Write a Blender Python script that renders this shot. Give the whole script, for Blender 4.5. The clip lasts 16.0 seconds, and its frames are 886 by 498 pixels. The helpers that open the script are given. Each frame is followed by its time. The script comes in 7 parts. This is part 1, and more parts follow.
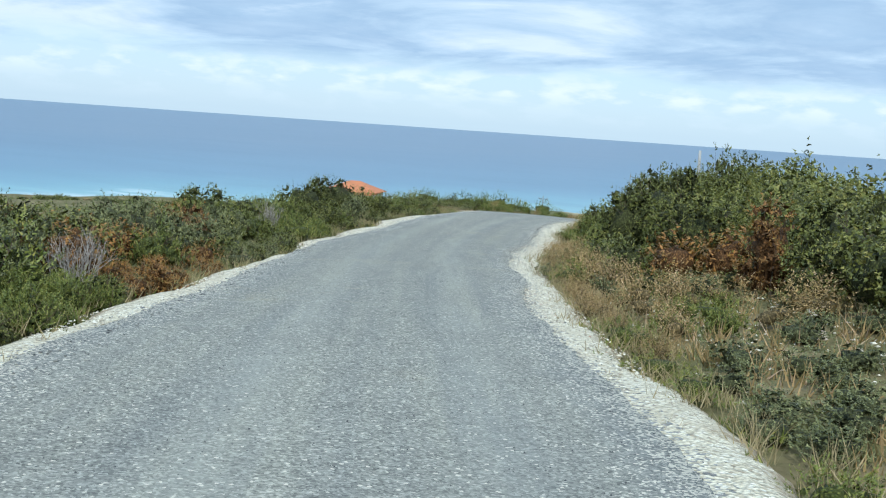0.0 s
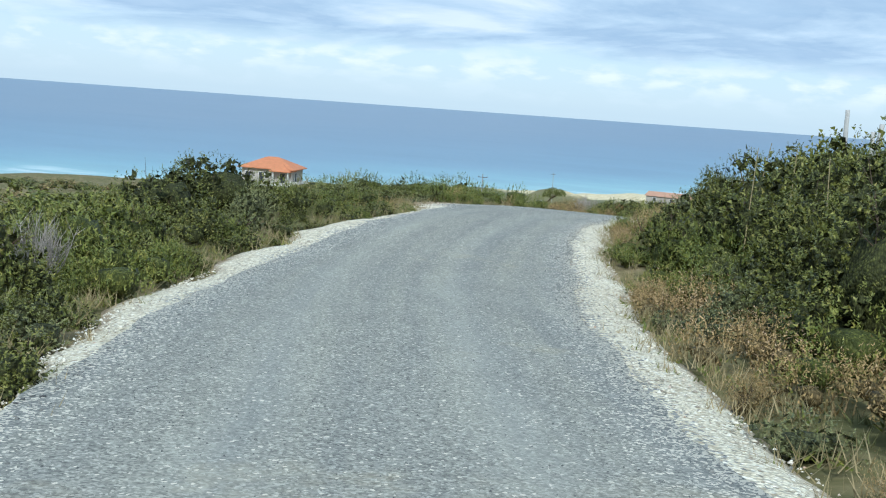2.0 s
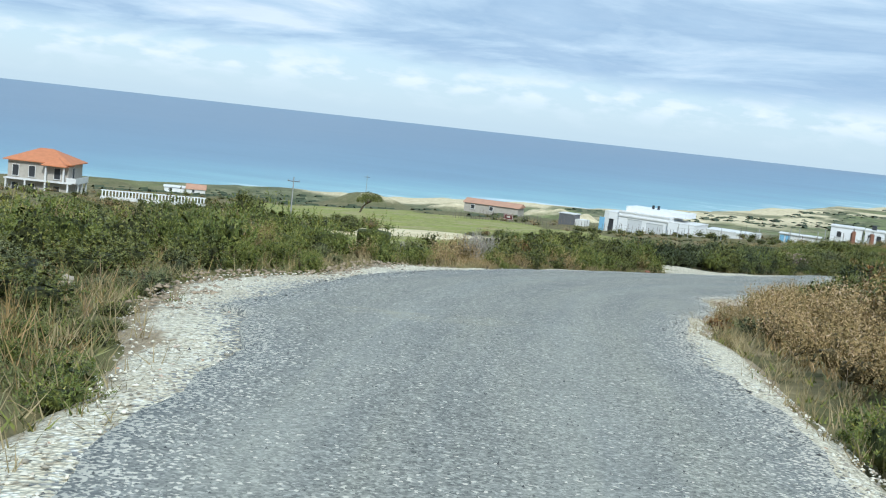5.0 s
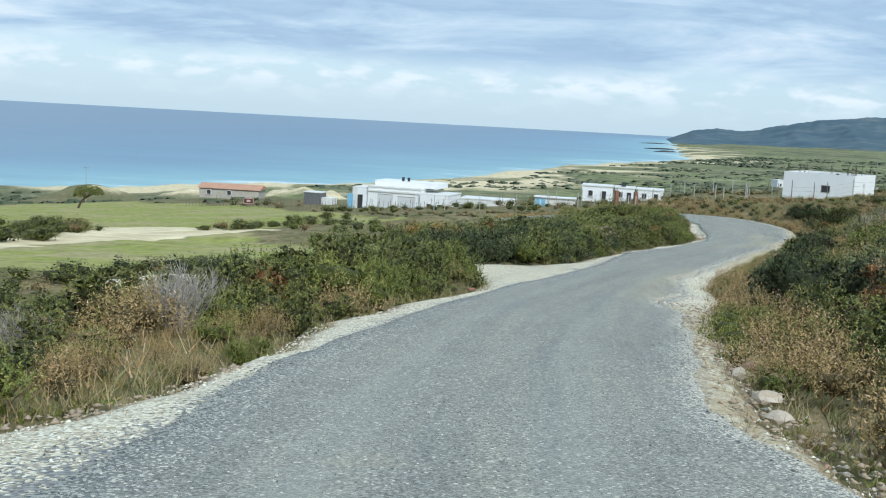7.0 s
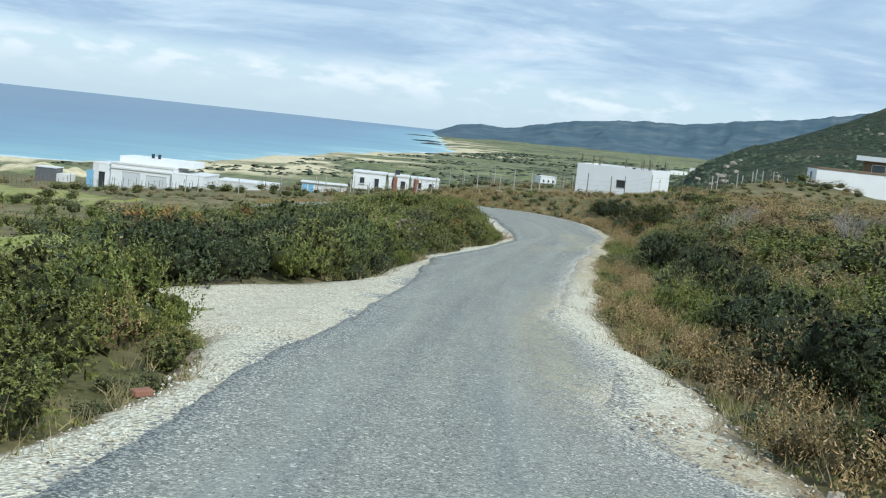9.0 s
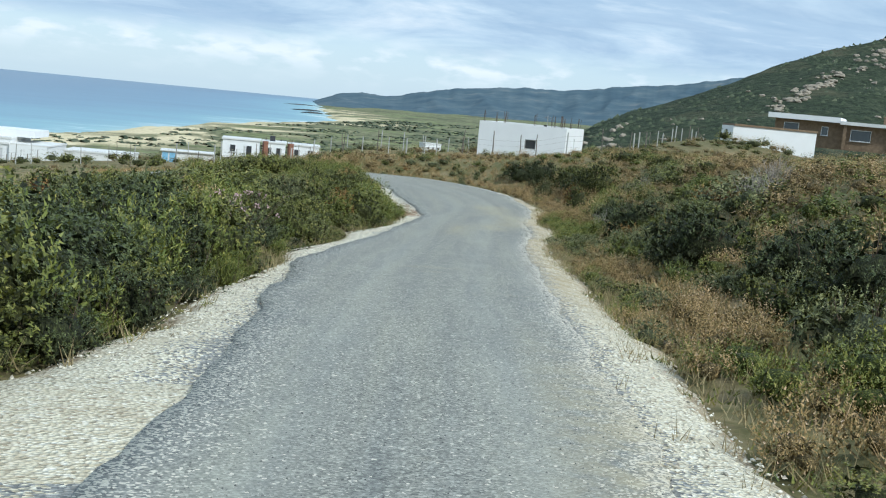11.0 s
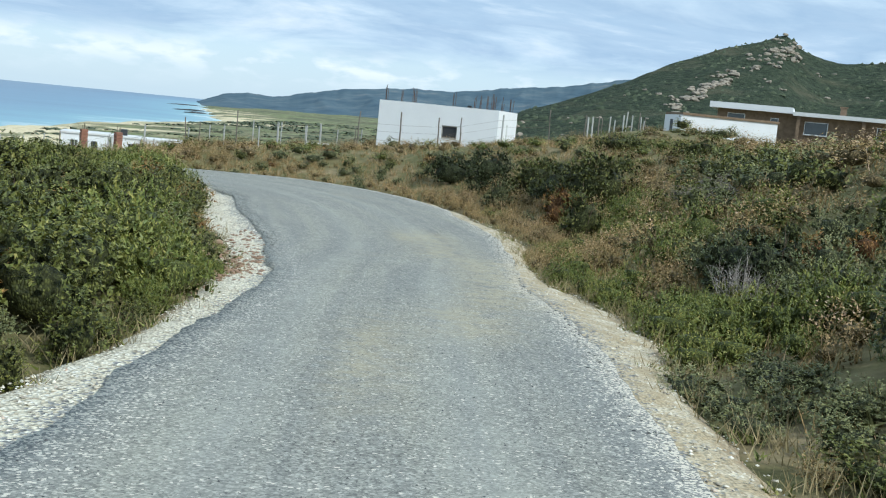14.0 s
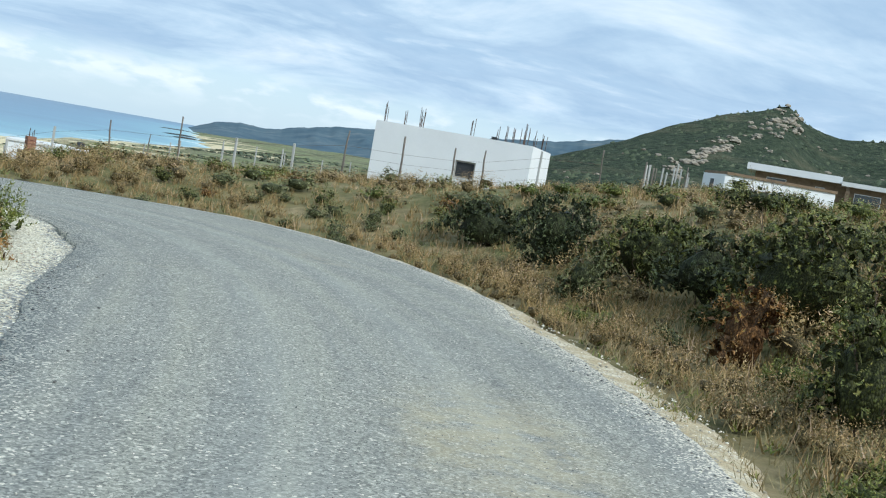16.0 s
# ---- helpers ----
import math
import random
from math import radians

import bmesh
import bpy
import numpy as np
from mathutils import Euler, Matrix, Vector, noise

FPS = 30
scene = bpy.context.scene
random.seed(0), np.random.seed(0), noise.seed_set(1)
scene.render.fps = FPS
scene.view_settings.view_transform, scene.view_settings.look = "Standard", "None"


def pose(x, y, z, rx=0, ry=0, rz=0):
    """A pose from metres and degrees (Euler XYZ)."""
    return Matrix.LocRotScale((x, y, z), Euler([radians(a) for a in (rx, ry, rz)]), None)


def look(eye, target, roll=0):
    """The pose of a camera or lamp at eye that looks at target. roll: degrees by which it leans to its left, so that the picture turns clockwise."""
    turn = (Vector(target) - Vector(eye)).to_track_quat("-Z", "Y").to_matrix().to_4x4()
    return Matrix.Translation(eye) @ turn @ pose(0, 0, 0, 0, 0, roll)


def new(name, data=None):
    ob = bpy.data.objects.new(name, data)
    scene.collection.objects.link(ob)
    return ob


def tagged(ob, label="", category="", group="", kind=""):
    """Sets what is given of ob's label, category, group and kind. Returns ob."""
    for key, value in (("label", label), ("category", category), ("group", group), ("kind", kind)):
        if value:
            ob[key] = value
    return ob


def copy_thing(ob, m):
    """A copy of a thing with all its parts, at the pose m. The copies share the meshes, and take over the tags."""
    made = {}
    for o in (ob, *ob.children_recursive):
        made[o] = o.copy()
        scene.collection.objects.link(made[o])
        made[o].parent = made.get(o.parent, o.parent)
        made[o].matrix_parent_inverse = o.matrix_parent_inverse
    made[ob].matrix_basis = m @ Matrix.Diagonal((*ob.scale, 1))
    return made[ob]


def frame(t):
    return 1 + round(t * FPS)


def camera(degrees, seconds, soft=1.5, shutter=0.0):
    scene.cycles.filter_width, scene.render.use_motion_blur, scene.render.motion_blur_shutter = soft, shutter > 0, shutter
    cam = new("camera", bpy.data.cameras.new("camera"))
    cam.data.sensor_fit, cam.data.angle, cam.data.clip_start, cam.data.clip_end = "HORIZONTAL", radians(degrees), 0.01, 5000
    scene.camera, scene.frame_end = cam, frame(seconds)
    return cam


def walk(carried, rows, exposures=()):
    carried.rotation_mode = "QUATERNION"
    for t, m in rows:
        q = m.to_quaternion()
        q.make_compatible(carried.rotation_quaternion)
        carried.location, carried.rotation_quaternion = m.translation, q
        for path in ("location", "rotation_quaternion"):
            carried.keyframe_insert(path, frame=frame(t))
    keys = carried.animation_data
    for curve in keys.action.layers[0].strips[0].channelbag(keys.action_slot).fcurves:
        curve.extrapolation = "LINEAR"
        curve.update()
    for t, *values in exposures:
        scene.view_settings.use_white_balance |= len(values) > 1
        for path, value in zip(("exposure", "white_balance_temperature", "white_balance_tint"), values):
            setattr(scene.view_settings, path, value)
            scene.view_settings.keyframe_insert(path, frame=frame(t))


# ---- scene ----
# ---------------------------------------------------------------- camera
PATH = [
    (0.0, 15.228, -43.818, 2.102, 23.912, -6.727, 3.931),
    (0.5, 13.531, -40.601, 1.942, 23.417, -7.107, 5.266),
    (1.0, 11.806, -37.296, 1.767, 22.895, -7.359, 4.600),
    (1.5, 10.096, -33.961, 1.569, 22.067, -7.575, 5.603),
    (2.0, 8.350, -30.432, 1.336, 19.684, -7.728, 4.069),
    (2.5, 6.764, -27.020, 1.096, 18.443, -8.091, 4.874),
    (3.0, 5.481, -23.688, 0.910, 15.938, -7.586, 5.047),
    (3.2, 4.989, -22.416, 0.861, 15.367, -7.546, 6.620),
    (4.2, 2.560, -16.000, 0.440, 11.600, -7.050, 5.900),
    (5.3, 1.100, -8.902, 0.450, 7.986, -6.616, 5.312),
    (5.5, 0.851, -7.469, 0.458, 6.911, -6.478, 3.653),
    (6.0, 0.326, -3.770, 0.256, 2.300, -6.118, 2.599),
    (6.5, 0.000, -0.000, -0.000, -0.000, -6.484, 3.700),
    (7.0, -0.035, 3.943, -0.283, -4.091, -6.943, 3.102),
    (7.5, 0.140, 7.676, -0.604, -6.544, -6.831, 4.174),
    (8.0, 0.626, 11.595, -0.989, -9.947, -6.753, 4.235),
    (8.5, 1.287, 15.421, -1.361, -13.571, -6.716, 4.572),
    (9.0, 2.153, 19.259, -1.685, -16.554, -6.575, 6.090),
    (9.5, 3.113, 23.011, -2.036, -18.800, -6.632, 7.169),
    (10.0, 4.220, 26.794, -2.388, -20.506, -6.877, 7.256),
    (10.2, 4.718, 28.298, -2.526, -20.906, -7.031, 6.899),
    (12.3, 10.718, 44.423, -3.867, -26.347, -7.435, 5.604),
    (12.5, 11.359, 45.943, -3.979, -26.750, -7.086, 6.194),
    (13.0, 12.997, 49.739, -4.238, -27.405, -7.262, 6.658),
    (13.5, 14.671, 53.389, -4.509, -27.814, -7.155, 5.010),
    (14.0, 16.388, 57.191, -4.778, -28.608, -6.948, 5.568),
    (14.5, 18.129, 60.924, -5.031, -29.411, -6.161, 4.637),
    (15.0, 19.812, 64.755, -5.272, -30.238, -5.534, 6.451),
    (15.5, 21.481, 68.438, -5.487, -29.081, -5.221, 10.355),
    (16.0, 23.181, 72.162, -5.595, -29.228, -4.459, 10.028),
]
cam = camera(44.3, 16.0, soft=1.15)
walk(cam, [(t, pose(x, y, z, 90 + p, 0, a) @ pose(0, 0, 0, 0, 0, r)) for t, x, y, z, a, p, r in PATH], exposures=[(0, 0.05, 5550, 4), (4, 0.03, 5600, 4), (7, -0.04, 5720, 4), (10, -0.01, 5760, 4), (12.5, 0.05, 5720, 4), (16, 0.07, 5760, 4)])

# ---------------------------------------------------------------- light
SUN_AZ, SUN_EL = 158.0, 39.0  # degrees from +y towards +x, above the horizon


def nodes_of(mat):
    mat.use_nodes = True
    return mat.node_tree.nodes, mat.node_tree.links


def make_world():
    w = bpy.data.worlds.new("sky")
    scene.world = w
    w.use_nodes = True
    N, L = w.node_tree.nodes, w.node_tree.links
    bg = N["Background"]
    sky = N.new("ShaderNodeTexSky")
    sky.sky_type, sky.sun_disc = "NISHITA", False
    sky.sun_elevation, sky.sun_rotation = radians(SUN_EL), radians(SUN_AZ)
    sky.air_density, sky.dust_density = 1.0, 0.6
    tint = N.new("ShaderNodeVectorMath")
    tint.operation = "SCALE"
    L.new(sky.outputs[0], tint.inputs[0])
    tint.inputs["Scale"].default_value = 0.10
    co = N.new("ShaderNodeTexCoord")
    sep = N.new("ShaderNodeSeparateXYZ")
    L.new(co.outputs["Generated"], sep.inputs[0])
    # clouds lie on a flat layer: direction divided by its height
    zz = N.new("ShaderNodeMath"); zz.operation = "MAXIMUM"; zz.inputs[1].default_value = 0.0
    L.new(sep.outputs[2], zz.inputs[0])
    za = N.new("ShaderNodeMath"); za.operation = "ADD"; za.inputs[1].default_value = 0.13
    L.new(zz.outputs[0], za.inputs[0])
    dx = N.new("ShaderNodeMath"); dx.operation = "DIVIDE"; L.new(sep.outputs[0], dx.inputs[0]); L.new(za.outputs[0], dx.inputs[1])
    dy = N.new("ShaderNodeMath"); dy.operation = "DIVIDE"; L.new(sep.outputs[1], dy.inputs[0]); L.new(za.outputs[0], dy.inputs[1])
    cmb = N.new("ShaderNodeCombineXYZ"); L.new(dx.outputs[0], cmb.inputs[0]); L.new(dy.outputs[0], cmb.inputs[1])

    def layer(scale, detail, rough, seed, stretch=(1, 1, 1), dist=0.0):
        mp = N.new("ShaderNodeMapping"); mp.inputs["Scale"].default_value = stretch
        mp.inputs["Location"].default_value = (seed, seed * 0.7, 0)
        L.new(cmb.outputs[0], mp.inputs[0])
        n = N.new("ShaderNodeTexNoise"); n.inputs["Scale"].default_value = scale
        n.inputs["Detail"].default_value, n.inputs["Roughness"].default_value, n.inputs["Distortion"].default_value = detail, rough, dist
        L.new(mp.outputs[0], n.inputs["Vector"])
        return n.outputs["Fac"]

    def ramp(src, stops):
        r = N.new("ShaderNodeValToRGB")
        el = r.color_ramp.elements
        el[0].position, el[0].color = stops[0][0], (*stops[0][1], 1)
        el[1].position, el[1].color = stops[-1][0], (*stops[-1][1], 1)
        for p, c in stops[1:-1]:
            e = el.new(p); e.color = (*c, 1)
        L.new(src, r.inputs[0])
        return r.outputs[0]

    def mix(f, a, b):
        m = N.new("ShaderNodeMix"); m.data_type = "RGBA"
        for sock, v in ((0, f), (6, a), (7, b)):
            if isinstance(v, (int, float)):
                m.inputs[sock].default_value = v
            elif isinstance(v, tuple):
                m.inputs[sock].default_value = (*v, 1)
            else:
                L.new(v, m.inputs[sock])
        return m.outputs[2]

    body = layer(0.95, 8, 0.58, 3.1, (0.9, 1, 1), 0.45)
    fine = layer(3.6, 7, 0.62, 9.4, (0.85, 1, 1), 0.5)
    cloud = ramp(body, [(0.34, (0.86, 0.90, 0.93)), (0.45, (0.58, 0.70, 0.81)), (0.54, (0.41, 0.54, 0.69)), (0.62, (0.47, 0.60, 0.74)), (0.72, (0.80, 0.86, 0.91))])
    cloud = mix(0.22, cloud, ramp(fine, [(0.3, (0.48, 0.60, 0.74)), (0.7, (0.86, 0.91, 0.96))]))
    # pale gap with small heaps above the horizon
    el = N.new("ShaderNodeMath"); el.operation = "MULTIPLY"; el.inputs[1].default_value = 1.0; L.new(sep.outputs[2], el.inputs[0])
    wob = N.new("ShaderNodeMath"); wob.operation = "MULTIPLY_ADD"; wob.inputs[1].default_value = 0.035; L.new(body, wob.inputs[0]); L.new(el.outputs[0], wob.inputs[2])
    low = ramp(wob.outputs[0], [(0.0, (0, 0, 0)), (0.060, (0, 0, 0)), (0.078, (1, 1, 1)), (1.0, (1, 1, 1))])
    heaps_map = N.new("ShaderNodeMapping"); heaps_map.inputs["Scale"].default_value = (1, 1, 3.0); L.new(co.outputs["Generated"], heaps_map.inputs[0])
    heaps = N.new("ShaderNodeTexNoise"); heaps.inputs["Scale"].default_value, heaps.inputs["Detail"].default_value = 26, 6
    L.new(heaps_map.outputs[0], heaps.inputs["Vector"])
    band = ramp(sep.outputs[2], [(0.0, (0, 0, 0)), (0.018, (0.2, 0.2, 0.2)), (0.032, (1, 1, 1)), (0.048, (0.35, 0.35, 0.35)), (0.07, (0, 0, 0)), (1.0, (0, 0, 0))])
    heap = ramp(heaps.outputs["Fac"], [(0.46, (0, 0, 0)), (0.62, (1, 1, 1))])
    hm = N.new("ShaderNodeMath"); hm.operation = "MULTIPLY"; L.new(band, hm.inputs[0]); L.new(heap, hm.inputs[1])
    clear = mix(0.72, tint.outputs[0], (0.70, 0.83, 0.93))
    clear = mix(hm.outputs[0], clear, (0.93, 0.95, 0.96))
    out = mix(low, clear, cloud)
    L.new(out, bg.inputs[0])
    bg.inputs[1].default_value = 1.0


make_world()
sun = new("sun", bpy.data.lights.new("sun", "SUN"))
sun.data.energy, sun.data.angle, sun.data.color = 3.2, radians(4.0), (1.0, 0.95, 0.87)
d = Vector((math.sin(radians(SUN_AZ)) * math.cos(radians(SUN_EL)), math.cos(radians(SUN_AZ)) * math.cos(radians(SUN_EL)), math.sin(radians(SUN_EL))))
sun.matrix_world = look((d * 200)[:], (0, 0, 0))


# ---------------------------------------------------------------- materials
class Mat:
    """A small node builder round one Principled material."""

    def __init__(self, name, rough=0.8, spec=0.3, metal=0.0):
        self.m = bpy.data.materials.new(name)
        self.N, self.L = nodes_of(self.m)
        self.b = self.N["Principled BSDF"]
        self.b.inputs["Roughness"].default_value = rough
        self.b.inputs["Specular IOR Level"].default_value = spec
        self.b.inputs["Metallic"].default_value = metal
        self.tc = self.N.new("ShaderNodeTexCoord")
        self.geo = self.N.new("ShaderNodeNewGeometry")

    def put(self, sock, v):
        if isinstance(v, (int, float)):
            sock.default_value = v
        elif isinstance(v, tuple):
            sock.default_value = (*v, 1) if len(v) == 3 and sock.type == "RGBA" else v
        else:
            self.L.new(v, sock)

    def coord(self, scale=(1, 1, 1), world=True):
        mp = self.N.new("ShaderNodeMapping")
        mp.inputs["Scale"].default_value = scale
        self.L.new(self.geo.outputs["Position"] if world else self.tc.outputs["Object"], mp.inputs[0])
        return mp.outputs[0]

    def noise(self, scale, detail=4, rough=0.55, vec=None, dist=0.0):
        n = self.N.new("ShaderNodeTexNoise")
        n.inputs["Scale"].default_value, n.inputs["Detail"].default_value = scale, detail
        n.inputs["Roughness"].default_value, n.inputs["Distortion"].default_value = rough, dist
        self.L.new(vec or self.coord(), n.inputs["Vector"])
        return n.outputs["Fac"]

    def cells(self, scale, vec=None, out="Color", feature="F1"):
        n = self.N.new("ShaderNodeTexVoronoi")
        n.feature = feature
        n.inputs["Scale"].default_value = scale
        self.L.new(vec or self.coord(), n.inputs["Vector"])
        return n.outputs[out]

    def ramp(self, src, stops):
        r = self.N.new("ShaderNodeValToRGB")
        el = r.color_ramp.elements
        stops = [(p, (c, c, c) if isinstance(c, (int, float)) else c) for p, c in stops]
        el[0].position, el[0].color = stops[0][0], (*stops[0][1], 1)
        el[1].position, el[1].color = stops[-1][0], (*stops[-1][1], 1)
        for p, c in stops[1:-1]:
            el.new(p).color = (*c, 1)
        self.L.new(src, r.inputs[0])
        return r.outputs[0]

    def mix(self, f, a, b, mode="MIX"):
        m = self.N.new("ShaderNodeMix")
        m.data_type, m.blend_type = "RGBA", mode
        for sock, v in ((0, f), (6, a), (7, b)):
            self.put(m.inputs[sock], v)
        return m.outputs[2]

    def math(self, op, a, b=0.0):
        m = self.N.new("ShaderNodeMath")
        m.operation = op
        self.put(m.inputs[0], a)
        self.put(m.inputs[1], b)
        return m.outputs[0]

    def attr(self, name):
        a = self.N.new("ShaderNodeAttribute")
        a.attribute_name = name
        return a.outputs["Fac"]

    def rand(self):
        return self.N.new("ShaderNodeObjectInfo").outputs["Random"]

    def color(self, v):
        self.put(self.b.inputs["Base Color"], v)
        return self

    def bump(self, h, strength=0.3, dist=0.02):
        n = self.N.new("ShaderNodeBump")
        n.inputs["Strength"].default_value, n.inputs["Distance"].default_value = strength, dist
        self.L.new(h, n.inputs["Height"])
        self.L.new(n.outputs[0], self.b.inputs["Normal"])
        return self


def plain(name, c, rough=0.7, var=0.25, scale=3.0, metal=0.0, spec=0.3, bump=0.15):
    """Paint, concrete, wood and the like: a colour with grain and stains."""
    k = Mat(name, rough, spec, metal)
    dark, light = tuple(v * (1 - var) for v in c), tuple(min(1, v * (1 + var * 0.5)) for v in c)
    big = k.noise(scale, 5, 0.6)
    fine = k.noise(scale * 14, 3)
    col = k.ramp(big, [(0.3, dark), (0.62, c), (0.8, light)])
    k.color(k.mix(0.25, col, k.ramp(fine, [(0.3, dark), (0.7, light)])))
    k.bump(fine, bump, 0.01)
    return k.m


def asphalt():
    k = Mat("chip_seal", 0.85, 0.25)
    chips = k.cells(62)
    sp = k.N.new("ShaderNodeSeparateColor")
    k.L.new(chips, sp.inputs[0])
    stone = k.ramp(sp.outputs[0], [(0.0, (0.044, 0.044, 0.040)), (0.2, (0.145, 0.145, 0.128)), (0.5, (0.295, 0.290, 0.246)), (0.76, (0.414, 0.400, 0.339)), (0.93, (0.598, 0.572, 0.484)), (1.0, (0.774, 0.739, 0.642))])
    grit = k.N.new("ShaderNodeSeparateColor")
    k.L.new(k.cells(34), grit.inputs[0])
    stone = k.mix(0.40, stone, k.ramp(grit.outputs[0], [(0.0, (0.097, 0.097, 0.088)), (0.45, (0.264, 0.260, 0.220)), (0.85, (0.361, 0.352, 0.299)), (1.0, (0.634, 0.598, 0.502))]))
    wide = k.noise(0.9, 5, 0.6)
    col = k.mix(0.25, stone, k.ramp(wide, [(0.3, (0.207, 0.207, 0.180)), (0.7, (0.348, 0.343, 0.290))]))
    # wheel tracks polished paler, bitumen-dark margins, yellow dust
    lat = k.attr("lat")
    track = k.math("ABSOLUTE", k.math("SUBTRACT", k.math("ABSOLUTE", lat), 0.85))
    trk = k.ramp(track, [(0.0, 1.0), (0.45, 0.0)])
    col = k.mix(k.math("MULTIPLY", trk, k.ramp(k.noise(0.5, 3), [(0.35, 0.18), (0.7, 0.5)])), col, (0.39, 0.388, 0.335))
    run = k.N.new("ShaderNodeCombineXYZ")
    k.L.new(k.math("MULTIPLY", lat, 2.2), run.inputs[0])
    k.L.new(k.math("MULTIPLY", k.attr("along"), 0.10), run.inputs[1])
    streak = k.noise(1.0, 5, 0.6, run.outputs[0])
    col = k.mix(1.0, col, k.ramp(streak, [(0.30, (0.82, 0.84, 0.88)), (0.5, (1.0, 1.0, 1.0)), (0.70, (1.12, 1.11, 1.06))]), "MULTIPLY")
    edge = k.attr("edge")
    em = k.math("ADD", edge, k.math("MULTIPLY", k.math("SUBTRACT", k.noise(1.3, 4), 0.5), 0.9))
    col = k.mix(k.ramp(em, [(0.05, 0.75), (0.6, 0.0)]), col, k.mix(0.45, stone, (0.165, 0.178, 0.188)))
    # limestone bits carried on to the margin
    bits = k.N.new("ShaderNodeSeparateColor")
    k.L.new(k.cells(48), bits.inputs[0])
    strewn = k.math("SUBTRACT", bits.outputs[2], k.ramp(edge, [(0.0, 0.45), (0.25, 0.82), (0.6, 0.97)]))
    col = k.mix(k.ramp(strewn, [(0.0, 0.0), (0.01, 0.85)]), col, (0.74, 0.69, 0.57))
    dust = k.math("MULTIPLY", k.ramp(k.noise(0.33, 5, 0.65), [(0.60, 0.0), (0.72, 0.35)]), k.ramp(k.noise(4.0, 4), [(0.35, 0.1), (0.6, 1.0)]))
    laid = k.math("MULTIPLY", k.math("MULTIPLY", k.attr("dust"), 0.48), k.ramp(k.noise(3.2, 5, 0.65), [(0.34, 0.0), (0.56, 1.0)]))
    col = k.mix(k.math("MAXIMUM", dust, laid), col, (0.50, 0.42, 0.25))
    k.color(col)
    k.bump(k.math("ADD", sp.outputs[1], grit.outputs[1]), 0.7, 0.010)
    return k.m


def gravel():
    k = Mat("limestone_gravel", 0.9, 0.2)
    sp = k.N.new("ShaderNodeSeparateColor")
    k.L.new(k.cells(30), sp.inputs[0])
    d = k.cells(30, out="Distance")
    col = k.ramp(sp.outputs[0], [(0.0, (0.36, 0.30, 0.21)), (0.15, (0.60, 0.53, 0.38)), (0.5, (0.80, 0.73, 0.55)), (0.85, (0.88, 0.82, 0.65)), (1.0, (0.94, 0.90, 0.78))])
    col = k.mix(k.ramp(d, [(0.44, 0.0), (0.74, 0.55)]), col, (0.36, 0.31, 0.23))
    col = k.mix(k.ramp(k.noise(0.8, 5, 0.65), [(0.53, 0.0), (0.75, 0.6)]), col, (0.60, 0.51, 0.35))
    col = k.mix(k.ramp(k.noise(3.5, 5, 0.7), [(0.55, 0.0), (0.70, 0.4)]), col, (0.54, 0.47, 0.34))
    col = k.mix(k.math("MULTIPLY", k.attr("sandy"), k.ramp(k.noise(2.6, 5, 0.65), [(0.36, 0.25), (0.6, 0.95)])), col, k.ramp(k.noise(30, 3), [(0.3, (0.33, 0.255, 0.145)), (0.7, (0.58, 0.475, 0.30))]))
    # earth and litter on the side of the scrub
    earth = k.math("ADD", k.attr("outer"), k.math("MULTIPLY", k.math("SUBTRACT", k.noise(1.6, 6, 0.7), 0.5), 1.8))
    col = k.mix(k.ramp(earth, [(0.35, 0.0), (0.75, 0.85)]), col, k.ramp(k.noise(14, 5, 0.7), [(0.3, (0.20, 0.145, 0.08)), (0.55, (0.36, 0.275, 0.17)), (0.75, (0.60, 0.52, 0.38))]))
    # grey chippings strewn over the side next to the asphalt
    grey = k.math("SUBTRACT", k.math("MULTIPLY", k.attr("inner"), 1.1), sp.outputs[1])
    col = k.mix(k.ramp(grey, [(0.0, 0.0), (0.02, 0.9)]), col, k.ramp(sp.outputs[2], [(0.0, (0.12, 0.125, 0.13)), (1.0, (0.36, 0.36, 0.34))]))
    k.color(col)
    k.bump(k.math("ADD", d, k.math("MULTIPLY", k.noise(9, 4), 0.8)), 0.8, 0.03)
    return k.m


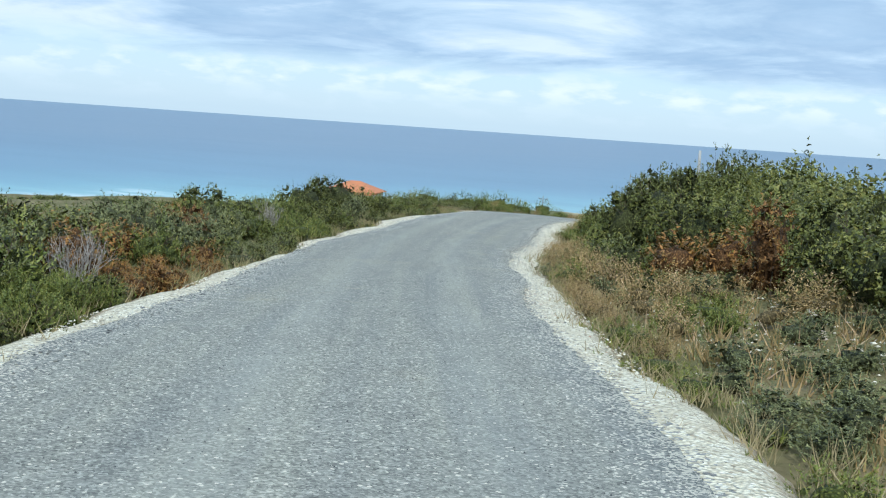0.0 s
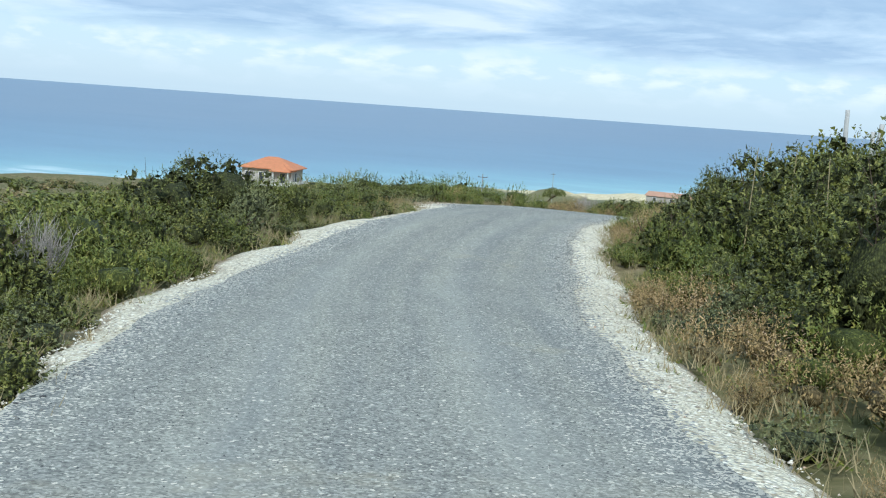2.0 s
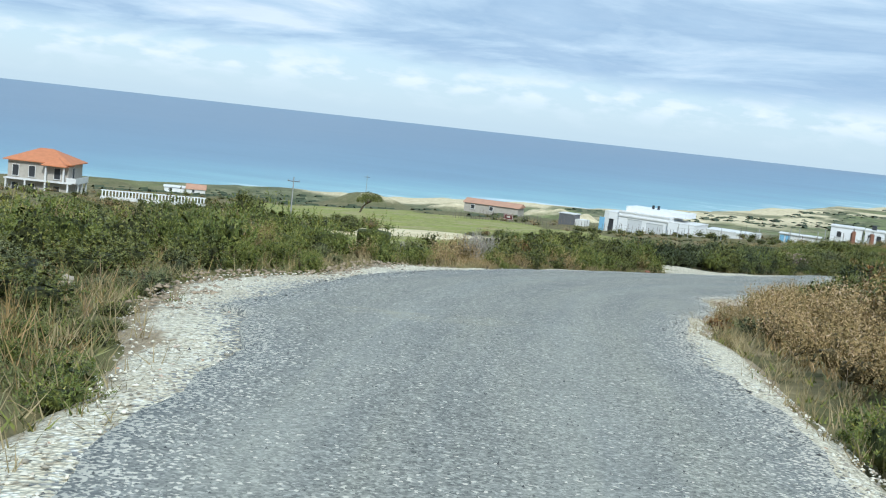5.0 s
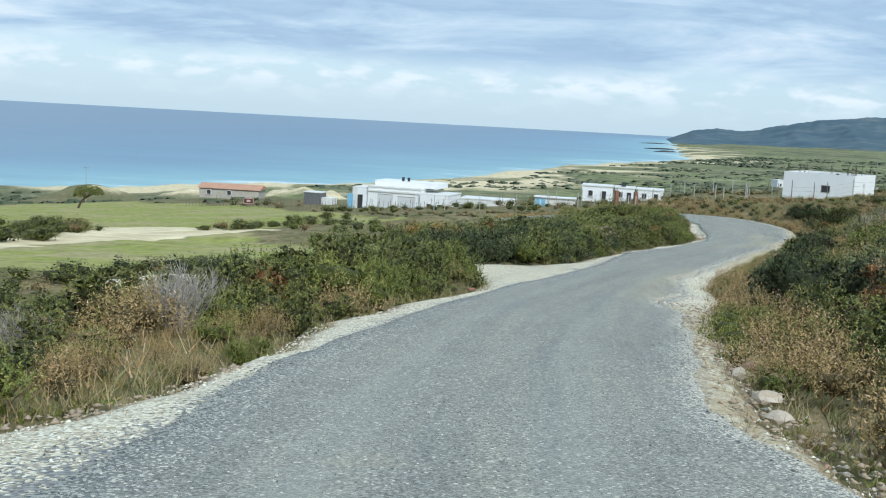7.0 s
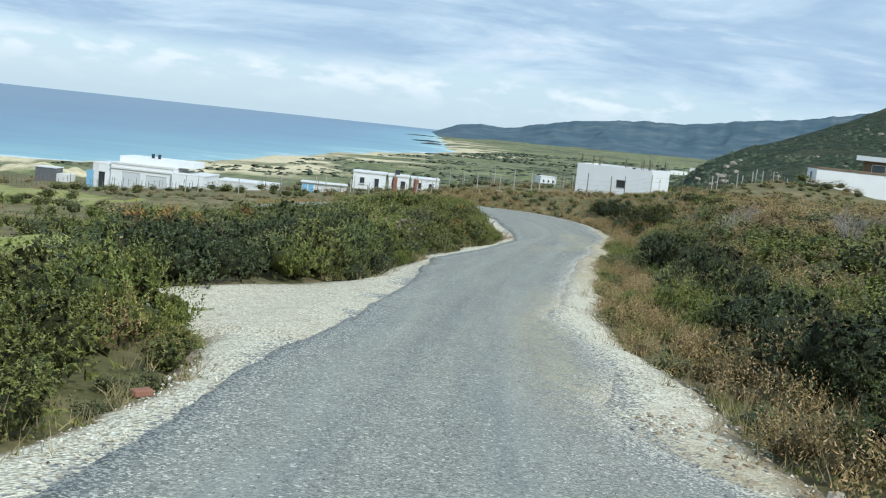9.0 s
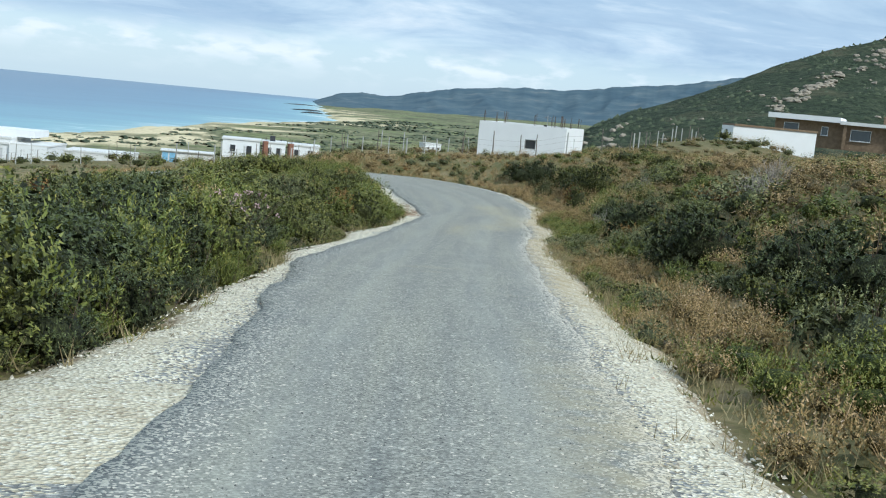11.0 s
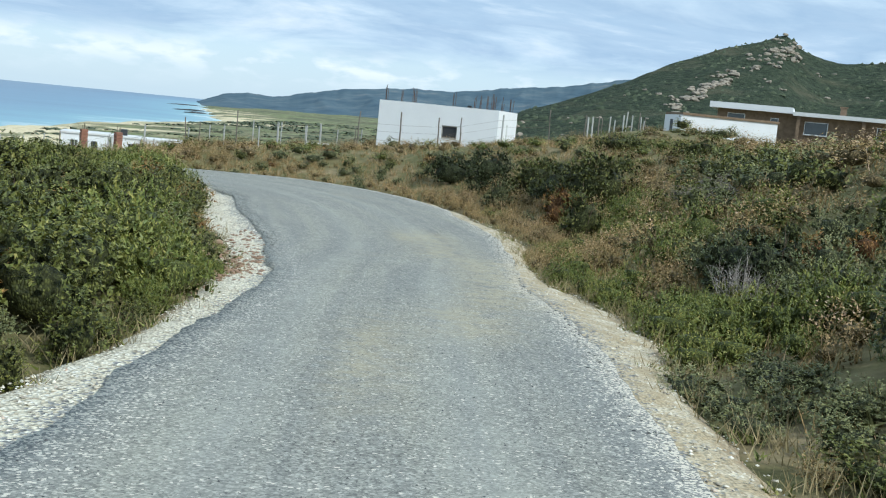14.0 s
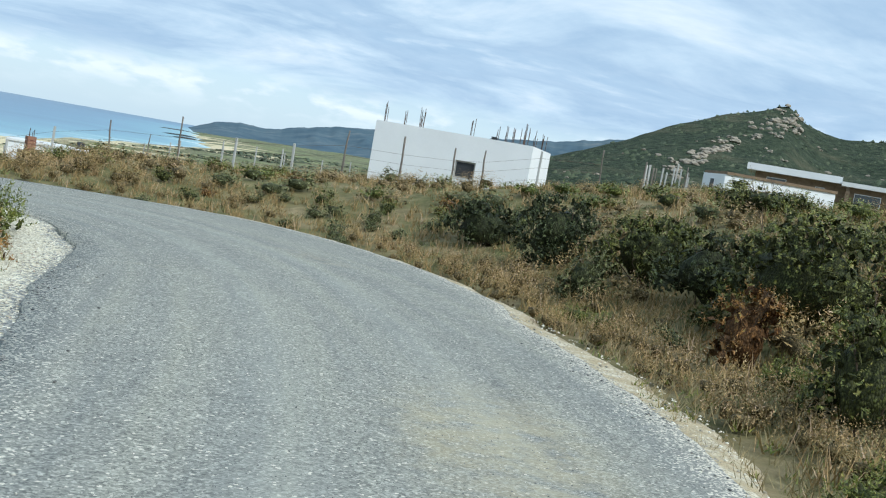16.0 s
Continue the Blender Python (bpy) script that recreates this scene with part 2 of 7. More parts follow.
def soil():
    k = Mat("heath_soil", 0.95, 0.15)
    n1, n2 = k.noise(0.12, 5, 0.6), k.noise(2.5, 6, 0.65)
    col = k.ramp(n2, [(0.3, (0.15, 0.12, 0.06)), (0.5, (0.25, 0.195, 0.105)), (0.7, (0.36, 0.285, 0.165))])
    col = k.mix(k.ramp(n1, [(0.42, 0.0), (0.6, 0.75)]), col, k.ramp(n2, [(0.3, (0.10, 0.095, 0.04)), (0.7, (0.22, 0.19, 0.085))]))
    # low scrub and litter mottle the heath
    col = k.mix(k.ramp(k.noise(0.55, 6, 0.7), [(0.44, 0.85), (0.58, 0.0)]), col, k.ramp(n2, [(0.3, (0.075, 0.078, 0.028)), (0.7, (0.175, 0.165, 0.066))]))
    # the meadows and the coastal plain
    field = k.attr("field")
    grass = k.ramp(k.noise(1.2, 6, 0.7), [(0.3, (0.19, 0.205, 0.050)), (0.52, (0.29, 0.305, 0.080)), (0.75, (0.42, 0.405, 0.16))])
    grass = k.mix(k.ramp(k.noise(0.10, 5, 0.6, k.coord((1, 2.4, 1))), [(0.47, 0.0), (0.62, 0.8)]), grass, k.ramp(k.noise(2.2, 5, 0.7), [(0.3, (0.26, 0.23, 0.10)), (0.7, (0.48, 0.40, 0.23))]))
    grass = k.mix(k.ramp(k.noise(0.45, 5, 0.7, k.coord((1, 2.0, 1))), [(0.56, 0.0), (0.66, 0.7)]), grass, (0.20, 0.17, 0.085))
    col = k.mix(field, col, grass)
    sand = k.math("MULTIPLY", k.attr("sand"), k.ramp(k.math("ADD", k.attr("sand"), k.math("MULTIPLY", k.math("SUBTRACT", k.noise(0.5, 6, 0.75, k.coord((1, 1.6, 1))), 0.5), 2.2)), [(0.45, 0.15), (0.75, 1.0)]))
    col = k.mix(sand, col, k.ramp(k.noise(0.35, 6, 0.6), [(0.3, (0.50, 0.41, 0.24)), (0.7, (0.82, 0.71, 0.47))]))
    plainf = k.attr("plain")
    far = k.ramp(k.noise(0.014, 9, 0.72, k.coord((1.0, 0.45, 1)), 0.6), [(0.34, (0.085, 0.095, 0.055)), (0.44, (0.165, 0.170, 0.090)), (0.50, (0.27, 0.255, 0.145)), (0.55, (0.20, 0.23, 0.095)), (0.61, (0.30, 0.31, 0.15)), (0.70, (0.50, 0.46, 0.30))])
    far = k.mix(k.ramp(k.noise(0.10, 7, 0.78, k.coord((1.0, 0.6, 1))), [(0.42, 0.75), (0.56, 0.0)]), far, (0.085, 0.098, 0.048))
    col = k.mix(k.math("MULTIPLY", plainf, k.math("SUBTRACT", 1.0, sand)), col, far)
    k.color(col)
    k.bump(n2, 0.5, 0.05)
    return k.m


def sea_mat():
    k = Mat("sea_water", 0.35, 0.35)
    off = k.attr("offshore")
    wob = k.math("ADD", off, k.math("MULTIPLY", k.math("SUBTRACT", k.noise(0.006, 5, 0.6, k.coord((1, 1, 1))), 0.5), 0.35))
    col = k.ramp(wob, [(0.0, (0.44, 0.55, 0.52)), (0.04, (0.25, 0.45, 0.48)), (0.13, (0.185, 0.355, 0.43)), (0.30, (0.145, 0.265, 0.365)), (0.6, (0.13, 0.22, 0.315)), (1.0, (0.145, 0.22, 0.305))])
    streak = k.noise(0.012, 5, 0.6, k.coord((0.5, 1.6, 1)))
    col = k.mix(k.ramp(streak, [(0.45, 0.0), (0.7, 0.22)]), col, (0.05, 0.13, 0.22))
    pale = k.math("MULTIPLY", k.ramp(wob, [(0.02, 1.0), (0.25, 0.0)]), k.ramp(k.noise(0.02, 4, 0.6, k.coord((0.4, 1.8, 1))), [(0.52, 0.0), (0.62, 0.55)]))
    col = k.mix(pale, col, (0.30, 0.52, 0.53))
    foam = k.math("MULTIPLY", k.ramp(wob, [(0.0, 1.0), (0.015, 0.8), (0.05, 0.3), (0.08, 0.0)]), k.ramp(k.noise(0.05, 5, 0.6, k.coord((0.5, 1.2, 1))), [(0.50, 0.0), (0.58, 1.0)]))
    col = k.mix(foam, col, (0.85, 0.88, 0.88))
    k.color(col)
    k.bump(k.noise(0.35, 5, 0.6), 0.25, 0.6)
    return k.m


def leaf_mat(name, stops, rough=0.55, spec=0.35):
    """Foliage: tone per leaf, per bush and a broad patchiness."""
    k = Mat(name, rough, spec)
    t = k.math("ADD", k.math("MULTIPLY", k.attr("tone"), 0.75), k.math("MULTIPLY", k.geo.outputs["Random Per Island"], 0.35))
    t = k.math("ADD", t, k.math("MULTIPLY", k.math("SUBTRACT", k.noise(0.9, 3), 0.5), 0.35))
    k.color(k.ramp(t, stops))
    return k.m


def twig_mat(name, c):
    k = Mat(name, 0.85, 0.2)
    k.color(k.mix(k.geo.outputs["Random Per Island"], tuple(v * 0.6 for v in c), tuple(min(1, v * 1.35) for v in c)))
    return k.m


M_ASPHALT, M_GRAVEL, M_SOIL, M_SEA = asphalt(), gravel(), soil(), sea_mat()
GREEN = [(0.0, (0.050, 0.060, 0.013)), (0.3, (0.096, 0.109, 0.021)), (0.55, (0.152, 0.164, 0.034)), (0.8, (0.229, 0.223, 0.053)), (1.0, (0.304, 0.267, 0.077))]
M_LEAF = leaf_mat("mastic_leaves", GREEN)
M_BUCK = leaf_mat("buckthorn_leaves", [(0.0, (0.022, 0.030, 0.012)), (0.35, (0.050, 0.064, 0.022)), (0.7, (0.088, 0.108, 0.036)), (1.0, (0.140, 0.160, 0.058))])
M_OLIVE = leaf_mat("olive_leaves", [(0.0, (0.066, 0.076, 0.028)), (0.4, (0.138, 0.149, 0.054)), (0.75, (0.221, 0.227, 0.089)), (1.0, (0.333, 0.316, 0.135))])
M_LIME = leaf_mat("heath_leaves", [(0.0, (0.050, 0.066, 0.014)), (0.35, (0.112, 0.142, 0.026)), (0.7, (0.192, 0.208, 0.042)), (1.0, (0.30, 0.27, 0.062))])
M_RUST = leaf_mat("rusty_leaves", [(0.0, (0.080, 0.055, 0.018)), (0.35, (0.170, 0.100, 0.028)), (0.7, (0.370, 0.175, 0.042)), (1.0, (0.250, 0.210, 0.058))])
M_DRY = leaf_mat("dry_heather", [(0.0, (0.106, 0.090, 0.034)), (0.3, (0.224, 0.168, 0.067)), (0.6, (0.358, 0.249, 0.109)), (0.85, (0.482, 0.336, 0.178)), (1.0, (0.538, 0.392, 0.265))], 0.85, 0.15)
M_STRAW = leaf_mat("dry_grass", [(0.0, (0.16, 0.14, 0.06)), (0.4, (0.27, 0.22, 0.11)), (1.0, (0.42, 0.34, 0.19))], 0.8, 0.2)
M_FARLEAF = leaf_mat("far_scrub_leaves", [(0.0, (0.038, 0.052, 0.032)), (0.4, (0.066, 0.084, 0.048)), (0.8, (0.105, 0.122, 0.070)), (1.0, (0.16, 0.155, 0.098))], 0.8, 0.15)
M_BRUSH = twig_mat("grey_brushwood", (0.22, 0.19, 0.16))
M_TWIG, M_DEAD = twig_mat("brown_twigs", (0.11, 0.08, 0.055)), twig_mat("bleached_twigs", (0.36, 0.32, 0.28))


def shaded_inner_mat(name, dark, light):
    """The leafy inside of a bush: small overlapping leaves between the shoots, their shade painted in."""
    k = Mat(name, 0.7, 0.2)
    vec = k.coord((1, 1, 0.55))
    c = k.cells(44, vec)
    sp = k.N.new("ShaderNodeSeparateColor")
    k.L.new(c, sp.inputs[0])
    # hollows and gaps are darkened in the colour, as shade within the bush
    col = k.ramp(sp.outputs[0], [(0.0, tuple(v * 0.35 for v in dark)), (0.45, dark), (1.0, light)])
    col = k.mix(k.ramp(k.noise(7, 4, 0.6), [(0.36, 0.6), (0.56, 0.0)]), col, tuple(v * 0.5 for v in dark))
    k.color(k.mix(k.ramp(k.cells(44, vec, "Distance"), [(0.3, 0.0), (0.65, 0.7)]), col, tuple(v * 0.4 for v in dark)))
    k.bump(k.math("ADD", k.math("MULTIPLY", k.cells(44, vec, "Distance"), -0.4), k.noise(7, 4, 0.6)), 0.7, 0.06)
    return k.m


# leaf tints lowered by the shade of the bush's inside
M_INNER_SHADED = {"mastic": shaded_inner_mat("mastic_inside_shaded", (0.056, 0.062, 0.019), (0.139, 0.147, 0.040)), "olive": shaded_inner_mat("olive_inside_shaded", (0.081, 0.088, 0.037), (0.194, 0.202, 0.087)),
           "heath": shaded_inner_mat("heath_inside_shaded", (0.085, 0.102, 0.022), (0.202, 0.205, 0.046)), "rusty": shaded_inner_mat("rusty_inside_shaded", (0.132, 0.067, 0.025), (0.279, 0.136, 0.043)),
           "heather": shaded_inner_mat("heather_inside_shaded", (0.163, 0.124, 0.053), (0.372, 0.271, 0.132))}
M_INNER_SHADED["tall"] = M_INNER_SHADED["mastic"]
M_INNER_SHADED["buckthorn"] = shaded_inner_mat("buckthorn_inside_shaded", (0.034, 0.040, 0.015), (0.085, 0.098, 0.034))
M_WHITE = plain("white_render", (0.80, 0.80, 0.79), 0.75, 0.06, 0.8, bump=0.05)
M_OLDWHITE = plain("weathered_white_render", (0.74, 0.73, 0.70), 0.8, 0.16, 0.9)
M_CONC = plain("grey_concrete", (0.40, 0.39, 0.36), 0.85, 0.25, 1.2)
M_BLOCK = plain("bare_block_wall", (0.46, 0.42, 0.36), 0.9, 0.25, 1.5)
M_STONEWALL = plain("brown_stone_facing", (0.24, 0.17, 0.11), 0.9, 0.45, 2.4)
M_TILE = plain("terracotta_tiles", (0.58, 0.23, 0.11), 0.8, 0.2, 1.2)
M_OLDTILE = plain("faded_terracotta", (0.52, 0.30, 0.20), 0.85, 0.2, 0.6)
# near black; where it fills an opening it stands for the unlit inside
M_DARK = plain("dark_opening", (0.045, 0.047, 0.05), 0.5, 0.2)
M_GLASS = plain("window_glass", (0.10, 0.115, 0.125), 0.15, 0.15, 1.0, spec=0.6)
M_BRICK = plain("red_brick", (0.30, 0.145, 0.095), 0.85, 0.3, 3.0)
M_WOOD = plain("grey_wood", (0.20, 0.17, 0.14), 0.85, 0.35, 6.0)
M_WHITEPOST = plain("whitewashed_concrete", (0.46, 0.45, 0.42), 0.85, 0.2, 4.0)
M_STEEL = plain("rusty_steel", (0.16, 0.11, 0.085), 0.7, 0.3, 8.0, 0.5)
M_BLUE = plain("light_blue_paint", (0.24, 0.47, 0.66), 0.6, 0.12)
M_ROCK = plain("pale_limestone", (0.54, 0.46, 0.36), 0.9, 0.4, 2.5, bump=0.5)
M_CRAG = plain("weathered_crag", (0.36, 0.31, 0.24), 0.9, 0.45, 0.6, bump=0.6)
M_SHUTTER = plain("roller_shutter", (0.62, 0.63, 0.63), 0.6, 0.1, 2.0)
M_EARTHROCK = plain("earthy_stone", (0.42, 0.33, 0.23), 0.9, 0.4, 3.0, bump=0.4)
M_REDROCK = plain("reddish_stone", (0.35, 0.23, 0.15), 0.9, 0.35, 3.0, bump=0.4)


# ---------------------------------------------------------------- the lie of the land
# road axis: x, y, height
AXIS = np.array([(26.34, -65.11, 1.58), (18.94, -50.91, 0.82), (11.54, -36.76, 0.08), (4.89, -22.16, -0.82), (2.07, -14.75, -1.28), (0.77, -6.88, -1.23),
                 (0.02, 5.14, -2.05), (1.63, 16.96, -3.15), (4.83, 28.6, -4.21), (9.0, 39.82, -5.14), (13.53, 50.91, -5.98), (18.53, 61.84, -6.75),
                 (23.3, 71.8, -7.25), (26.2, 77.2, -7.5), (28.9, 86.0, -7.68), (29.2, 91.8, -7.74), (27.0, 96.6, -7.8), (21.5, 99.6, -8.1), (10.0, 101.5, -9.6)])
ROWS_A_L = [(-30, 2.7), (8, 2.7), (11, 2.52), (18, 2.33), (22, 2.28), (25, 2.15), (29, 2.0), (32, 1.85), (36.4, 1.65), (38, 1.58), (40, 1.52), (42, 1.55), (44, 1.75), (46, 2.2), (46, 2.5), (51.5, 2.5), (54, 2.35), (58, 2.1), (60.5, 2.3), (62.5, 2.22), (65, 2), (69, 1.85), (78, 1.7), (80, 1.58), (88.5, 1.57), (91, 1.62), (94, 1.85), (98, 2.05), (102, 2.48), (104, 2.3), (109, 2.1), (112, 1.85), (118, 1.56), (121, 1.52), (123, 1.68), (125, 2.05), (127, 2.4), (131, 3), (136, 3.3), (142, 3), (152, 2.4), (200, 2.2)]
ROWS_A_R = [(-30, 2.05), (8, 2), (12, 1.93), (15, 1.9), (19.5, 2.12), (22, 2), (26, 2.22), (29.5, 2.6), (32.5, 2.73), (35, 2.61), (37, 2.44), (39.2, 2.32), (42, 2.35), (45, 2.38), (47.5, 2.3), (51.3, 2.4), (55.5, 2.85), (59, 2.6), (61.5, 2.15), (62.8, 2.25), (65, 2.58), (73.5, 2.52), (75, 2.1), (77, 1.85), (79, 2.2), (82, 2.2), (84.5, 1.85), (86, 1.5), (88.5, 1.65), (95, 1.95), (104, 2.05), (111, 2.13), (116, 2.25), (120.5, 2.5), (123, 2.3), (127, 2.25), (130, 2.4), (132, 2.8), (136.5, 3.1), (139, 3.4), (142, 4), (145, 4.7), (148, 5.2), (152, 4), (160, 2.4), (200, 2.2)]
ROWS_G_L = [(-30, 3.2), (11.5, 3.3), (14.5, 2.95), (17, 2.95), (22, 2.5), (24, 2.75), (27, 2.9), (29, 2.8), (31, 2.75), (33, 2.95), (34, 2.5), (35.4, 2.75), (36.1, 2.55), (37.2, 2.3), (38.3, 2.2), (40, 2.1), (42, 2.2), (44, 2.7), (46, 3.5), (50, 4.35), (52.5, 3.4), (55, 3.85), (57, 4.2), (58.7, 3.2), (60, 2.85), (63.5, 2.7), (67, 3.1), (69, 2.85), (71, 2.75), (75.5, 2.35), (77, 2.5), (81, 2.9), (89, 3.3), (93, 2.85), (96, 3), (102, 2.7), (105, 3.3), (109, 2.65), (113, 3.05), (117, 2.15), (119, 2.3), (121, 2.2), (123, 2.35), (125, 2.8), (127, 3.4), (131, 4), (135, 4.3), (140, 4.2), (150, 3.2), (200, 2.6)]
ROWS_G_R = [(-30, 2.65), (14, 2.67), (20, 2.7), (25.5, 2.95), (30, 3.45), (32.5, 3.56), (34.2, 3.45), (35.4, 3.26), (37.5, 3.14), (39.7, 2.87), (43, 2.8), (47.5, 2.95), (51.3, 2.78), (54.7, 2.88), (58, 3), (61.5, 2.85), (65, 3.15), (70, 3.05), (72, 3.3), (80, 3.4), (82, 3.1), (83.2, 2.75), (87, 2.72), (90, 2.65), (94, 2.85), (104, 3.13), (108, 3.05), (114, 2.88), (117, 3.02), (119.5, 3.6), (122.5, 3.5), (124.8, 3.2), (126, 2.75), (128.5, 2.65), (131, 2.95), (132.8, 3.7), (136, 4.05), (139, 4.1), (141, 4.4), (144, 5), (148, 5.6), (152, 4.4), (160, 2.8), (200, 2.6)]


def catmull(p, step=0.25):
    out = []
    q = np.vstack([2 * p[0] - p[1], p, 2 * p[-1] - p[-2]])
    for i in range(1, len(q) - 2):
        n = max(2, int(np.linalg.norm(q[i + 1] - q[i]) / step))
        u = (np.arange(n) / n)[:, None]
        a, b, c, e = q[i - 1], q[i], q[i + 1], q[i + 2]
        out.append(0.5 * (2 * b + (c - a) * u + (2 * a - 5 * b + 4 * c - e) * u ** 2 + (3 * b - a - 3 * c + e) * u ** 3))
    return np.vstack(out + [p[-1:]])


CL = catmull(AXIS)
CL_S = np.r_[0, np.cumsum(np.linalg.norm(np.diff(CL[:, :2], axis=0), axis=1))]
CL_S -= CL_S[np.argmin((CL[:, 0] - 15.23) ** 2 + (CL[:, 1] + 43.82) ** 2)]
TAN = np.gradient(CL[:, :2], axis=0)
TAN /= np.linalg.norm(TAN, axis=1)[:, None]


def prof(rows, s):
    a = np.array(rows)
    return np.interp(s, a[:, 0], a[:, 1])


def vnoise(x, y, cell, seed=0):
    """Smooth value noise in -1..1 on a lattice."""
    def h(i, j):
        v = np.sin(i * 127.1 + j * 311.7 + seed * 74.7) * 43758.5453
        return (v - np.floor(v)) * 2 - 1
    x, y = np.asarray(x, float) / cell, np.asarray(y, float) / cell
    i, j = np.floor(x), np.floor(y)
    u, v = x - i, y - j
    u, v = u * u * (3 - 2 * u), v * v * (3 - 2 * v)
    return (h(i, j) * (1 - u) + h(i + 1, j) * u) * (1 - v) + (h(i, j + 1) * (1 - u) + h(i + 1, j + 1) * u) * v


def sstep(a, b, x):
    u = np.clip((np.asarray(x, float) - a) / (b - a), 0, 1)
    return u * u * (3 - 2 * u)


def near_road(x, y):
    """Way along the road, offset to its right, and its height, for the nearest place of its axis."""
    x, y = np.atleast_1d(np.asarray(x, float)), np.atleast_1d(np.asarray(y, float))
    k = np.empty(len(x), int)
    for i in range(0, len(x), 20000):
        k[i:i + 20000] = np.argmin((x[i:i + 20000, None] - CL[None, ::2, 0]) ** 2 + (y[i:i + 20000, None] - CL[None, ::2, 1]) ** 2, axis=1) * 2
    dx, dy = x - CL[k, 0], y - CL[k, 1]
    along = dx * TAN[k, 0] + dy * TAN[k, 1]
    lat = dx * TAN[k, 1] - dy * TAN[k, 0]
    lat = np.where(np.abs(lat) < np.hypot(dx, dy) * 0.7, np.hypot(dx, dy) * np.where(lat < 0, -1, 1), lat)
    return CL_S[k] + np.clip(along, -0.5, 0.5), lat, CL[k, 2]


SEA_Z = -36.0


def seaward(x, y):
    return -0.846 * x + 0.533 * y, 0.533 * x + 0.846 * y


def shore(v):
    """How far seaward the coast lies, by the way along it."""
    return np.interp(v, [-600, 0, 200, 320, 420, 540, 830, 1130, 1280, 1450, 1560, 1700, 2300, 3200], [420, 380, 352, 318, 296, 283, 335, 345, 352, 420, 440, 492, 690, 930]) + 7 * vnoise(v, v * 0, 55, 3)


def macro(x, y):
    w, v = seaward(x, y)
    vv = np.where(v < 260, v, 260 + 60 * np.tanh((v - 260) / 60.0))
    p = -1.66 - 0.0868 * w - 0.028 * vv
    coast = SEA_Z + 2.2 + 0.020 * np.clip(shore(v) - w, 0, 700)
    p = np.where(w < -60, np.minimum(p, -1.66 + 0.0868 * 60 - 0.028 * vv + 6 * np.tanh((-60 - w) / 90)), p)
    far = sstep(190, 460, v)
    p = p * (1 - far) + coast * far
    p = np.maximum(p, SEA_Z + 2.2)
    drop = sstep(-6, 26, w - shore(v))
    return p - drop * (p - (SEA_Z - 5))


DUNES = ((-55, 318, 2.3, 5), (-49, 315, 3.2, 6), (-25, 316, 2.8, 6), (-18, 313, 3.2, 6), (-10, 316, 2.4, 5))


def ground(x, y):
    x, y = np.atleast_1d(np.asarray(x, float)), np.atleast_1d(np.asarray(y, float))
    s, lat, zr = near_road(x, y)
    bend = s > 142
    left = np.where(bend, x < 27 + 0.35 * (y - 97), lat < 0)
    m = macro(x, y)
    m = m - np.where(left, 0.55 + 0.95 * sstep(44, 60, s), 0) * np.where(bend, sstep(0, 12, 27 + 0.35 * (y - 97) - x), 1) * (1 - 0.6 * sstep(60, 170, np.abs(lat)) - 0.4 * sstep(200, 320, np.abs(lat)))
    m = m + (0.22 * vnoise(x, y, 4.5, 1) + 0.10 * vnoise(x, y, 1.4, 2)) * sstep(3, 7, np.abs(lat)) + 0.5 * vnoise(x, y, 23, 5) * sstep(8, 30, np.abs(lat))
    # the bench before the crest lies lower
    m = m - 0.65 * (1 - sstep(30, 41, s)) * (1 - sstep(15, 60, np.abs(lat)))
    # sandy knoll behind the meadow
    m = m + 4.6 * np.exp(-((x + 72) / 10) ** 2 - ((y - 290) / 8) ** 2) * (1 + 0.25 * vnoise(x, y, 4, 62))
    # cream dunes between the houses and the shore
    for dx, dy, dh, dw in DUNES:
        m = m + dh * np.exp(-((x - dx) / dw) ** 2 - ((y - dy) / 6) ** 2) * (1 + 0.3 * vnoise(x, y, 3.5, 63))
    # low swell of the heath before the houses
    m = m + 2.0 * np.exp(-((0.68 * (x - 72) + 0.73 * (y - 125)) / 27) ** 2 - ((-0.73 * (x - 72) + 0.68 * (y - 125)) / 7.5) ** 2)
    g = np.where(left, prof(ROWS_G_L, s), prof(ROWS_G_R, s))
    a = np.abs(lat)
    # ditch on the right, a small fall on the left, then the slope of the hill
    side = zr - 0.26 + 0.14 * sstep(0.1, 1.3, a - g) + 0.05 * vnoise(x, y, 0.8, 7) * sstep(0.6, 1.2, a - g)
    t = sstep(0.4, np.where(left, 9.0, 8.5), a - g)
    z = side * (1 - t) + m * t
    return z


# ---------------------------------------------------------------- mesh helpers
def np_mesh(name, verts, faces, mats=(), attrs=None, smooth=False):
    """A mesh from arrays: faces all of one size. attrs: float values per vertex."""
    me = bpy.data.meshes.new(name)
    verts, faces = np.asarray(verts, np.float32), np.asarray(faces, np.int32)
    k = faces.shape[1]
    me.vertices.add(len(verts))
    me.vertices.foreach_set("co", verts.ravel())
    me.loops.add(faces.size)
    me.loops.foreach_set("vertex_index", faces.ravel())
    me.polygons.add(len(faces))
    me.polygons.foreach_set("loop_start", np.arange(len(faces), dtype=np.int32) * k)
    me.polygons.foreach_set("loop_total", np.full(len(faces), k, np.int32))
    for m in (mats if isinstance(mats, (list, tuple)) else [mats]):
        me.materials.append(m)
    for key, v in (attrs or {}).items():
        me.attributes.new(key, "FLOAT", "POINT").data.foreach_set("value", np.asarray(v, np.float32))
    me.update(calc_edges=True)
    if smooth:
        me.polygons.foreach_set("use_smooth", np.ones(len(faces), bool))
    me.validate()
    return me


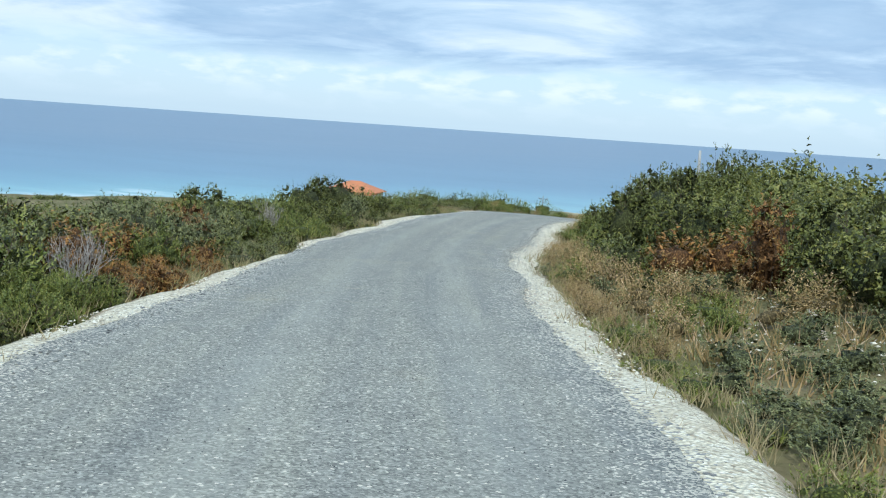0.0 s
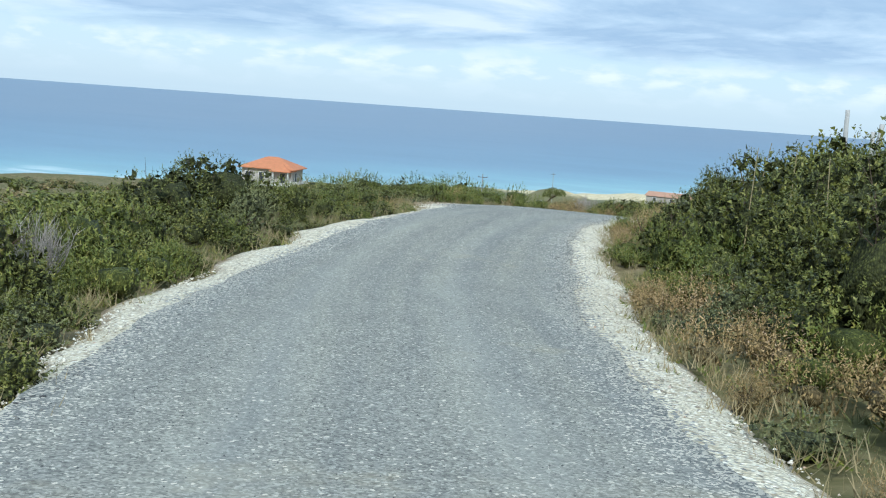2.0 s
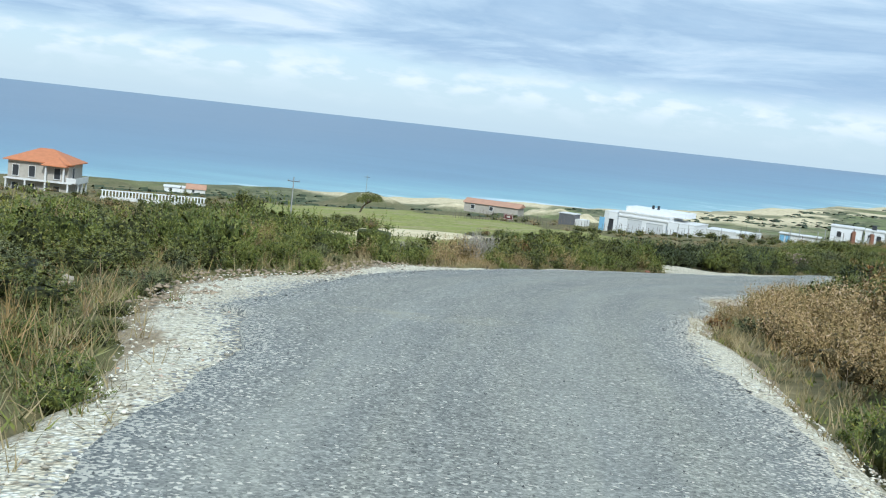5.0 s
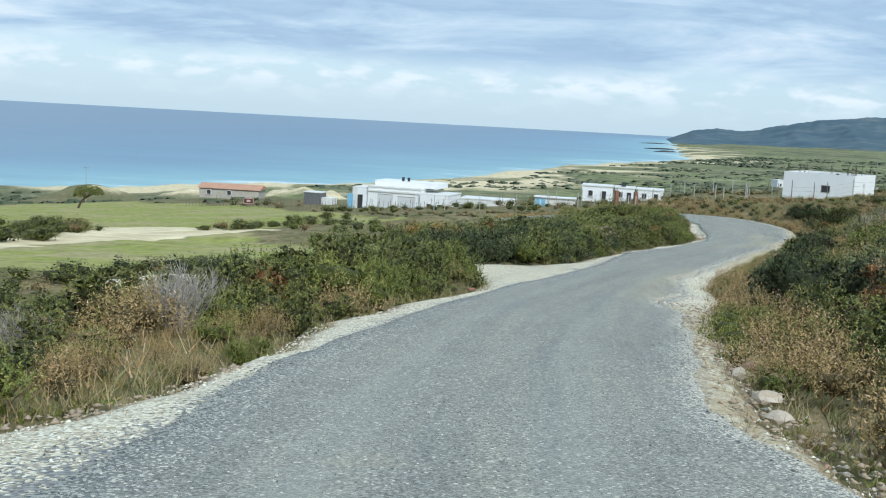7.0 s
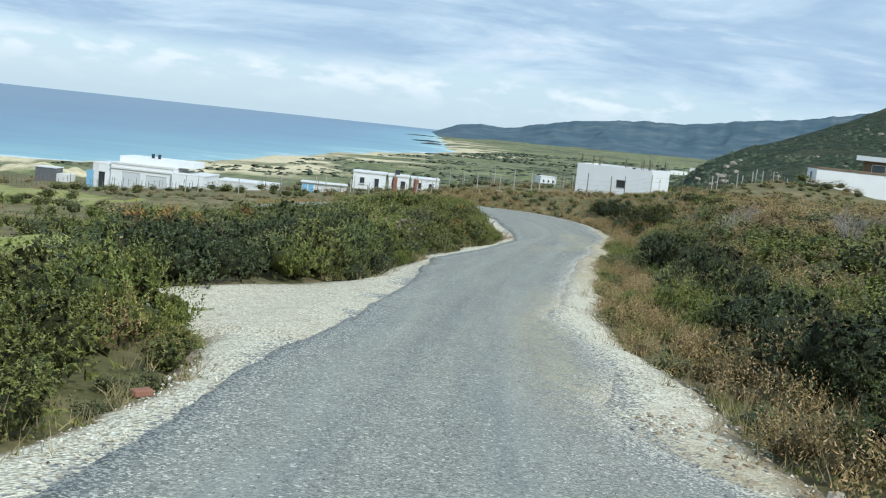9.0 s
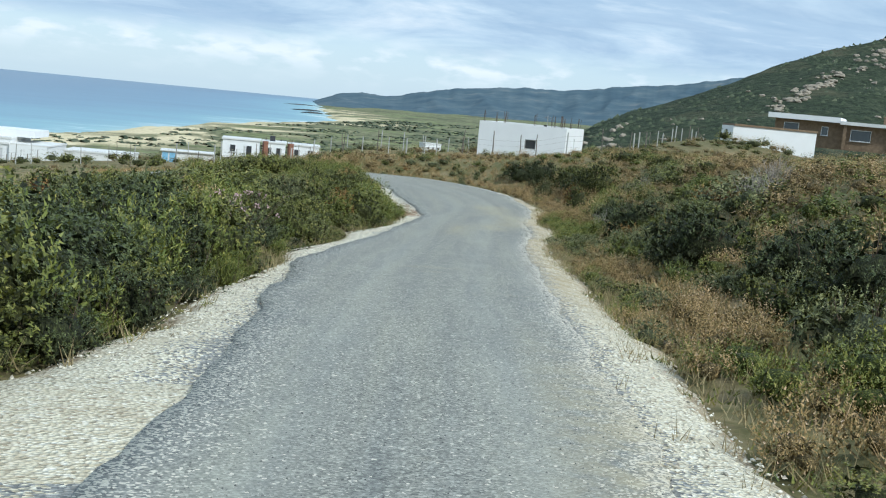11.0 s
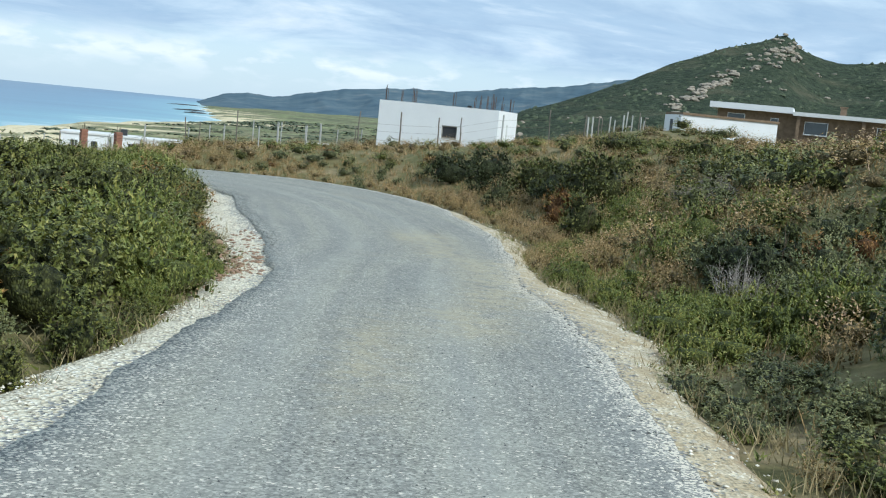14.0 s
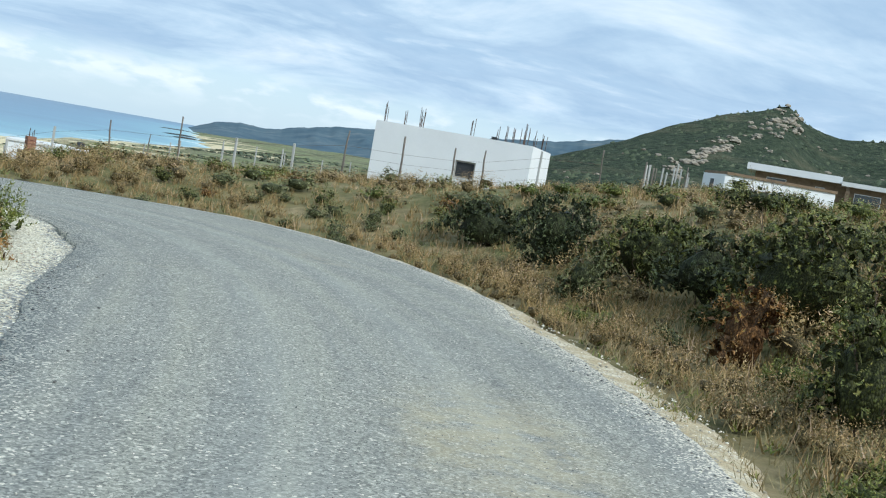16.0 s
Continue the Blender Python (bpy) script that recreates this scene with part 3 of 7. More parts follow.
def grid_faces(nu, nv):
    i = np.arange((nu - 1) * (nv - 1))
    a = (i // (nv - 1)) * nv + i % (nv - 1)
    return np.stack([a, a + nv, a + nv + 1, a + 1], 1)


def part(name, bm, material, parent, label=""):
    """Links a bmesh as one mesh object under a thing or part."""
    me = bpy.data.meshes.new(name)
    bm.to_mesh(me)
    bm.free()
    me.materials.append(material)
    ob = new(name, me)
    ob.parent = parent
    return tagged(ob, label)


def child(name, me, parent, label=""):
    ob = new(name, me)
    ob.parent = parent
    return tagged(ob, label)


def thing(name, m, label, category, group="", kind=""):
    ob = new(name)
    ob.empty_display_size = 0.2
    ob.matrix_basis = m
    return tagged(ob, label, category, group, kind)


def box(bm, x0, y0, z0, x1, y1, z1, bevel=0.0):
    r = bmesh.ops.create_cube(bm, size=1.0, matrix=Matrix.LocRotScale(((x0 + x1) / 2, (y0 + y1) / 2, (z0 + z1) / 2), None, (abs(x1 - x0), abs(y1 - y0), abs(z1 - z0))))
    if bevel:
        es = list({e for v in r["verts"] for e in v.link_edges})
        bmesh.ops.bevel(bm, geom=es, offset=bevel, segments=1, affect="EDGES")
    return bm


def boxes(*bb, bevel=0.0):
    bm = bmesh.new()
    for b in bb:
        box(bm, *b, bevel=bevel)
    return bm


def tube(points, radii, sides=5):
    """Verts and quads of a tapered tube through points."""
    P = np.asarray(points, float)
    V, F = [], []
    for i, p in enumerate(P):
        d = P[min(i + 1, len(P) - 1)] - P[max(i - 1, 0)]
        d = d / (np.linalg.norm(d) + 1e-9)
        a = np.cross(d, (0.31, 0.95, 0.05))
        a /= np.linalg.norm(a) + 1e-9
        b = np.cross(d, a)
        for j in range(sides):
            an = 2 * math.pi * j / sides
            V.append(p + radii[i] * (math.cos(an) * a + math.sin(an) * b))
    for i in range(len(P) - 1):
        for j in range(sides):
            k = (j + 1) % sides
            F.append((i * sides + j, i * sides + k, (i + 1) * sides + k, (i + 1) * sides + j))
    return np.array(V), np.array(F)


class Pile:
    """Gathers verts, quads and a tone per vertex."""

    def __init__(self):
        self.v, self.f, self.t, self.n = [], [], [], 0

    def add(self, v, f, tone=0.5):
        v = np.asarray(v, float)
        self.v.append(v)
        self.f.append(np.asarray(f) + self.n)
        self.t.append(np.broadcast_to(np.asarray(tone, float), (len(v),)))
        self.n += len(v)

    def arrays(self):
        return np.vstack(self.v), np.vstack(self.f), np.concatenate(self.t)

    def mesh(self, name, mat, smooth=False):
        v, f, t = self.arrays()
        return np_mesh(name, v, f, mat, {"tone": t}, smooth)


# ---------------------------------------------------------------- ground, sea, road
def lines(breaks):
    out = [np.array([breaks[0][0]], float)]
    for (a, _), (b, st) in zip(breaks[:-1], breaks[1:]):
        n = max(1, int(round((b - a) / st)))
        out.append(a + (b - a) * np.arange(1, n + 1) / n)
    return np.concatenate(out)


def in_poly(x, y, poly):
    ins = np.zeros(len(x), bool)
    for (x0, y0), (x1, y1) in zip(poly, poly[1:] + poly[:1]):
        c = ((y0 > y) != (y1 > y)) & (x < (x1 - x0) * (y - y0) / (y1 - y0 + 1e-9) + x0)
        ins ^= c
    return ins


MEADOW_UPPER = [(-46, 122), (-30, 106), (-18, 98), (-12, 96), (-5, 98), (2, 106), (3, 122), (-1, 138), (-10, 165), (-18, 185), (-34, 222), (-52, 246), (-76, 252), (-78, 200), (-60, 150)]
MEADOW_LOWER = [(-26, 56), (-12, 44), (-7, 47), (1, 50), (4.2, 56.5), (3, 61), (-3, 67), (-5, 77), (-5.5, 84), (-9, 87), (-12, 80), (-17.5, 73), (-23, 62)]
TRACK = [(-28, 59), (-21, 60), (-17, 72), (-11.7, 79), (-8, 86), (-5.5, 89.5), (-6, 92), (-11, 90), (-13, 97), (-19, 104), (-26, 101), (-20, 90), (-21, 80), (-25, 70)]


def ground_sheet():
    xs = lines([(-4800, 0), (-1500, 300), (-400, 60), (-120, 5), (-80, 2.4), (-30, 2.0), (-14, 1.0), (46, 0.7), (80, 2.0), (160, 5), (500, 14), (1200, 40), (4800, 300)])
    ys = lines([(-1200, 0), (-300, 90), (-80, 12), (-52, 1.5), (110, 0.8), (160, 2.2), (262, 3.0), (330, 6), (900, 16), (2000, 40), (4800, 280)])
    X, Y = np.meshgrid(xs, ys, indexing="ij")
    x, y = X.ravel(), Y.ravel()
    z = ground(x, y)
    s, lat, _ = near_road(x, y)
    w, v = seaward(x, y)
    wob = 3 * vnoise(x, y, 7, 11)
    wob2 = 3 * vnoise(x, y, 6, 12)
    field = (in_poly(x + wob, y + wob2, MEADOW_UPPER) | in_poly(x + wob, y + wob2, MEADOW_LOWER)).astype(float)
    sand = in_poly(x + wob, y + wob2, TRACK).astype(float)
    beach = sstep(60, 14, shore(v) - w) * sstep(262, 285, v) * sstep(1700, 1250, v) * (0.75 + 0.25 * vnoise(x, y, 30, 4))
    dunes = sstep(150, 50, shore(v) - w) * sstep(262, 285, v) * sstep(-0.12, 0.22, vnoise(x, y, 46, 8) + 0.5 * vnoise(x, y, 15, 9))
    knoll = np.exp(-((x + 72) / 10) ** 2 - ((y - 290) / 8) ** 2) * sstep(-0.35, 0.25, vnoise(x, y, 5, 61))
    heaps = sum(np.exp(-((x - dx) / dw) ** 2 - ((y - dy) / 6) ** 2) for dx, dy, dh, dw in DUNES)
    sand = np.maximum(sand, np.clip(np.maximum(np.maximum(beach, dunes), np.maximum(1.9 * knoll, 1.8 * heaps)), 0, 1))
    field = field * (1 - sand)
    plainf = sstep(150, 260, v) * sstep(-260, -60, w) * (1 - field)
    me = np_mesh("ground", np.stack([x, y, z], 1), grid_faces(len(xs), len(ys)), M_SOIL, {"field": field, "sand": sand, "plain": plainf}, True)
    tagged(new("ground", me), "heath slope of soil, meadow and dunes falling to the sea", "ground", kind="structure")


def sea():
    ws = np.concatenate([np.arange(200, 900, 12), np.arange(900, 2200, 60), np.arange(2200, 7000, 400)])
    vs = np.concatenate([np.arange(-4800, -400, 300), np.arange(-400, 2200, 14), np.arange(2200, 5200, 150)])
    W, V = np.meshgrid(ws, vs, indexing="ij")
    w, v = W.ravel(), V.ravel()
    x, y = -0.846 * w + 0.533 * v, 0.533 * w + 0.846 * v
    off = np.clip((w - shore(v)) / 900.0, 0, 1) ** 0.8
    me = np_mesh("sea", np.stack([x, y, np.full(len(x), SEA_Z)], 1), grid_faces(len(ws), len(vs)), M_SEA, {"offshore": off}, True)
    tagged(new("sea", me), "calm blue sea, turquoise with small breakers inshore", "sea", kind="structure")


def edge_wave(s, seed):
    return 0.10 * vnoise(s, s * 0, 2.3, seed) + 0.05 * vnoise(s, s * 0, 0.7, seed + 1) + 0.03 * vnoise(s, s * 0, 0.3, seed + 2)


# places where dust lies on the asphalt: along, across, and its two spreads
DUST = ((84, 1.35, 4.0, 0.45), (78, 1.6, 2.0, 0.4), (119, 1.1, 1.3, 0.5), (121.5, 1.6, 1.0, 0.4), (116.5, 0.0, 2.2, 0.3), (131, 0.4, 1.2, 0.3), (124, 1.9, 3.0, 0.5), (128.3, 0.85, 1.7, 0.45), (131.4, 1.1, 1.5, 0.4), (126, 1.7, 1.5, 0.5), (89, 1.55, 4.0, 0.35))


def strip(name, mat, lo, hi, n, lift, label, category, s0=-24.0, s1=190.0, attr_name="", skirt=True):
    """A band along the road between two offsets, draped and with thin edges."""
    s = np.arange(s0, s1, 0.3)
    cx, cy, cz = (np.interp(s, CL_S, CL[:, i]) for i in range(3))
    tx, ty = np.interp(s, CL_S, TAN[:, 0]), np.interp(s, CL_S, TAN[:, 1])
    a, b = lo(s), hi(s)
    us = np.linspace(0, 1, n)
    lat = a[:, None] + (b - a)[:, None] * us
    x, y = cx[:, None] + ty[:, None] * lat, cy[:, None] - tx[:, None] * lat
    z = np.broadcast_to(cz[:, None], x.shape) + lift(s[:, None], lat)
    if skirt:
        x, y, lat = (np.concatenate([q[:, :1], q, q[:, -1:]], 1) for q in (x, y, lat))
        z = np.concatenate([z[:, :1] - 0.12, z, z[:, -1:] - 0.12], 1)
        us = np.concatenate([[0], us, [1]])
    if attr_name == "inner":
        z = z - 0.17 * (us if a.mean() > 0 else 1 - us)[None, :] ** 5
    sg = np.broadcast_to(s[:, None], x.shape)
    dust = sum(np.exp(-((sg - q) / c) ** 2 - ((lat - l) / e) ** 2) for q, l, c, e in DUST)
    attrs = {"lat": lat.ravel(), "along": sg.ravel(), "dust": np.clip(dust * 1.3, 0, 1).ravel(), "sandy": (np.maximum(sstep(92, 104, sg), sstep(50, 54, sg) * sstep(78, 73, sg)) * (lat > 0)).ravel()}
    if attr_name == "edge":
        attrs["edge"] = np.minimum(lat - a[:, None], b[:, None] - lat).ravel()
    if attr_name == "inner":
        attrs["outer"] = np.broadcast_to(sstep(0.55, 1.0, us if a.mean() > 0 else 1 - us)[None, :], x.shape).ravel() * (0.75 + 0.5 * (sg > 44) * (sg < 78) ).ravel()
        attrs["inner"] = np.broadcast_to(1 - sstep(0.0, 0.55, us if a.mean() > 0 else 1 - us)[None, :], x.shape).ravel()
    me = np_mesh(name, np.stack([x.ravel(), y.ravel(), z.ravel()], 1), grid_faces(len(s), len(us)), mat, attrs, True)
    return tagged(new(name, me), label, category, kind="structure")


def drive_near(lat):
    return np.interp(-lat, [1.2, 3.2, 3.8, 17], [78.8, 79.6, 80.5, 80.7])


def drive_far(lat):
    return np.interp(-lat, [1.2, 3.0, 3.7, 4.1, 4.9, 17], [91.0, 90.8, 89.9, 87.0, 84.6, 85.0])


def road():
    al = lambda s: -prof(ROWS_A_L, s) - edge_wave(s, 21)
    ar = lambda s: prof(ROWS_A_R, s) + edge_wave(s, 31)
    strip("road", M_ASPHALT, al, ar, 13, lambda s, l: 0.0 - 0.012 * l * l / 4 + 0 * s, "narrow grey chip-sealed asphalt road with dusty patches", "road", attr_name="edge")
    gl = lambda s: -prof(ROWS_G_L, s) - 1.6 * edge_wave(s, 41) - 0.12
    gr = lambda s: prof(ROWS_G_R, s) + 1.6 * edge_wave(s, 51) + 0.12
    bumpy = lambda s, l: -0.062 - 0.03 * sstep(2.0, 3.4, np.abs(l)) - 0.0 * s + 0.022 * vnoise(s + 0 * l, l + 0 * s, 0.5, 6) + 0.03 * vnoise(s + 0 * l, l + 0 * s, 1.7, 9)
    strip("gravel_verge", M_GRAVEL, gl, lambda s: al(s) + 0.3, 9, bumpy, "white crushed limestone verge beside the road", "gravel verge", attr_name="inner", skirt=False)
    strip("gravel_verge", M_GRAVEL, lambda s: ar(s) - 0.3, gr, 9, bumpy, "white crushed limestone verge beside the road", "gravel verge", attr_name="inner", skirt=False)
    # gravelled drive that leaves the road
    a = np.linspace(-1.2, -16, 40)
    b = np.linspace(0, 1, 16)
    lat = a[:, None] + 0 * b
    s = drive_near(lat) * (1 - b) + drive_far(lat) * b + 0.2 * vnoise(lat, b[None, :] * 9 + 0 * lat, 1.1, 14)
    x = np.interp(s, CL_S, CL[:, 0]) + np.interp(s, CL_S, TAN[:, 1]) * lat
    y = np.interp(s, CL_S, CL[:, 1]) - np.interp(s, CL_S, TAN[:, 0]) * lat
    z = ground(x.ravel(), y.ravel()) + 0.05 + 0.16 * (1 - sstep(2.3, 4.0, -lat.ravel()))
    z = z - 0.25 * np.broadcast_to(sstep(0.06, 0.0, b) + sstep(0.94, 1.0, b), lat.shape).ravel()
    me = np_mesh("gravel_drive", np.stack([x.ravel(), y.ravel(), z], 1), grid_faces(40, 16), M_GRAVEL, {"inner": np.zeros(x.size), "outer": np.full(x.size, 0.22), "lat": lat.ravel(), "sandy": np.full(x.size, 0.22)}, True)
    tagged(new("gravel_drive", me), "wide pale gravel drive leaving the road", "drive", kind="structure")


ground_sheet()
sea()
road()


# ---------------------------------------------------------------- distance
def far_range():
    """The forested mountains beyond the bay, their blue haze painted into the colour."""
    az = np.radians(np.linspace(14.6, 62, 420))
    r = np.concatenate([np.linspace(2300, 3800, 34), np.linspace(3860, 4600, 7)])
    deg = np.degrees(az)
    top = np.interp(deg, [14.6, 15.2, 16.5, 17.8, 18.7, 19.7, 21.5, 22.8, 24.3, 26.3, 28, 29.3, 30.7, 33.8, 37.4, 44, 50, 62], [-1.0, -0.5, -0.03, 0.21, 0.12, 0.24, 0.62, 0.88, 1.03, 1.22, 1.26, 1.4, 1.66, 2.05, 2.8, 3.6, 3.7, 3.4])
    top = top + 0.035 * vnoise(deg, deg * 0, 0.45, 3) + 0.02 * vnoise(deg, deg * 0, 0.16, 4)
    crest = 3800 * np.tan(np.radians(top)) - 4
    R, A = np.meshgrid(r, az, indexing="ij")
    u = np.clip((R - 2300) / 1500, 0, 1)
    base = SEA_Z - 2
    rise = u ** 1.3 * (1 + 0.0 * A)
    spur = 0.09 * (1 - 2 * np.abs(vnoise(np.degrees(A) + R / 900, R / 700, 2.4, 7))) + 0.05 * (1 - 2 * np.abs(vnoise(np.degrees(A) - R / 700, R / 400, 0.9, 8))) - 0.1
    h = base + (crest[None, :] - base) * np.clip(rise + spur * np.sin(u * math.pi), 0, 1.0)
    h = np.where(R > 3800, crest[None, :] - (R - 3800) * 0.12, h)
    v = np.stack([(R * np.sin(A)).ravel(), (R * np.cos(A)).ravel(), h.ravel()], 1)
    k = Mat("hazed_mountain_forest", 0.95, 0.1)
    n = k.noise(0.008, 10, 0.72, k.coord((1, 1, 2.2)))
    # blue-grey forest tones: the haze of distance is mixed into the colour
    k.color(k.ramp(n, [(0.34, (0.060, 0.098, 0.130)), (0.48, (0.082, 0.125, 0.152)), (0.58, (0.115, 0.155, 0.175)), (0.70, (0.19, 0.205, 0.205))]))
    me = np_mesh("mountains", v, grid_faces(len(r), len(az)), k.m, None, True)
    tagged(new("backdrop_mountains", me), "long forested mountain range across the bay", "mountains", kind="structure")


def hill_height(x, y):
    """The scrub hill with its rocky knob: a ridge that falls towards the coast and runs on to the right."""
    # polar about the foot of the road
    ex, ey = 18.0, 60.0
    A = np.degrees(np.arctan2(x - ex, y - ey))
    R = np.hypot(x - ex, y - ey)
    elev = np.interp(A, [27.5, 29.8, 32.2, 34, 35.7, 37.5, 39.1, 41.7, 43.4, 44.4, 45.05, 45.5, 46.0, 46.7, 47.5, 48.8, 50.5, 54, 60, 70], [-2.2, -0.45, 0.75, 1.35, 2.05, 2.82, 3.68, 4.70, 5.2, 5.48, 5.5, 5.1, 4.85, 4.58, 4.46, 4.5, 4.8, 5.3, 5.4, 4.5])
    rid = np.interp(A, [27, 36, 45, 55, 70], [470, 560, 680, 760, 800])
    crest = rid * np.tan(np.radians(elev)) - 5
    ends = sstep(26.5, 30.5, A)
    foot = macro(x, y) - 2
    u = np.clip((R - rid * 0.50) / (rid * 0.50), 0, 1.0)
    face = u ** 1.25
    back = np.clip((R - rid) / 500, 0, 1)
    n = 0.05 * vnoise(x, y, 60, 2) + 0.03 * vnoise(x, y, 22, 3)
    h = foot - 3 * (1 - ends) + (crest - foot) * ends * np.clip(face + n * np.sin(u * math.pi) , 0, 1)
    h = np.where(R > rid, foot + (crest - foot) * ends * (1 - back ** 1.2), h)
    knob = np.exp(-(((A - 44.9) / 0.7) ** 2)) * np.exp(-(((R - rid) / 40) ** 2))
    return h + knob * 2.2 * vnoise(x, y, 9, 5)


def rock_mesh(name, mat, rng, n=2):
    bm = bmesh.new()
    bmesh.ops.create_icosphere(bm, subdivisions=n, radius=1.0)
    off = Vector((rng.random() * 50, rng.random() * 50, rng.random() * 50))
    for v in bm.verts:
        q = noise.noise(v.co * 1.1 + off) * 0.35 + noise.noise(v.co * 2.7 + off) * 0.18
        v.co = v.co * (1 + q + 0.22 * noise.cell(v.co * 1.6 + off))
        v.co.z = max(v.co.z, -0.55)
    me = bpy.data.meshes.new(name)
    bm.to_mesh(me)
    bm.free()
    me.materials.append(mat)
    return me


def hill():
    xs, ys = np.arange(120, 900, 6.5), np.arange(230, 900, 6.5)
    X, Y = np.meshgrid(xs, ys, indexing="ij")
    x, y = X.ravel(), Y.ravel()
    z = hill_height(x, y)
    k = Mat("scrub_hillside", 0.95, 0.1)
    n, f = k.noise(0.03, 6, 0.65), k.noise(0.28, 5, 0.7)
    col = k.ramp(f, [(0.34, (0.020, 0.028, 0.019)), (0.50, (0.043, 0.057, 0.034)), (0.66, (0.078, 0.090, 0.056)), (0.78, (0.15, 0.137, 0.096))])
    col = k.mix(k.ramp(n, [(0.52, 0.0), (0.66, 0.5)]), col, (0.13, 0.12, 0.075))
    k.color(col)
    k.bump(f, 1.0, 2.0)
    me = np_mesh("hill", np.stack([x, y, z], 1), grid_faces(len(xs), len(ys)), k.m, None, True)
    tagged(new("hill", me), "steep scrub-covered hill with a rocky knob", "hill", kind="structure")
    # scrub: many small clumps over the near face, one mass
    rng = np.random.default_rng(5)
    p = Pile()
    px, py = rng.uniform(140, 760, 15000), rng.uniform(260, 780, 15000)
    thick = vnoise(px, py, 34, 9) + 0.6 * vnoise(px, py, 12, 10) + rng.uniform(-0.5, 0.5, 15000) > -0.1
    px, py = px[thick], py[thick]
    pz = hill_height(px, py)
    for a, b, c in zip(px, py, pz):
        A = math.degrees(math.atan2(a - 18, b - 60))
        if A < 27 or A > 58 or c < macro(np.array([a]), np.array([b]))[0] + 1:
            continue
        r = rng.uniform(0.6, 1.9) ** 1.3
        q = rng.uniform(-1, 1, (5, 3)) * (r, r, 0.7 * r)
        v = np.array([(-1, 0, -0.3), (0, 1, -0.3), (1, 0, -0.3), (0, -1, -0.3), (0, 0, 0.5)]) * r + q * 0.3 + (a, b, c)
        p.add(v, [(0, 1, 4, 4), (1, 2, 4, 4), (2, 3, 4, 4), (3, 0, 4, 4)], rng.uniform(0, 0.8))
    v, f, t = p.arrays()
    me = np_mesh("hill_scrub", v, f[:, :3], M_FARLEAF, {"tone": t})
    tagged(new("hill_scrub", me), "dark evergreen scrub over the hillside", "scrub", kind="stuff")
    # pale outcrops
    shapes = [rock_mesh("outcrop", M_CRAG, rng) for _ in range(4)]
    def crag(A, frac, size, tall=0.7):
        rid = np.interp(A, [27, 36, 45, 55, 70], [470, 560, 680, 760, 800])
        R = rid * frac
        a, b = 18 + R * math.sin(radians(A)), 60 + R * math.cos(radians(A))
        ob = new("outcrop", shapes[rng.integers(4)])
        ob.matrix_basis = pose(a, b, float(hill_height(np.array([a]), np.array([b]))[0]) + size * 0.1, 0, 0, rng.uniform(0, 360)) @ Matrix.Diagonal((size * rng.uniform(0.8, 1.5), size, size * tall, 1))
        tagged(ob, "pale weathered limestone outcrop on the scrub hill", "rock", "hill outcrops")
    for i in range(54):                       # the long slab that climbs towards the knob
        q = i / 53
        crag(39.6 + 3.0 * q + rng.normal(0, 0.22), 0.805 + 0.075 * q + rng.normal(0, 0.012), rng.uniform(0.7, 2.0), 0.5)
    for i in range(22):                       # its continuous core
        q = i / 21
        crag(40.6 + 1.9 * q + rng.normal(0, 0.06), 0.82 + 0.056 * q + rng.normal(0, 0.005), rng.uniform(1.2, 2.2), 0.5)
    for i in range(36):                       # knob
        crag(44.95 + rng.uniform(-0.7, 0.7), 0.955 + rng.normal(0, 0.02), rng.uniform(0.8, 2.5), 0.7)
    for i in range(30):                       # its broken flank
        crag(44.4 + rng.normal(0, 0.7), 0.90 + rng.normal(0, 0.03), rng.uniform(0.6, 1.8), 0.7)
    for i in range(18):                       # bright end of the ridge
        crag(31.2 + rng.normal(0, 0.8), 0.80 + rng.normal(0, 0.06), rng.uniform(0.6, 1.9), 0.7)
    for i in range(45):
        crag(rng.uniform(31, 50), rng.uniform(0.66, 0.95), rng.uniform(0.4, 1.4), 0.55)


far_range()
hill()


# ---------------------------------------------------------------- plants
RNG = np.random.default_rng(11)


def unit(v):
    return v / (np.linalg.norm(v, axis=-1, keepdims=True) + 1e-9)


def leaf_quads(p, d, side, length, width):
    """Lozenge leaves: base, two flanks and tip."""
    n = len(p)
    L, Wd = np.broadcast_to(length, (n,))[:, None], np.broadcast_to(width, (n,))[:, None]
    v = np.stack([p, p + d * L * 0.45 + side * Wd * 0.5, p + d * L, p + d * L * 0.45 - side * Wd * 0.5], 1).reshape(-1, 3)
    f = np.arange(n * 4).reshape(-1, 4)
    return v, f


def leaf_tris(p, d, side, length, width):
    """Small pointed leaves of one face each."""
    n = len(p)
    L, Wd = np.broadcast_to(length, (n,))[:, None], np.broadcast_to(width, (n,))[:, None]
    v = np.stack([p + side * Wd * 0.5, p + d * L, p - side * Wd * 0.5], 1).reshape(-1, 3)
    return v, np.arange(n * 3).reshape(-1, 3)


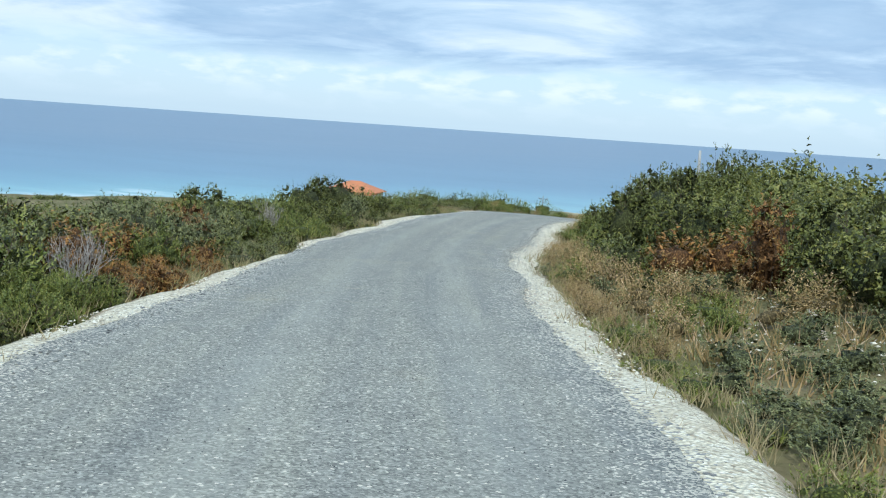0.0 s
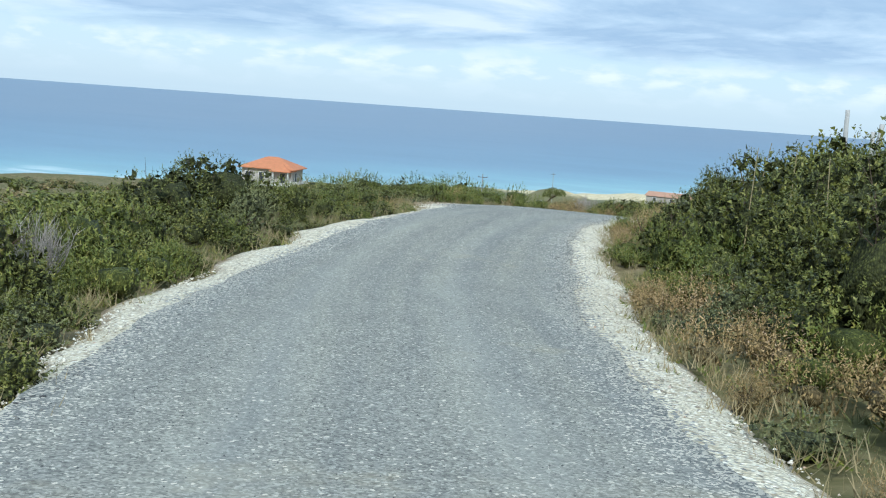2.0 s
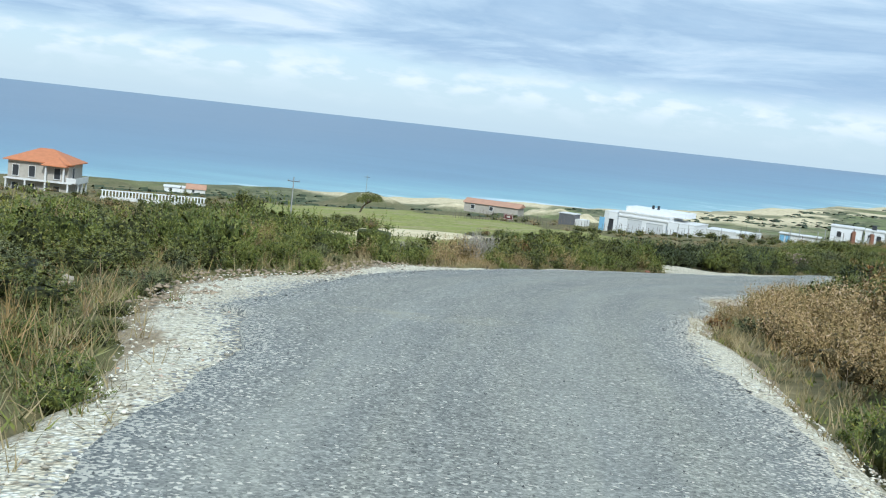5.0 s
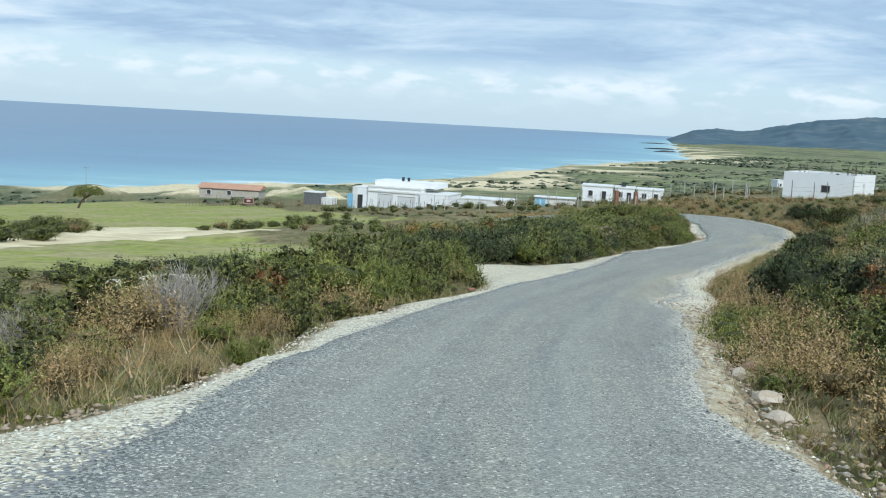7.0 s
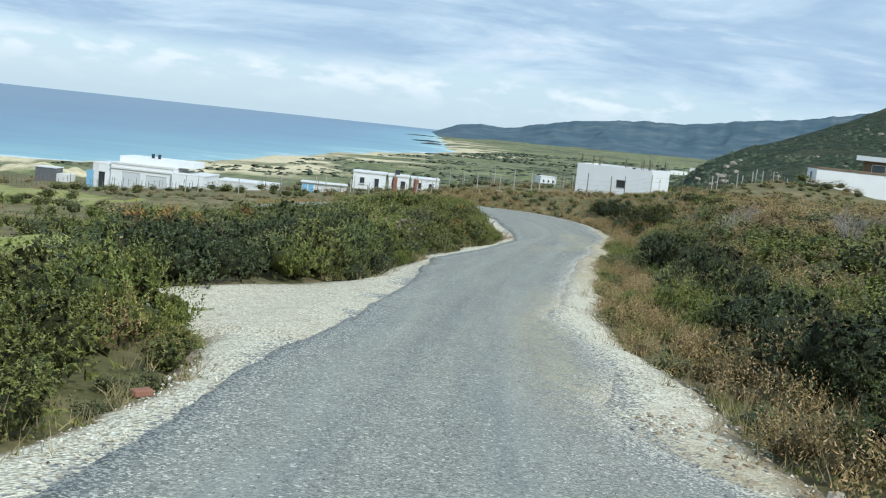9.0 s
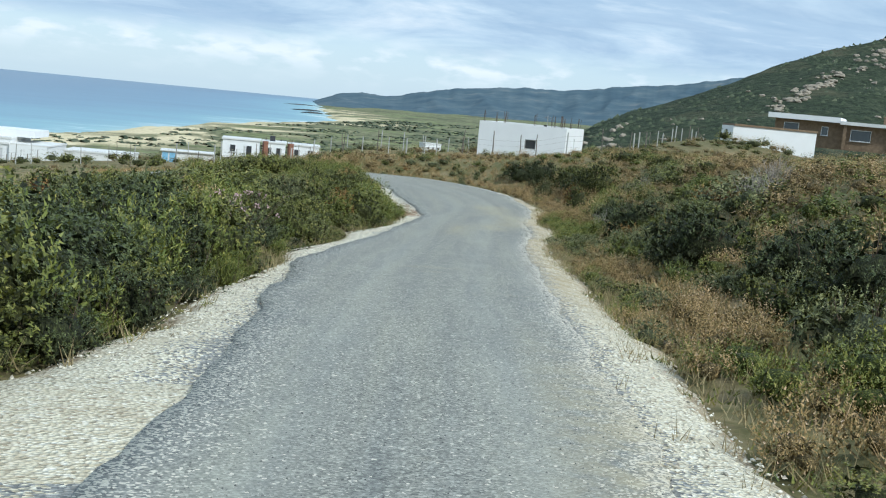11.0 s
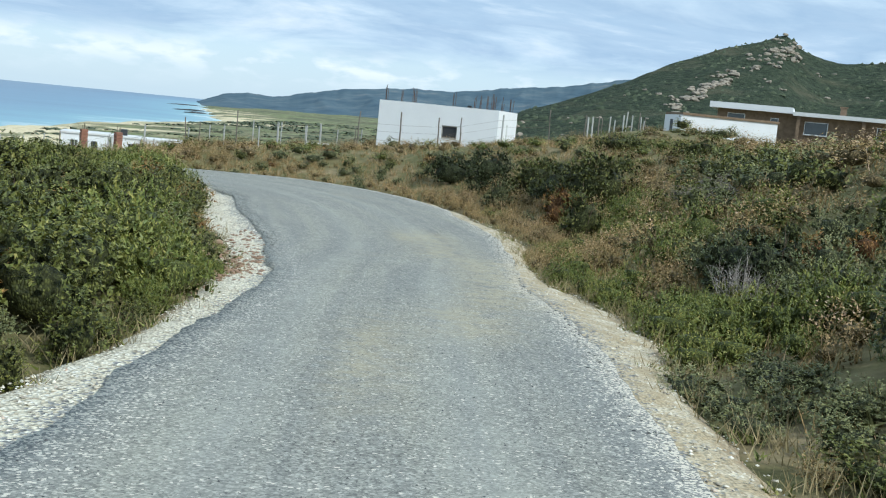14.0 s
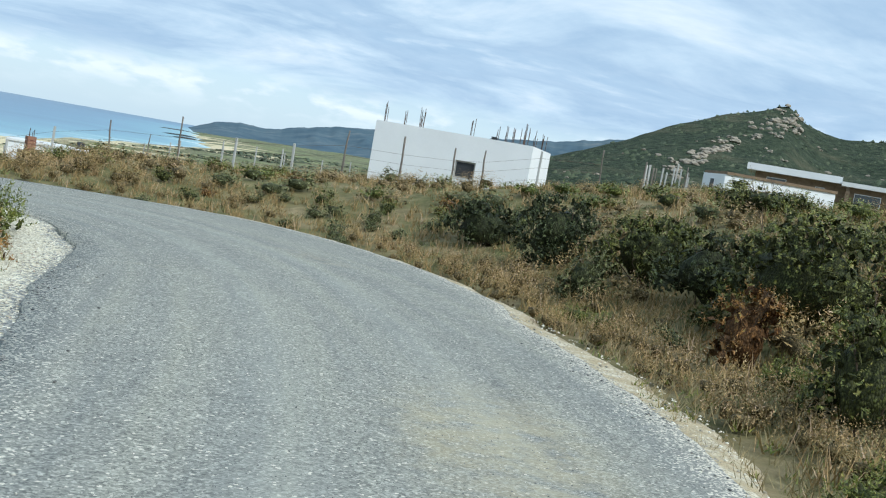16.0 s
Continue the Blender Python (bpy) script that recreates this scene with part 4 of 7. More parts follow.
def lumps_of(rng, R, H, n):
    if n > 6:                                  # many small heads round a low heart
        c = [(0, 0, H * 0.38, R * 0.70, H * 0.40)]
        for _ in range(n):
            a, q, u = rng.uniform(0, 2 * math.pi), R * rng.uniform(0.25, 0.9), rng.uniform(0.12, 0.80)
            q *= math.sqrt(max(0.12, 1.0 - u * u))
            r = rng.uniform(0.24, 0.40)
            c.append((math.cos(a) * q, math.sin(a) * q, H * u, R * r, min(H * 0.2, R * r * 1.1)))
        return c
    c = [(0, 0, H * 0.46, R * 0.70, H * 0.46)]
    for _ in range(n):
        a, q = rng.uniform(0, 2 * math.pi), rng.uniform(0.35, 0.75) * R
        r = rng.uniform(0.38, 0.58) * R
        h = rng.uniform(0.45, 1.0) * H
        c.append((math.cos(a) * q, math.sin(a) * q, h * rng.uniform(0.45, 0.6), r, h * 0.48))
    return c


def core_mesh(rng, lumps, shrink=0.6, nt=6, nh=4, leaves=90, ll=0.17):
    """The shaded inside of a bush: a ragged heart and large leaf sprays round it."""
    p = Pile()
    th, ph = np.linspace(0, 2 * math.pi, nt + 1)[:-1], np.linspace(-0.95, 1.0, nh)
    for cx, cy, cz, r, h in lumps[:1]:
        T, P = np.meshgrid(th, ph * math.pi / 2, indexing="ij")
        w = np.clip(1 + 0.22 * rng.normal(size=T.shape), 0.6, 1.3)
        w[:, -1] = 0.9
        w[:, 0] = 1.0
        v = np.stack([cx + shrink * r * np.cos(P) * np.cos(T) * w, cy + shrink * r * np.cos(P) * np.sin(T) * w, np.maximum(cz + shrink * h * np.sin(P) * w, -0.1)], -1)
        f = [(i * nh + j, (i + 1) % nt * nh + j, (i + 1) % nt * nh + j + 1, i * nh + j + 1) for i in range(nt) for j in range(nh - 1)]
        p.add(v.reshape(-1, 3), f)
    C = np.array(lumps)
    area = C[:, 3] * (C[:, 3] + C[:, 4])
    C = C[rng.choice(len(C), leaves, p=area / area.sum())]
    d = unit(rng.normal(size=(leaves, 3)) + (0, 0, 0.25))
    pos = C[:, :3] + d * C[:, [3, 3, 4]] * rng.uniform(0.45, 0.86, (leaves, 1))
    pos[:, 2] = np.maximum(pos[:, 2], 0.02)
    out = unit(d + rng.normal(0, 0.3, (leaves, 3)))
    ld = unit(np.cross(out, rng.normal(size=(leaves, 3))) + (0, 0, 0.35))
    sz = rng.uniform(0.7, 1.3, leaves) * ll
    v, f = leaf_quads(pos - ld * sz[:, None] * 0.5, ld, unit(np.cross(out, ld)), sz, sz * 0.62)
    p.add(v, f)
    return p


def foliage(rng, lumps, shoots, per, ll, lw, up=0.55, reach=(0.10, 0.28), spread=0.9, tone=(0.1, 0.7)):
    """Leafy shoots that stand out of the lumps."""
    p = Pile()
    area = np.array([r * (r + h) for *_, r, h in lumps])
    pick = rng.choice(len(lumps), shoots, p=area / area.sum())
    C = np.array(lumps)[pick]
    z = rng.uniform(-0.55, 1.0, shoots)
    a = rng.uniform(0, 2 * math.pi, shoots)
    q = np.sqrt(1 - z * z)
    nrm = np.stack([q * np.cos(a), q * np.sin(a), z], 1)
    b = C[:, :3] + nrm * np.stack([C[:, 3], C[:, 3], C[:, 4]], 1) * rng.uniform(0.80, 0.98, (shoots, 1))
    keep = b[:, 2] > 0.03
    b, nrm, n = b[keep], nrm[keep], int(keep.sum())
    d = unit(nrm * (1 - up) + np.array([0, 0, up]) + rng.normal(0, 0.28, (n, 3)))
    L = rng.uniform(*reach, n)
    head = rng.uniform(-0.14, 0.14, len(lumps))[pick][keep]                 # every head has a tone of its own
    tn = np.clip(rng.uniform(*tone, n) * 0.75 + head + 0.08, 0, 1)
    u = np.linspace(0.25, 1.0, per)
    pos = (b[:, None, :] + d[:, None, :] * (L[:, None] * u[None, :])[..., None]).reshape(-1, 3)
    dd = np.repeat(d, per, 0)
    round_ = unit(np.cross(dd, rng.normal(size=(len(pos), 3))))      # leaves stand out round the shoot
    ld = unit(dd * (1.15 - spread) + round_ * spread + rng.normal(0, 0.15, (len(pos), 3)))
    fl = unit(np.cross(dd + rng.normal(0, 0.35, (len(pos), 3)), ld))
    sz = rng.uniform(0.75, 1.25, len(pos)) * np.tile(1.05 - 0.3 * u, n)
    v, f = leaf_tris(pos, ld, fl, ll * sz, lw * sz)
    t = np.repeat(np.clip(np.repeat(tn, per) + np.tile(0.34 * u ** 2, n) + rng.normal(0, 0.06, len(pos)), 0, 1), 3)
    p.add(v, f, t)
    return p


def stems(rng, R, H, n, rad=0.014, wild=0.35, twigs=2):
    p = Pile()
    for _ in range(n):
        a, q = rng.uniform(0, 2 * math.pi), rng.uniform(0.2, 0.95)
        tip = np.array([math.cos(a) * R * q, math.sin(a) * R * q, H * rng.uniform(0.6, 1.02) * (1.05 - 0.35 * q)])
        base = np.array([math.cos(a), math.sin(a), 0]) * R * 0.12 + (0, 0, -0.08)
        mid = (base + tip) / 2 + rng.normal(0, wild * 0.25 * R, 3) + (0, 0, 0.08 * H)
        v, f = tube([base, mid, tip], [rad, rad * 0.7, rad * 0.25], 4)
        p.add(v, f, rng.random())
        for _ in range(twigs):
            s = mid + (tip - mid) * rng.uniform(0, 0.8)
            e = s + unit(tip - mid + rng.normal(0, 0.35 * R, 3)) * rng.uniform(0.15, 0.4) * R + (0, 0, 0.05)
            v, f = tube([s, e], [rad * 0.5, rad * 0.15], 3)
            p.add(v, f, rng.random())
    return p


# kind: (label, leaf material, R, H, lumps, leaves close by, at some distance, far off)
KINDS = {
    "mastic": ("rounded dark green mastic shrub with dense leathery leaves", M_LEAF, 0.80, 1.20, 13, dict(shoots=620, per=6, ll=0.047, lw=0.031, up=0.36, reach=(0.05, 0.17), spread=0.85, tone=(0.0, 0.66)), dict(shoots=200, per=5, ll=0.060, lw=0.041, up=0.36, reach=(0.06, 0.18), spread=0.85, tone=(0.0, 0.66)), dict(shoots=84, per=3, ll=0.112, lw=0.076, up=0.38, reach=(0.06, 0.2), spread=0.85, tone=(0.0, 0.66))),
    "tall": ("tall dense dark green mastic bush above the verge", M_LEAF, 1.05, 2.30, 30, dict(shoots=1700, per=6, ll=0.046, lw=0.031, up=0.40, reach=(0.05, 0.20), spread=0.85, tone=(0.0, 0.56)), dict(shoots=620, per=5, ll=0.064, lw=0.044, up=0.40, reach=(0.06, 0.2), spread=0.85, tone=(0.0, 0.62)), dict(shoots=170, per=4, ll=0.15, lw=0.10, up=0.4, spread=0.85, tone=(0.0, 0.62))),
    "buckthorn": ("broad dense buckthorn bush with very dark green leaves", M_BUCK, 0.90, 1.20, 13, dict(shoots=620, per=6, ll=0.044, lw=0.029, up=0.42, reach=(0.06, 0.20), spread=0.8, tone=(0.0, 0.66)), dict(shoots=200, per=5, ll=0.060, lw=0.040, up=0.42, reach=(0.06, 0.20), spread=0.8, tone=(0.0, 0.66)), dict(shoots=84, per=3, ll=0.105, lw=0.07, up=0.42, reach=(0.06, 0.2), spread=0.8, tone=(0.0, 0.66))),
    "olive": ("grey-green wild olive shrub with small leaves", M_OLIVE, 0.72, 1.10, 12, dict(shoots=430, per=7, ll=0.054, lw=0.026, up=0.50, reach=(0.07, 0.24), spread=0.72, tone=(0.05, 0.7)), dict(shoots=180, per=5, ll=0.066, lw=0.033, up=0.5, reach=(0.08, 0.24), spread=0.72, tone=(0.05, 0.7)), dict(shoots=66, per=3, ll=0.13, lw=0.07, up=0.5, reach=(0.08, 0.24), tone=(0.05, 0.7))),
    "heath": ("yellow-green heath bush with upright feathery shoots", M_LIME, 0.60, 0.80, 9, dict(shoots=400, per=8, ll=0.050, lw=0.020, up=0.66, reach=(0.10, 0.28), spread=0.55, tone=(0.05, 0.75)), dict(shoots=170, per=5, ll=0.066, lw=0.029, up=0.66, reach=(0.10, 0.28), spread=0.55, tone=(0.05, 0.75)), dict(shoots=80, per=3, ll=0.12, lw=0.055, up=0.66, reach=(0.1, 0.26), tone=(0.05, 0.75))),
    "rusty": ("half-withered shrub with rust-brown leaves", M_RUST, 0.60, 1.00, 8, dict(shoots=340, per=8, ll=0.050, lw=0.026, up=0.5, reach=(0.08, 0.24), tone=(0.0, 0.9)), dict(shoots=130, per=6, ll=0.075, lw=0.038, up=0.5, reach=(0.08, 0.24), tone=(0.0, 0.9)), dict(shoots=75, per=3, ll=0.12, lw=0.06, tone=(0.0, 0.9))),
    "heather": ("low dry brown heather bush with pinkish seed heads", M_DRY, 0.42, 0.50, 5, dict(shoots=460, per=9, ll=0.026, lw=0.0095, up=0.84, reach=(0.14, 0.38), spread=0.65, tone=(0.0, 0.68)), dict(shoots=130, per=5, ll=0.048, lw=0.019, up=0.86, reach=(0.14, 0.36), spread=0.65, tone=(0.0, 0.7)), dict(shoots=100, per=3, ll=0.056, lw=0.021, up=0.8, reach=(0.12, 0.3), tone=(0.0, 0.8))),
}


def shrub_template(kind, rng):
    label, mat, R, H, nl, near, mid, far = KINDS[kind]
    R, H = R * rng.uniform(0.88, 1.15), H * rng.uniform(0.88, 1.12)
    lumps = lumps_of(rng, R, H, nl)
    ob = thing("shrub", Matrix.Translation((0, 0, -500)), label, "shrub", kind + " shrubs")
    child("foliage", foliage(rng, lumps, **near).mesh("foliage", mat), ob)
    tagged(child("inner_growth", core_mesh(rng, lumps, 0.5 if kind == "heather" else 0.68, 7, 5, 70 if kind == "heather" else int(190 * R * (R + H)), 0.08 if kind == "heather" else 0.14).mesh("inner_growth", M_INNER_SHADED[kind]), ob), kind="stuff")
    for _ in range(5):
        q = stems(rng, R, H * 1.06, 1, 0.012, 0.4, 3)
        child("branch", q.mesh("branch", M_TWIG), ob)
    return ob


def low_template(kind, rng, level):
    label, mat, R, H, nl, near, mid, far = KINDS[kind]
    R, H = R * rng.uniform(0.85, 1.15), H * rng.uniform(0.85, 1.15)
    lumps = lumps_of(rng, R, H, 22 if kind == "tall" else (7 if kind in ("mastic", "buckthorn", "olive") else (3 if level == 1 else 2)))
    leafy = kind in ("mastic", "buckthorn", "olive", "tall")
    core = core_mesh(rng, lumps, 0.5 if kind == "heather" else 0.66, 6, 4, (90 if leafy else 40) if level == 1 else 24, (0.07 if kind == "heather" else 0.15) * (1.0 if level == 1 else 1.25))
    return foliage(rng, lumps, **(mid if level == 1 else far)).arrays(), core.arrays()


def dead_template(rng):
    ob = thing("dead_shrub", Matrix.Translation((0, 0, -500)), "leafless dead shrub of bleached grey twigs", "shrub", "dead shrubs")
    for _ in range(9):
        child("dead_branch", stems(rng, 0.55, 0.85, 5, 0.007, 0.5, 5).mesh("dead_branch", M_DEAD), ob)
    return ob


NEAR = {k: [shrub_template(k, RNG) for _ in range(n)] for k, n in (("mastic", 5), ("buckthorn", 2), ("tall", 3), ("olive", 3), ("heath", 3), ("rusty", 2), ("heather", 4))}
LOW = {(k, lv): [low_template(k, RNG, lv) for _ in range(5)] for k in KINDS for lv in (1, 2)}
DEAD = [dead_template(RNG) for _ in range(2)]
USED = set()
SCRUB = {k: Pile() for k in KINDS}
THICKET = {k: Pile() for k in KINDS}
QUOTA = {"tall": 16, "mastic": 60, "buckthorn": 16, "olive": 30, "heath": 36, "rusty": 12, "heather": 32}
COUNT = {}


def place(template, x, y, z, size, spin, tall=1.0):
    m = pose(x, y, z, 0, 0, spin) @ Matrix.Diagonal((size, size, size * tall, 1))
    if template not in USED:
        USED.add(template)
        template.matrix_basis = m
        return template
    return copy_thing(template, m)


def spin_add(pile, arr, x, y, z, size, tall, an, tone=0.0):
    v, f, t = arr
    c, s = math.cos(an), math.sin(an)
    w = np.stack([(v[:, 0] * c - v[:, 1] * s) * size + x, (v[:, 0] * s + v[:, 1] * c) * size + y, v[:, 2] * size * tall + z], 1)
    pile.add(w, f, np.clip(t + tone, 0, 1))


def plant(kind, x, y, z, size, tall, level):
    an = RNG.uniform(0, 360)
    if level == 0 and COUNT.get(kind, 0) < QUOTA[kind]:
        COUNT[kind] = COUNT.get(kind, 0) + 1
        place(NEAR[kind][RNG.integers(len(NEAR[kind]))], x, y, z, size, an, tall)
    else:
        fol, core = LOW[kind, max(level, 1)][RNG.integers(5)]
        spin_add(SCRUB[kind], fol, x, y, z, size, tall, an, RNG.normal(0, 0.1))
        spin_add(THICKET[kind], core, x, y, z, size, tall, an)


def pick(weights):
    ks = list(weights)
    w = np.array([weights[k] for k in ks], float)
    return ks[RNG.choice(len(ks), p=w / w.sum())]


def zone(side, s, d):
    """What grows at a place beside the road: (kinds, height, chance)."""
    if side < 0:
        if s < 46:
            kinds = {"mastic": 5, "heath": 3, "olive": 2, "rusty": 0.9 if s < 18 else 0.3} if s < 30 else {"mastic": 7, "heath": 2, "olive": 1.5}
            return kinds, float(np.interp(s, [0, 12, 19, 28, 31, 33.5, 37, 41, 46], [0.9, 0.95, 0.9, 0.8, 0.78, 0.75, 0.72, 0.42, 0.5])) * (1.0 if d > 1.0 else 0.7), 1.0
        if s < 59:
            return {"heath": 7, "mastic": 2.5, "olive": 1.5, "heather": 0.5}, (1.05 if s > 51 else 0.78) * (1.0 if d > 1.5 else 0.62), 0.95
        if s < 69:
            if d < 2.2:
                return {"heather": 4 if s < 65 else 1.0, "olive": 1.5, "heath": 1.5, "mastic": 1.0 if s < 65 else 4.5}, 0.42 if s < 65 else 0.6, 0.85
            return {"heather": 2.0, "olive": 3, "mastic": 4.5}, 0.58 if d < 4.5 else 0.62, 0.9
        if s < 82:
            return {"mastic": 5, "heath": 4, "heather": 1, "olive": 1.5}, 0.7 if d < 0.8 or d > 5 else 1.05, 1.0
        if s < 107:
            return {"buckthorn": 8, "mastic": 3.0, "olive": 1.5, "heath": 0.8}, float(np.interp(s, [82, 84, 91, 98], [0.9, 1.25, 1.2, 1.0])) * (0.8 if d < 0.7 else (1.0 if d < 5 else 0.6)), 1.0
        return {"mastic": 7, "heath": 2.6, "olive": 1.6, "rusty": 0.5, "heather": 0.5}, 1.05 if d > 0.8 else 0.7, 1.0
    if s < 11:
        if d < 4:
            return {"heath": 3.5, "heather": 1.5, "olive": 1.5}, 0.38, 0.7
        return {"rusty": 0.4, "mastic": 6, "olive": 2.2}, 1.35, 1.0
    if s < 45:
        if d < 1.2:
            return {"heather": 4, "heath": 2, "olive": 1}, 0.48, 0.75
        if s < 19 and d < 3.2:
            return {"heather": 2, "heath": 3.5, "mastic": 2, "olive": 1.0}, 0.45, 0.72
        if 20 < s < 47 and d > 2.2:
            return {"tall": 6, "olive": 0.8, "mastic": 1.5}, float(np.interp(s, [20, 27, 32, 38, 42, 47], [1.6, 2.1, 2.4, 2.3, 1.9, 1.8])), 0.75
        return {"mastic": 6, "olive": 2.5, "heath": 2.0, "rusty": 0.5 if s > 18 else 0.8}, float(np.interp(s, [11, 20, 30, 45], [1.35, 1.2, 1.2, 1.1])) * (1.0 if d > 2.2 else 0.75), 1.0
    if s < 62:
        if d < 2.8:
            return {"heather": 8, "rusty": 0.5, "olive": 1.2}, 0.52 if d > 0.7 else 0.35, 1.0 if d > 0.7 else 0.35
        return {"mastic": 4, "heather": 2.5, "olive": 2, "rusty": 1.4}, float(np.interp(s, [45, 52, 62], [1.4, 1.15, 1.05])), 1.0
    if s < 82:
        if d < 1.5:
            return {"heather": 7, "heath": 1.5, "olive": 1}, 0.52, 0.85
        return {"mastic": 6, "olive": 3.5, "heather": 1.5, "rusty": 0.4}, 0.85 if d < 8 else 0.65, 0.95
    if s < 126:
        if d < 1.6:
            return {"heather": 4.2, "heath": 2.6, "olive": 1.0, "mastic": 0.8}, 0.44, 0.8
        if d < 6:
            return {"mastic": 4.5, "olive": 3.0, "heath": 2.4, "heather": 2.2, "rusty": 0.4}, 0.72, 0.92
        return {"heather": 7, "mastic": 0.9, "olive": 1.5, "heath": 1.4}, 0.42, 0.9
    if d < 1.8:
        return {"heather": 6, "heath": 2.0, "olive": 0.6}, 0.45, 0.9
    if s > 136 and d < 9:
        return {"heather": 6, "mastic": 1.2, "olive": 1.8, "heath": 2, "rusty": 0.3}, 0.5, 1.0
    if d < 7:
        return {"heather": 3.2, "mastic": 4, "olive": 2.5, "heath": 2.0, "rusty": 0.4}, 0.78 if d > 2.5 else 0.55, 1.0
    return {"heather": 7, "mastic": 0.9, "olive": 1.6, "heath": 1.6, "rusty": 0.2}, 0.42, 1.0


# single large shrubs: way along the road, offset, radius, height
MOUNDS = {
    "tall": [(36.8, -5, 1.35, 1.55), (38.3, -5.6, 1.0, 0.95), (43.6, -6.3, 1.2, 0.5), (35, -5.3, 1.05, 1.35), (26.7, 6, 1.4, 2.6), (36.7, 6, 1.16, 2.2), (31.1, 6.4, 0.95, 2.7), (38.4, 6.8, 0.8, 2.3), (109.7, 6.2, 1.1, 1.3), (133.2, 5.2, 0.7, 1.5)],
    "mastic": [(28.9, -6, 0.95, 1.4), (25.3, 4.9, 0.8, 2), (21.5, 5.6, 1, 1.9), (36.1, 4.6, 0.84, 1.3), (44.2, -5, 0.95, 0.5), (34.6, 5.3, 0.8, 1.7), (55.7, -8, 1.1, 1.3), (66.9, -7, 0.5, 1), (77, -6, 1.1, 1.4), (68.4, -7.5, 0.4, 1.15), (73.6, -4.9, 1.1, 1.35), (71.6, -5, 0.8, 1.25), (75.6, -4.2, 0.8, 0.95)],
    "olive": [(22.2, -6, 0.95, 1.25), (34.7, -3.9, 0.85, 0.55), (71.2, -6.4, 0.85, 1.2), (75.8, -4.8, 1, 1), (93.5, 5, 1.1, 0.85), (118.9, -6, 1.25, 1.35), (124.7, 5.8, 1.1, 0.95), (141.1, 6, 0.6, 1.1), (42, 5, 1, 1.35), (44.6, 5.2, 1.1, 1.3), (47.4, 5.2, 0.9, 1.15)],
    "heath": [(79.7, -5.6, 0.7, 0.9), (80.1, -7.2, 0.7, 0.8), (59, -7, 1.3, 1.25), (57.2, -7.6, 1.1, 1.2), (33.9, -3.5, 0.4, 0.6), (37.6, 4.2, 0.75, 0.85), (34.6, 4.5, 0.78, 1), (30.2, 4.6, 0.75, 0.7), (53, -5.8, 1.1, 0.8), (51.6, -4.7, 0.4, 0.35), (53.9, -4.8, 0.4, 0.35), (79.6, -4.1, 0.75, 1.2), (73.4, -3.5, 0.75, 0.55), (83.9, -5.7, 0.5, 0.8)],
    "rusty": [(21.9, -4.6, 0.7, 1.1), (14, -4.6, 0.5, 0.75), (17.1, 5.9, 0.55, 1.75), (68.6, -4.6, 0.5, 0.85), (69.7, 5.7, 0.7, 1.5), (116.2, 5.5, 0.7, 0.55), (114.3, 5.2, 0.45, 0.65), (136.4, 5.6, 0.55, 1.4)],
}
MOUNDS["heath"] = MOUNDS["heath"] + [(17.2, -4, 0.7, 0.85), (24.8, -4, 0.75, 0.85), (31.2, -4.2, 0.75, 0.95), (115.4, -3.9, 0.85, 1.05), (109.6, 4.6, 0.7, 0.7), (119.5, 5, 0.75, 0.75)]
MOUNDS["olive"] = MOUNDS["olive"] + [(12, -4.9, 0.9, 1), (19.4, -4.6, 0.85, 1.05), (106.4, -4.6, 0.85, 1.05), (112, 6.4, 0.9, 1), (107, 5.4, 0.8, 0.9)]
MOUNDS["mastic"] = MOUNDS["mastic"] + [(112.6, -4.2, 0.8, 1), (27, -4.6, 0.85, 1.05), (15.2, -5.8, 0.85, 1.2), (109.5, -4.7, 1, 1.15), (117.8, -4.6, 1.05, 1.25), (121, -4.4, 1, 1.3), (131.4, -5.7, 1.1, 1.15), (123.4, -5.5, 1.1, 1.55), (124.9, -4.6, 1, 1.5), (127.5, -5.6, 1.1, 1.3)]
MOUNDS["mastic"] += [(78.4, -4.9, 0.9, 1.3), (137.4, 7.3, 1.6, 2), (141.3, 7.6, 1.3, 1.6), (16.2, 6.8, 1, 1.8), (18.4, 6.7, 0.9, 1.8), (142.5, 12.5, 1.3, 0.8), (139, 11.8, 1.2, 0.75)]
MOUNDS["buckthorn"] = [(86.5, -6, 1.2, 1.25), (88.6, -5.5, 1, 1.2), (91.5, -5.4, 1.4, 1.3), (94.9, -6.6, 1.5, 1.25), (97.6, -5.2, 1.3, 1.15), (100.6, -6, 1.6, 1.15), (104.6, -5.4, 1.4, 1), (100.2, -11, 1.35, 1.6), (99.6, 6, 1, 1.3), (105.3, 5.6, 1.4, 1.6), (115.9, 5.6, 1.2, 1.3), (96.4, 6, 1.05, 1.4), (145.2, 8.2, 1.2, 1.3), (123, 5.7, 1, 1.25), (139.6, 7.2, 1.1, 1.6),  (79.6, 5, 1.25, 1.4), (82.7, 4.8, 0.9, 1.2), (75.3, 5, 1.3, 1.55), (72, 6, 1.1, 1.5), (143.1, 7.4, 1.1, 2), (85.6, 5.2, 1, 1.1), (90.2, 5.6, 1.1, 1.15)]


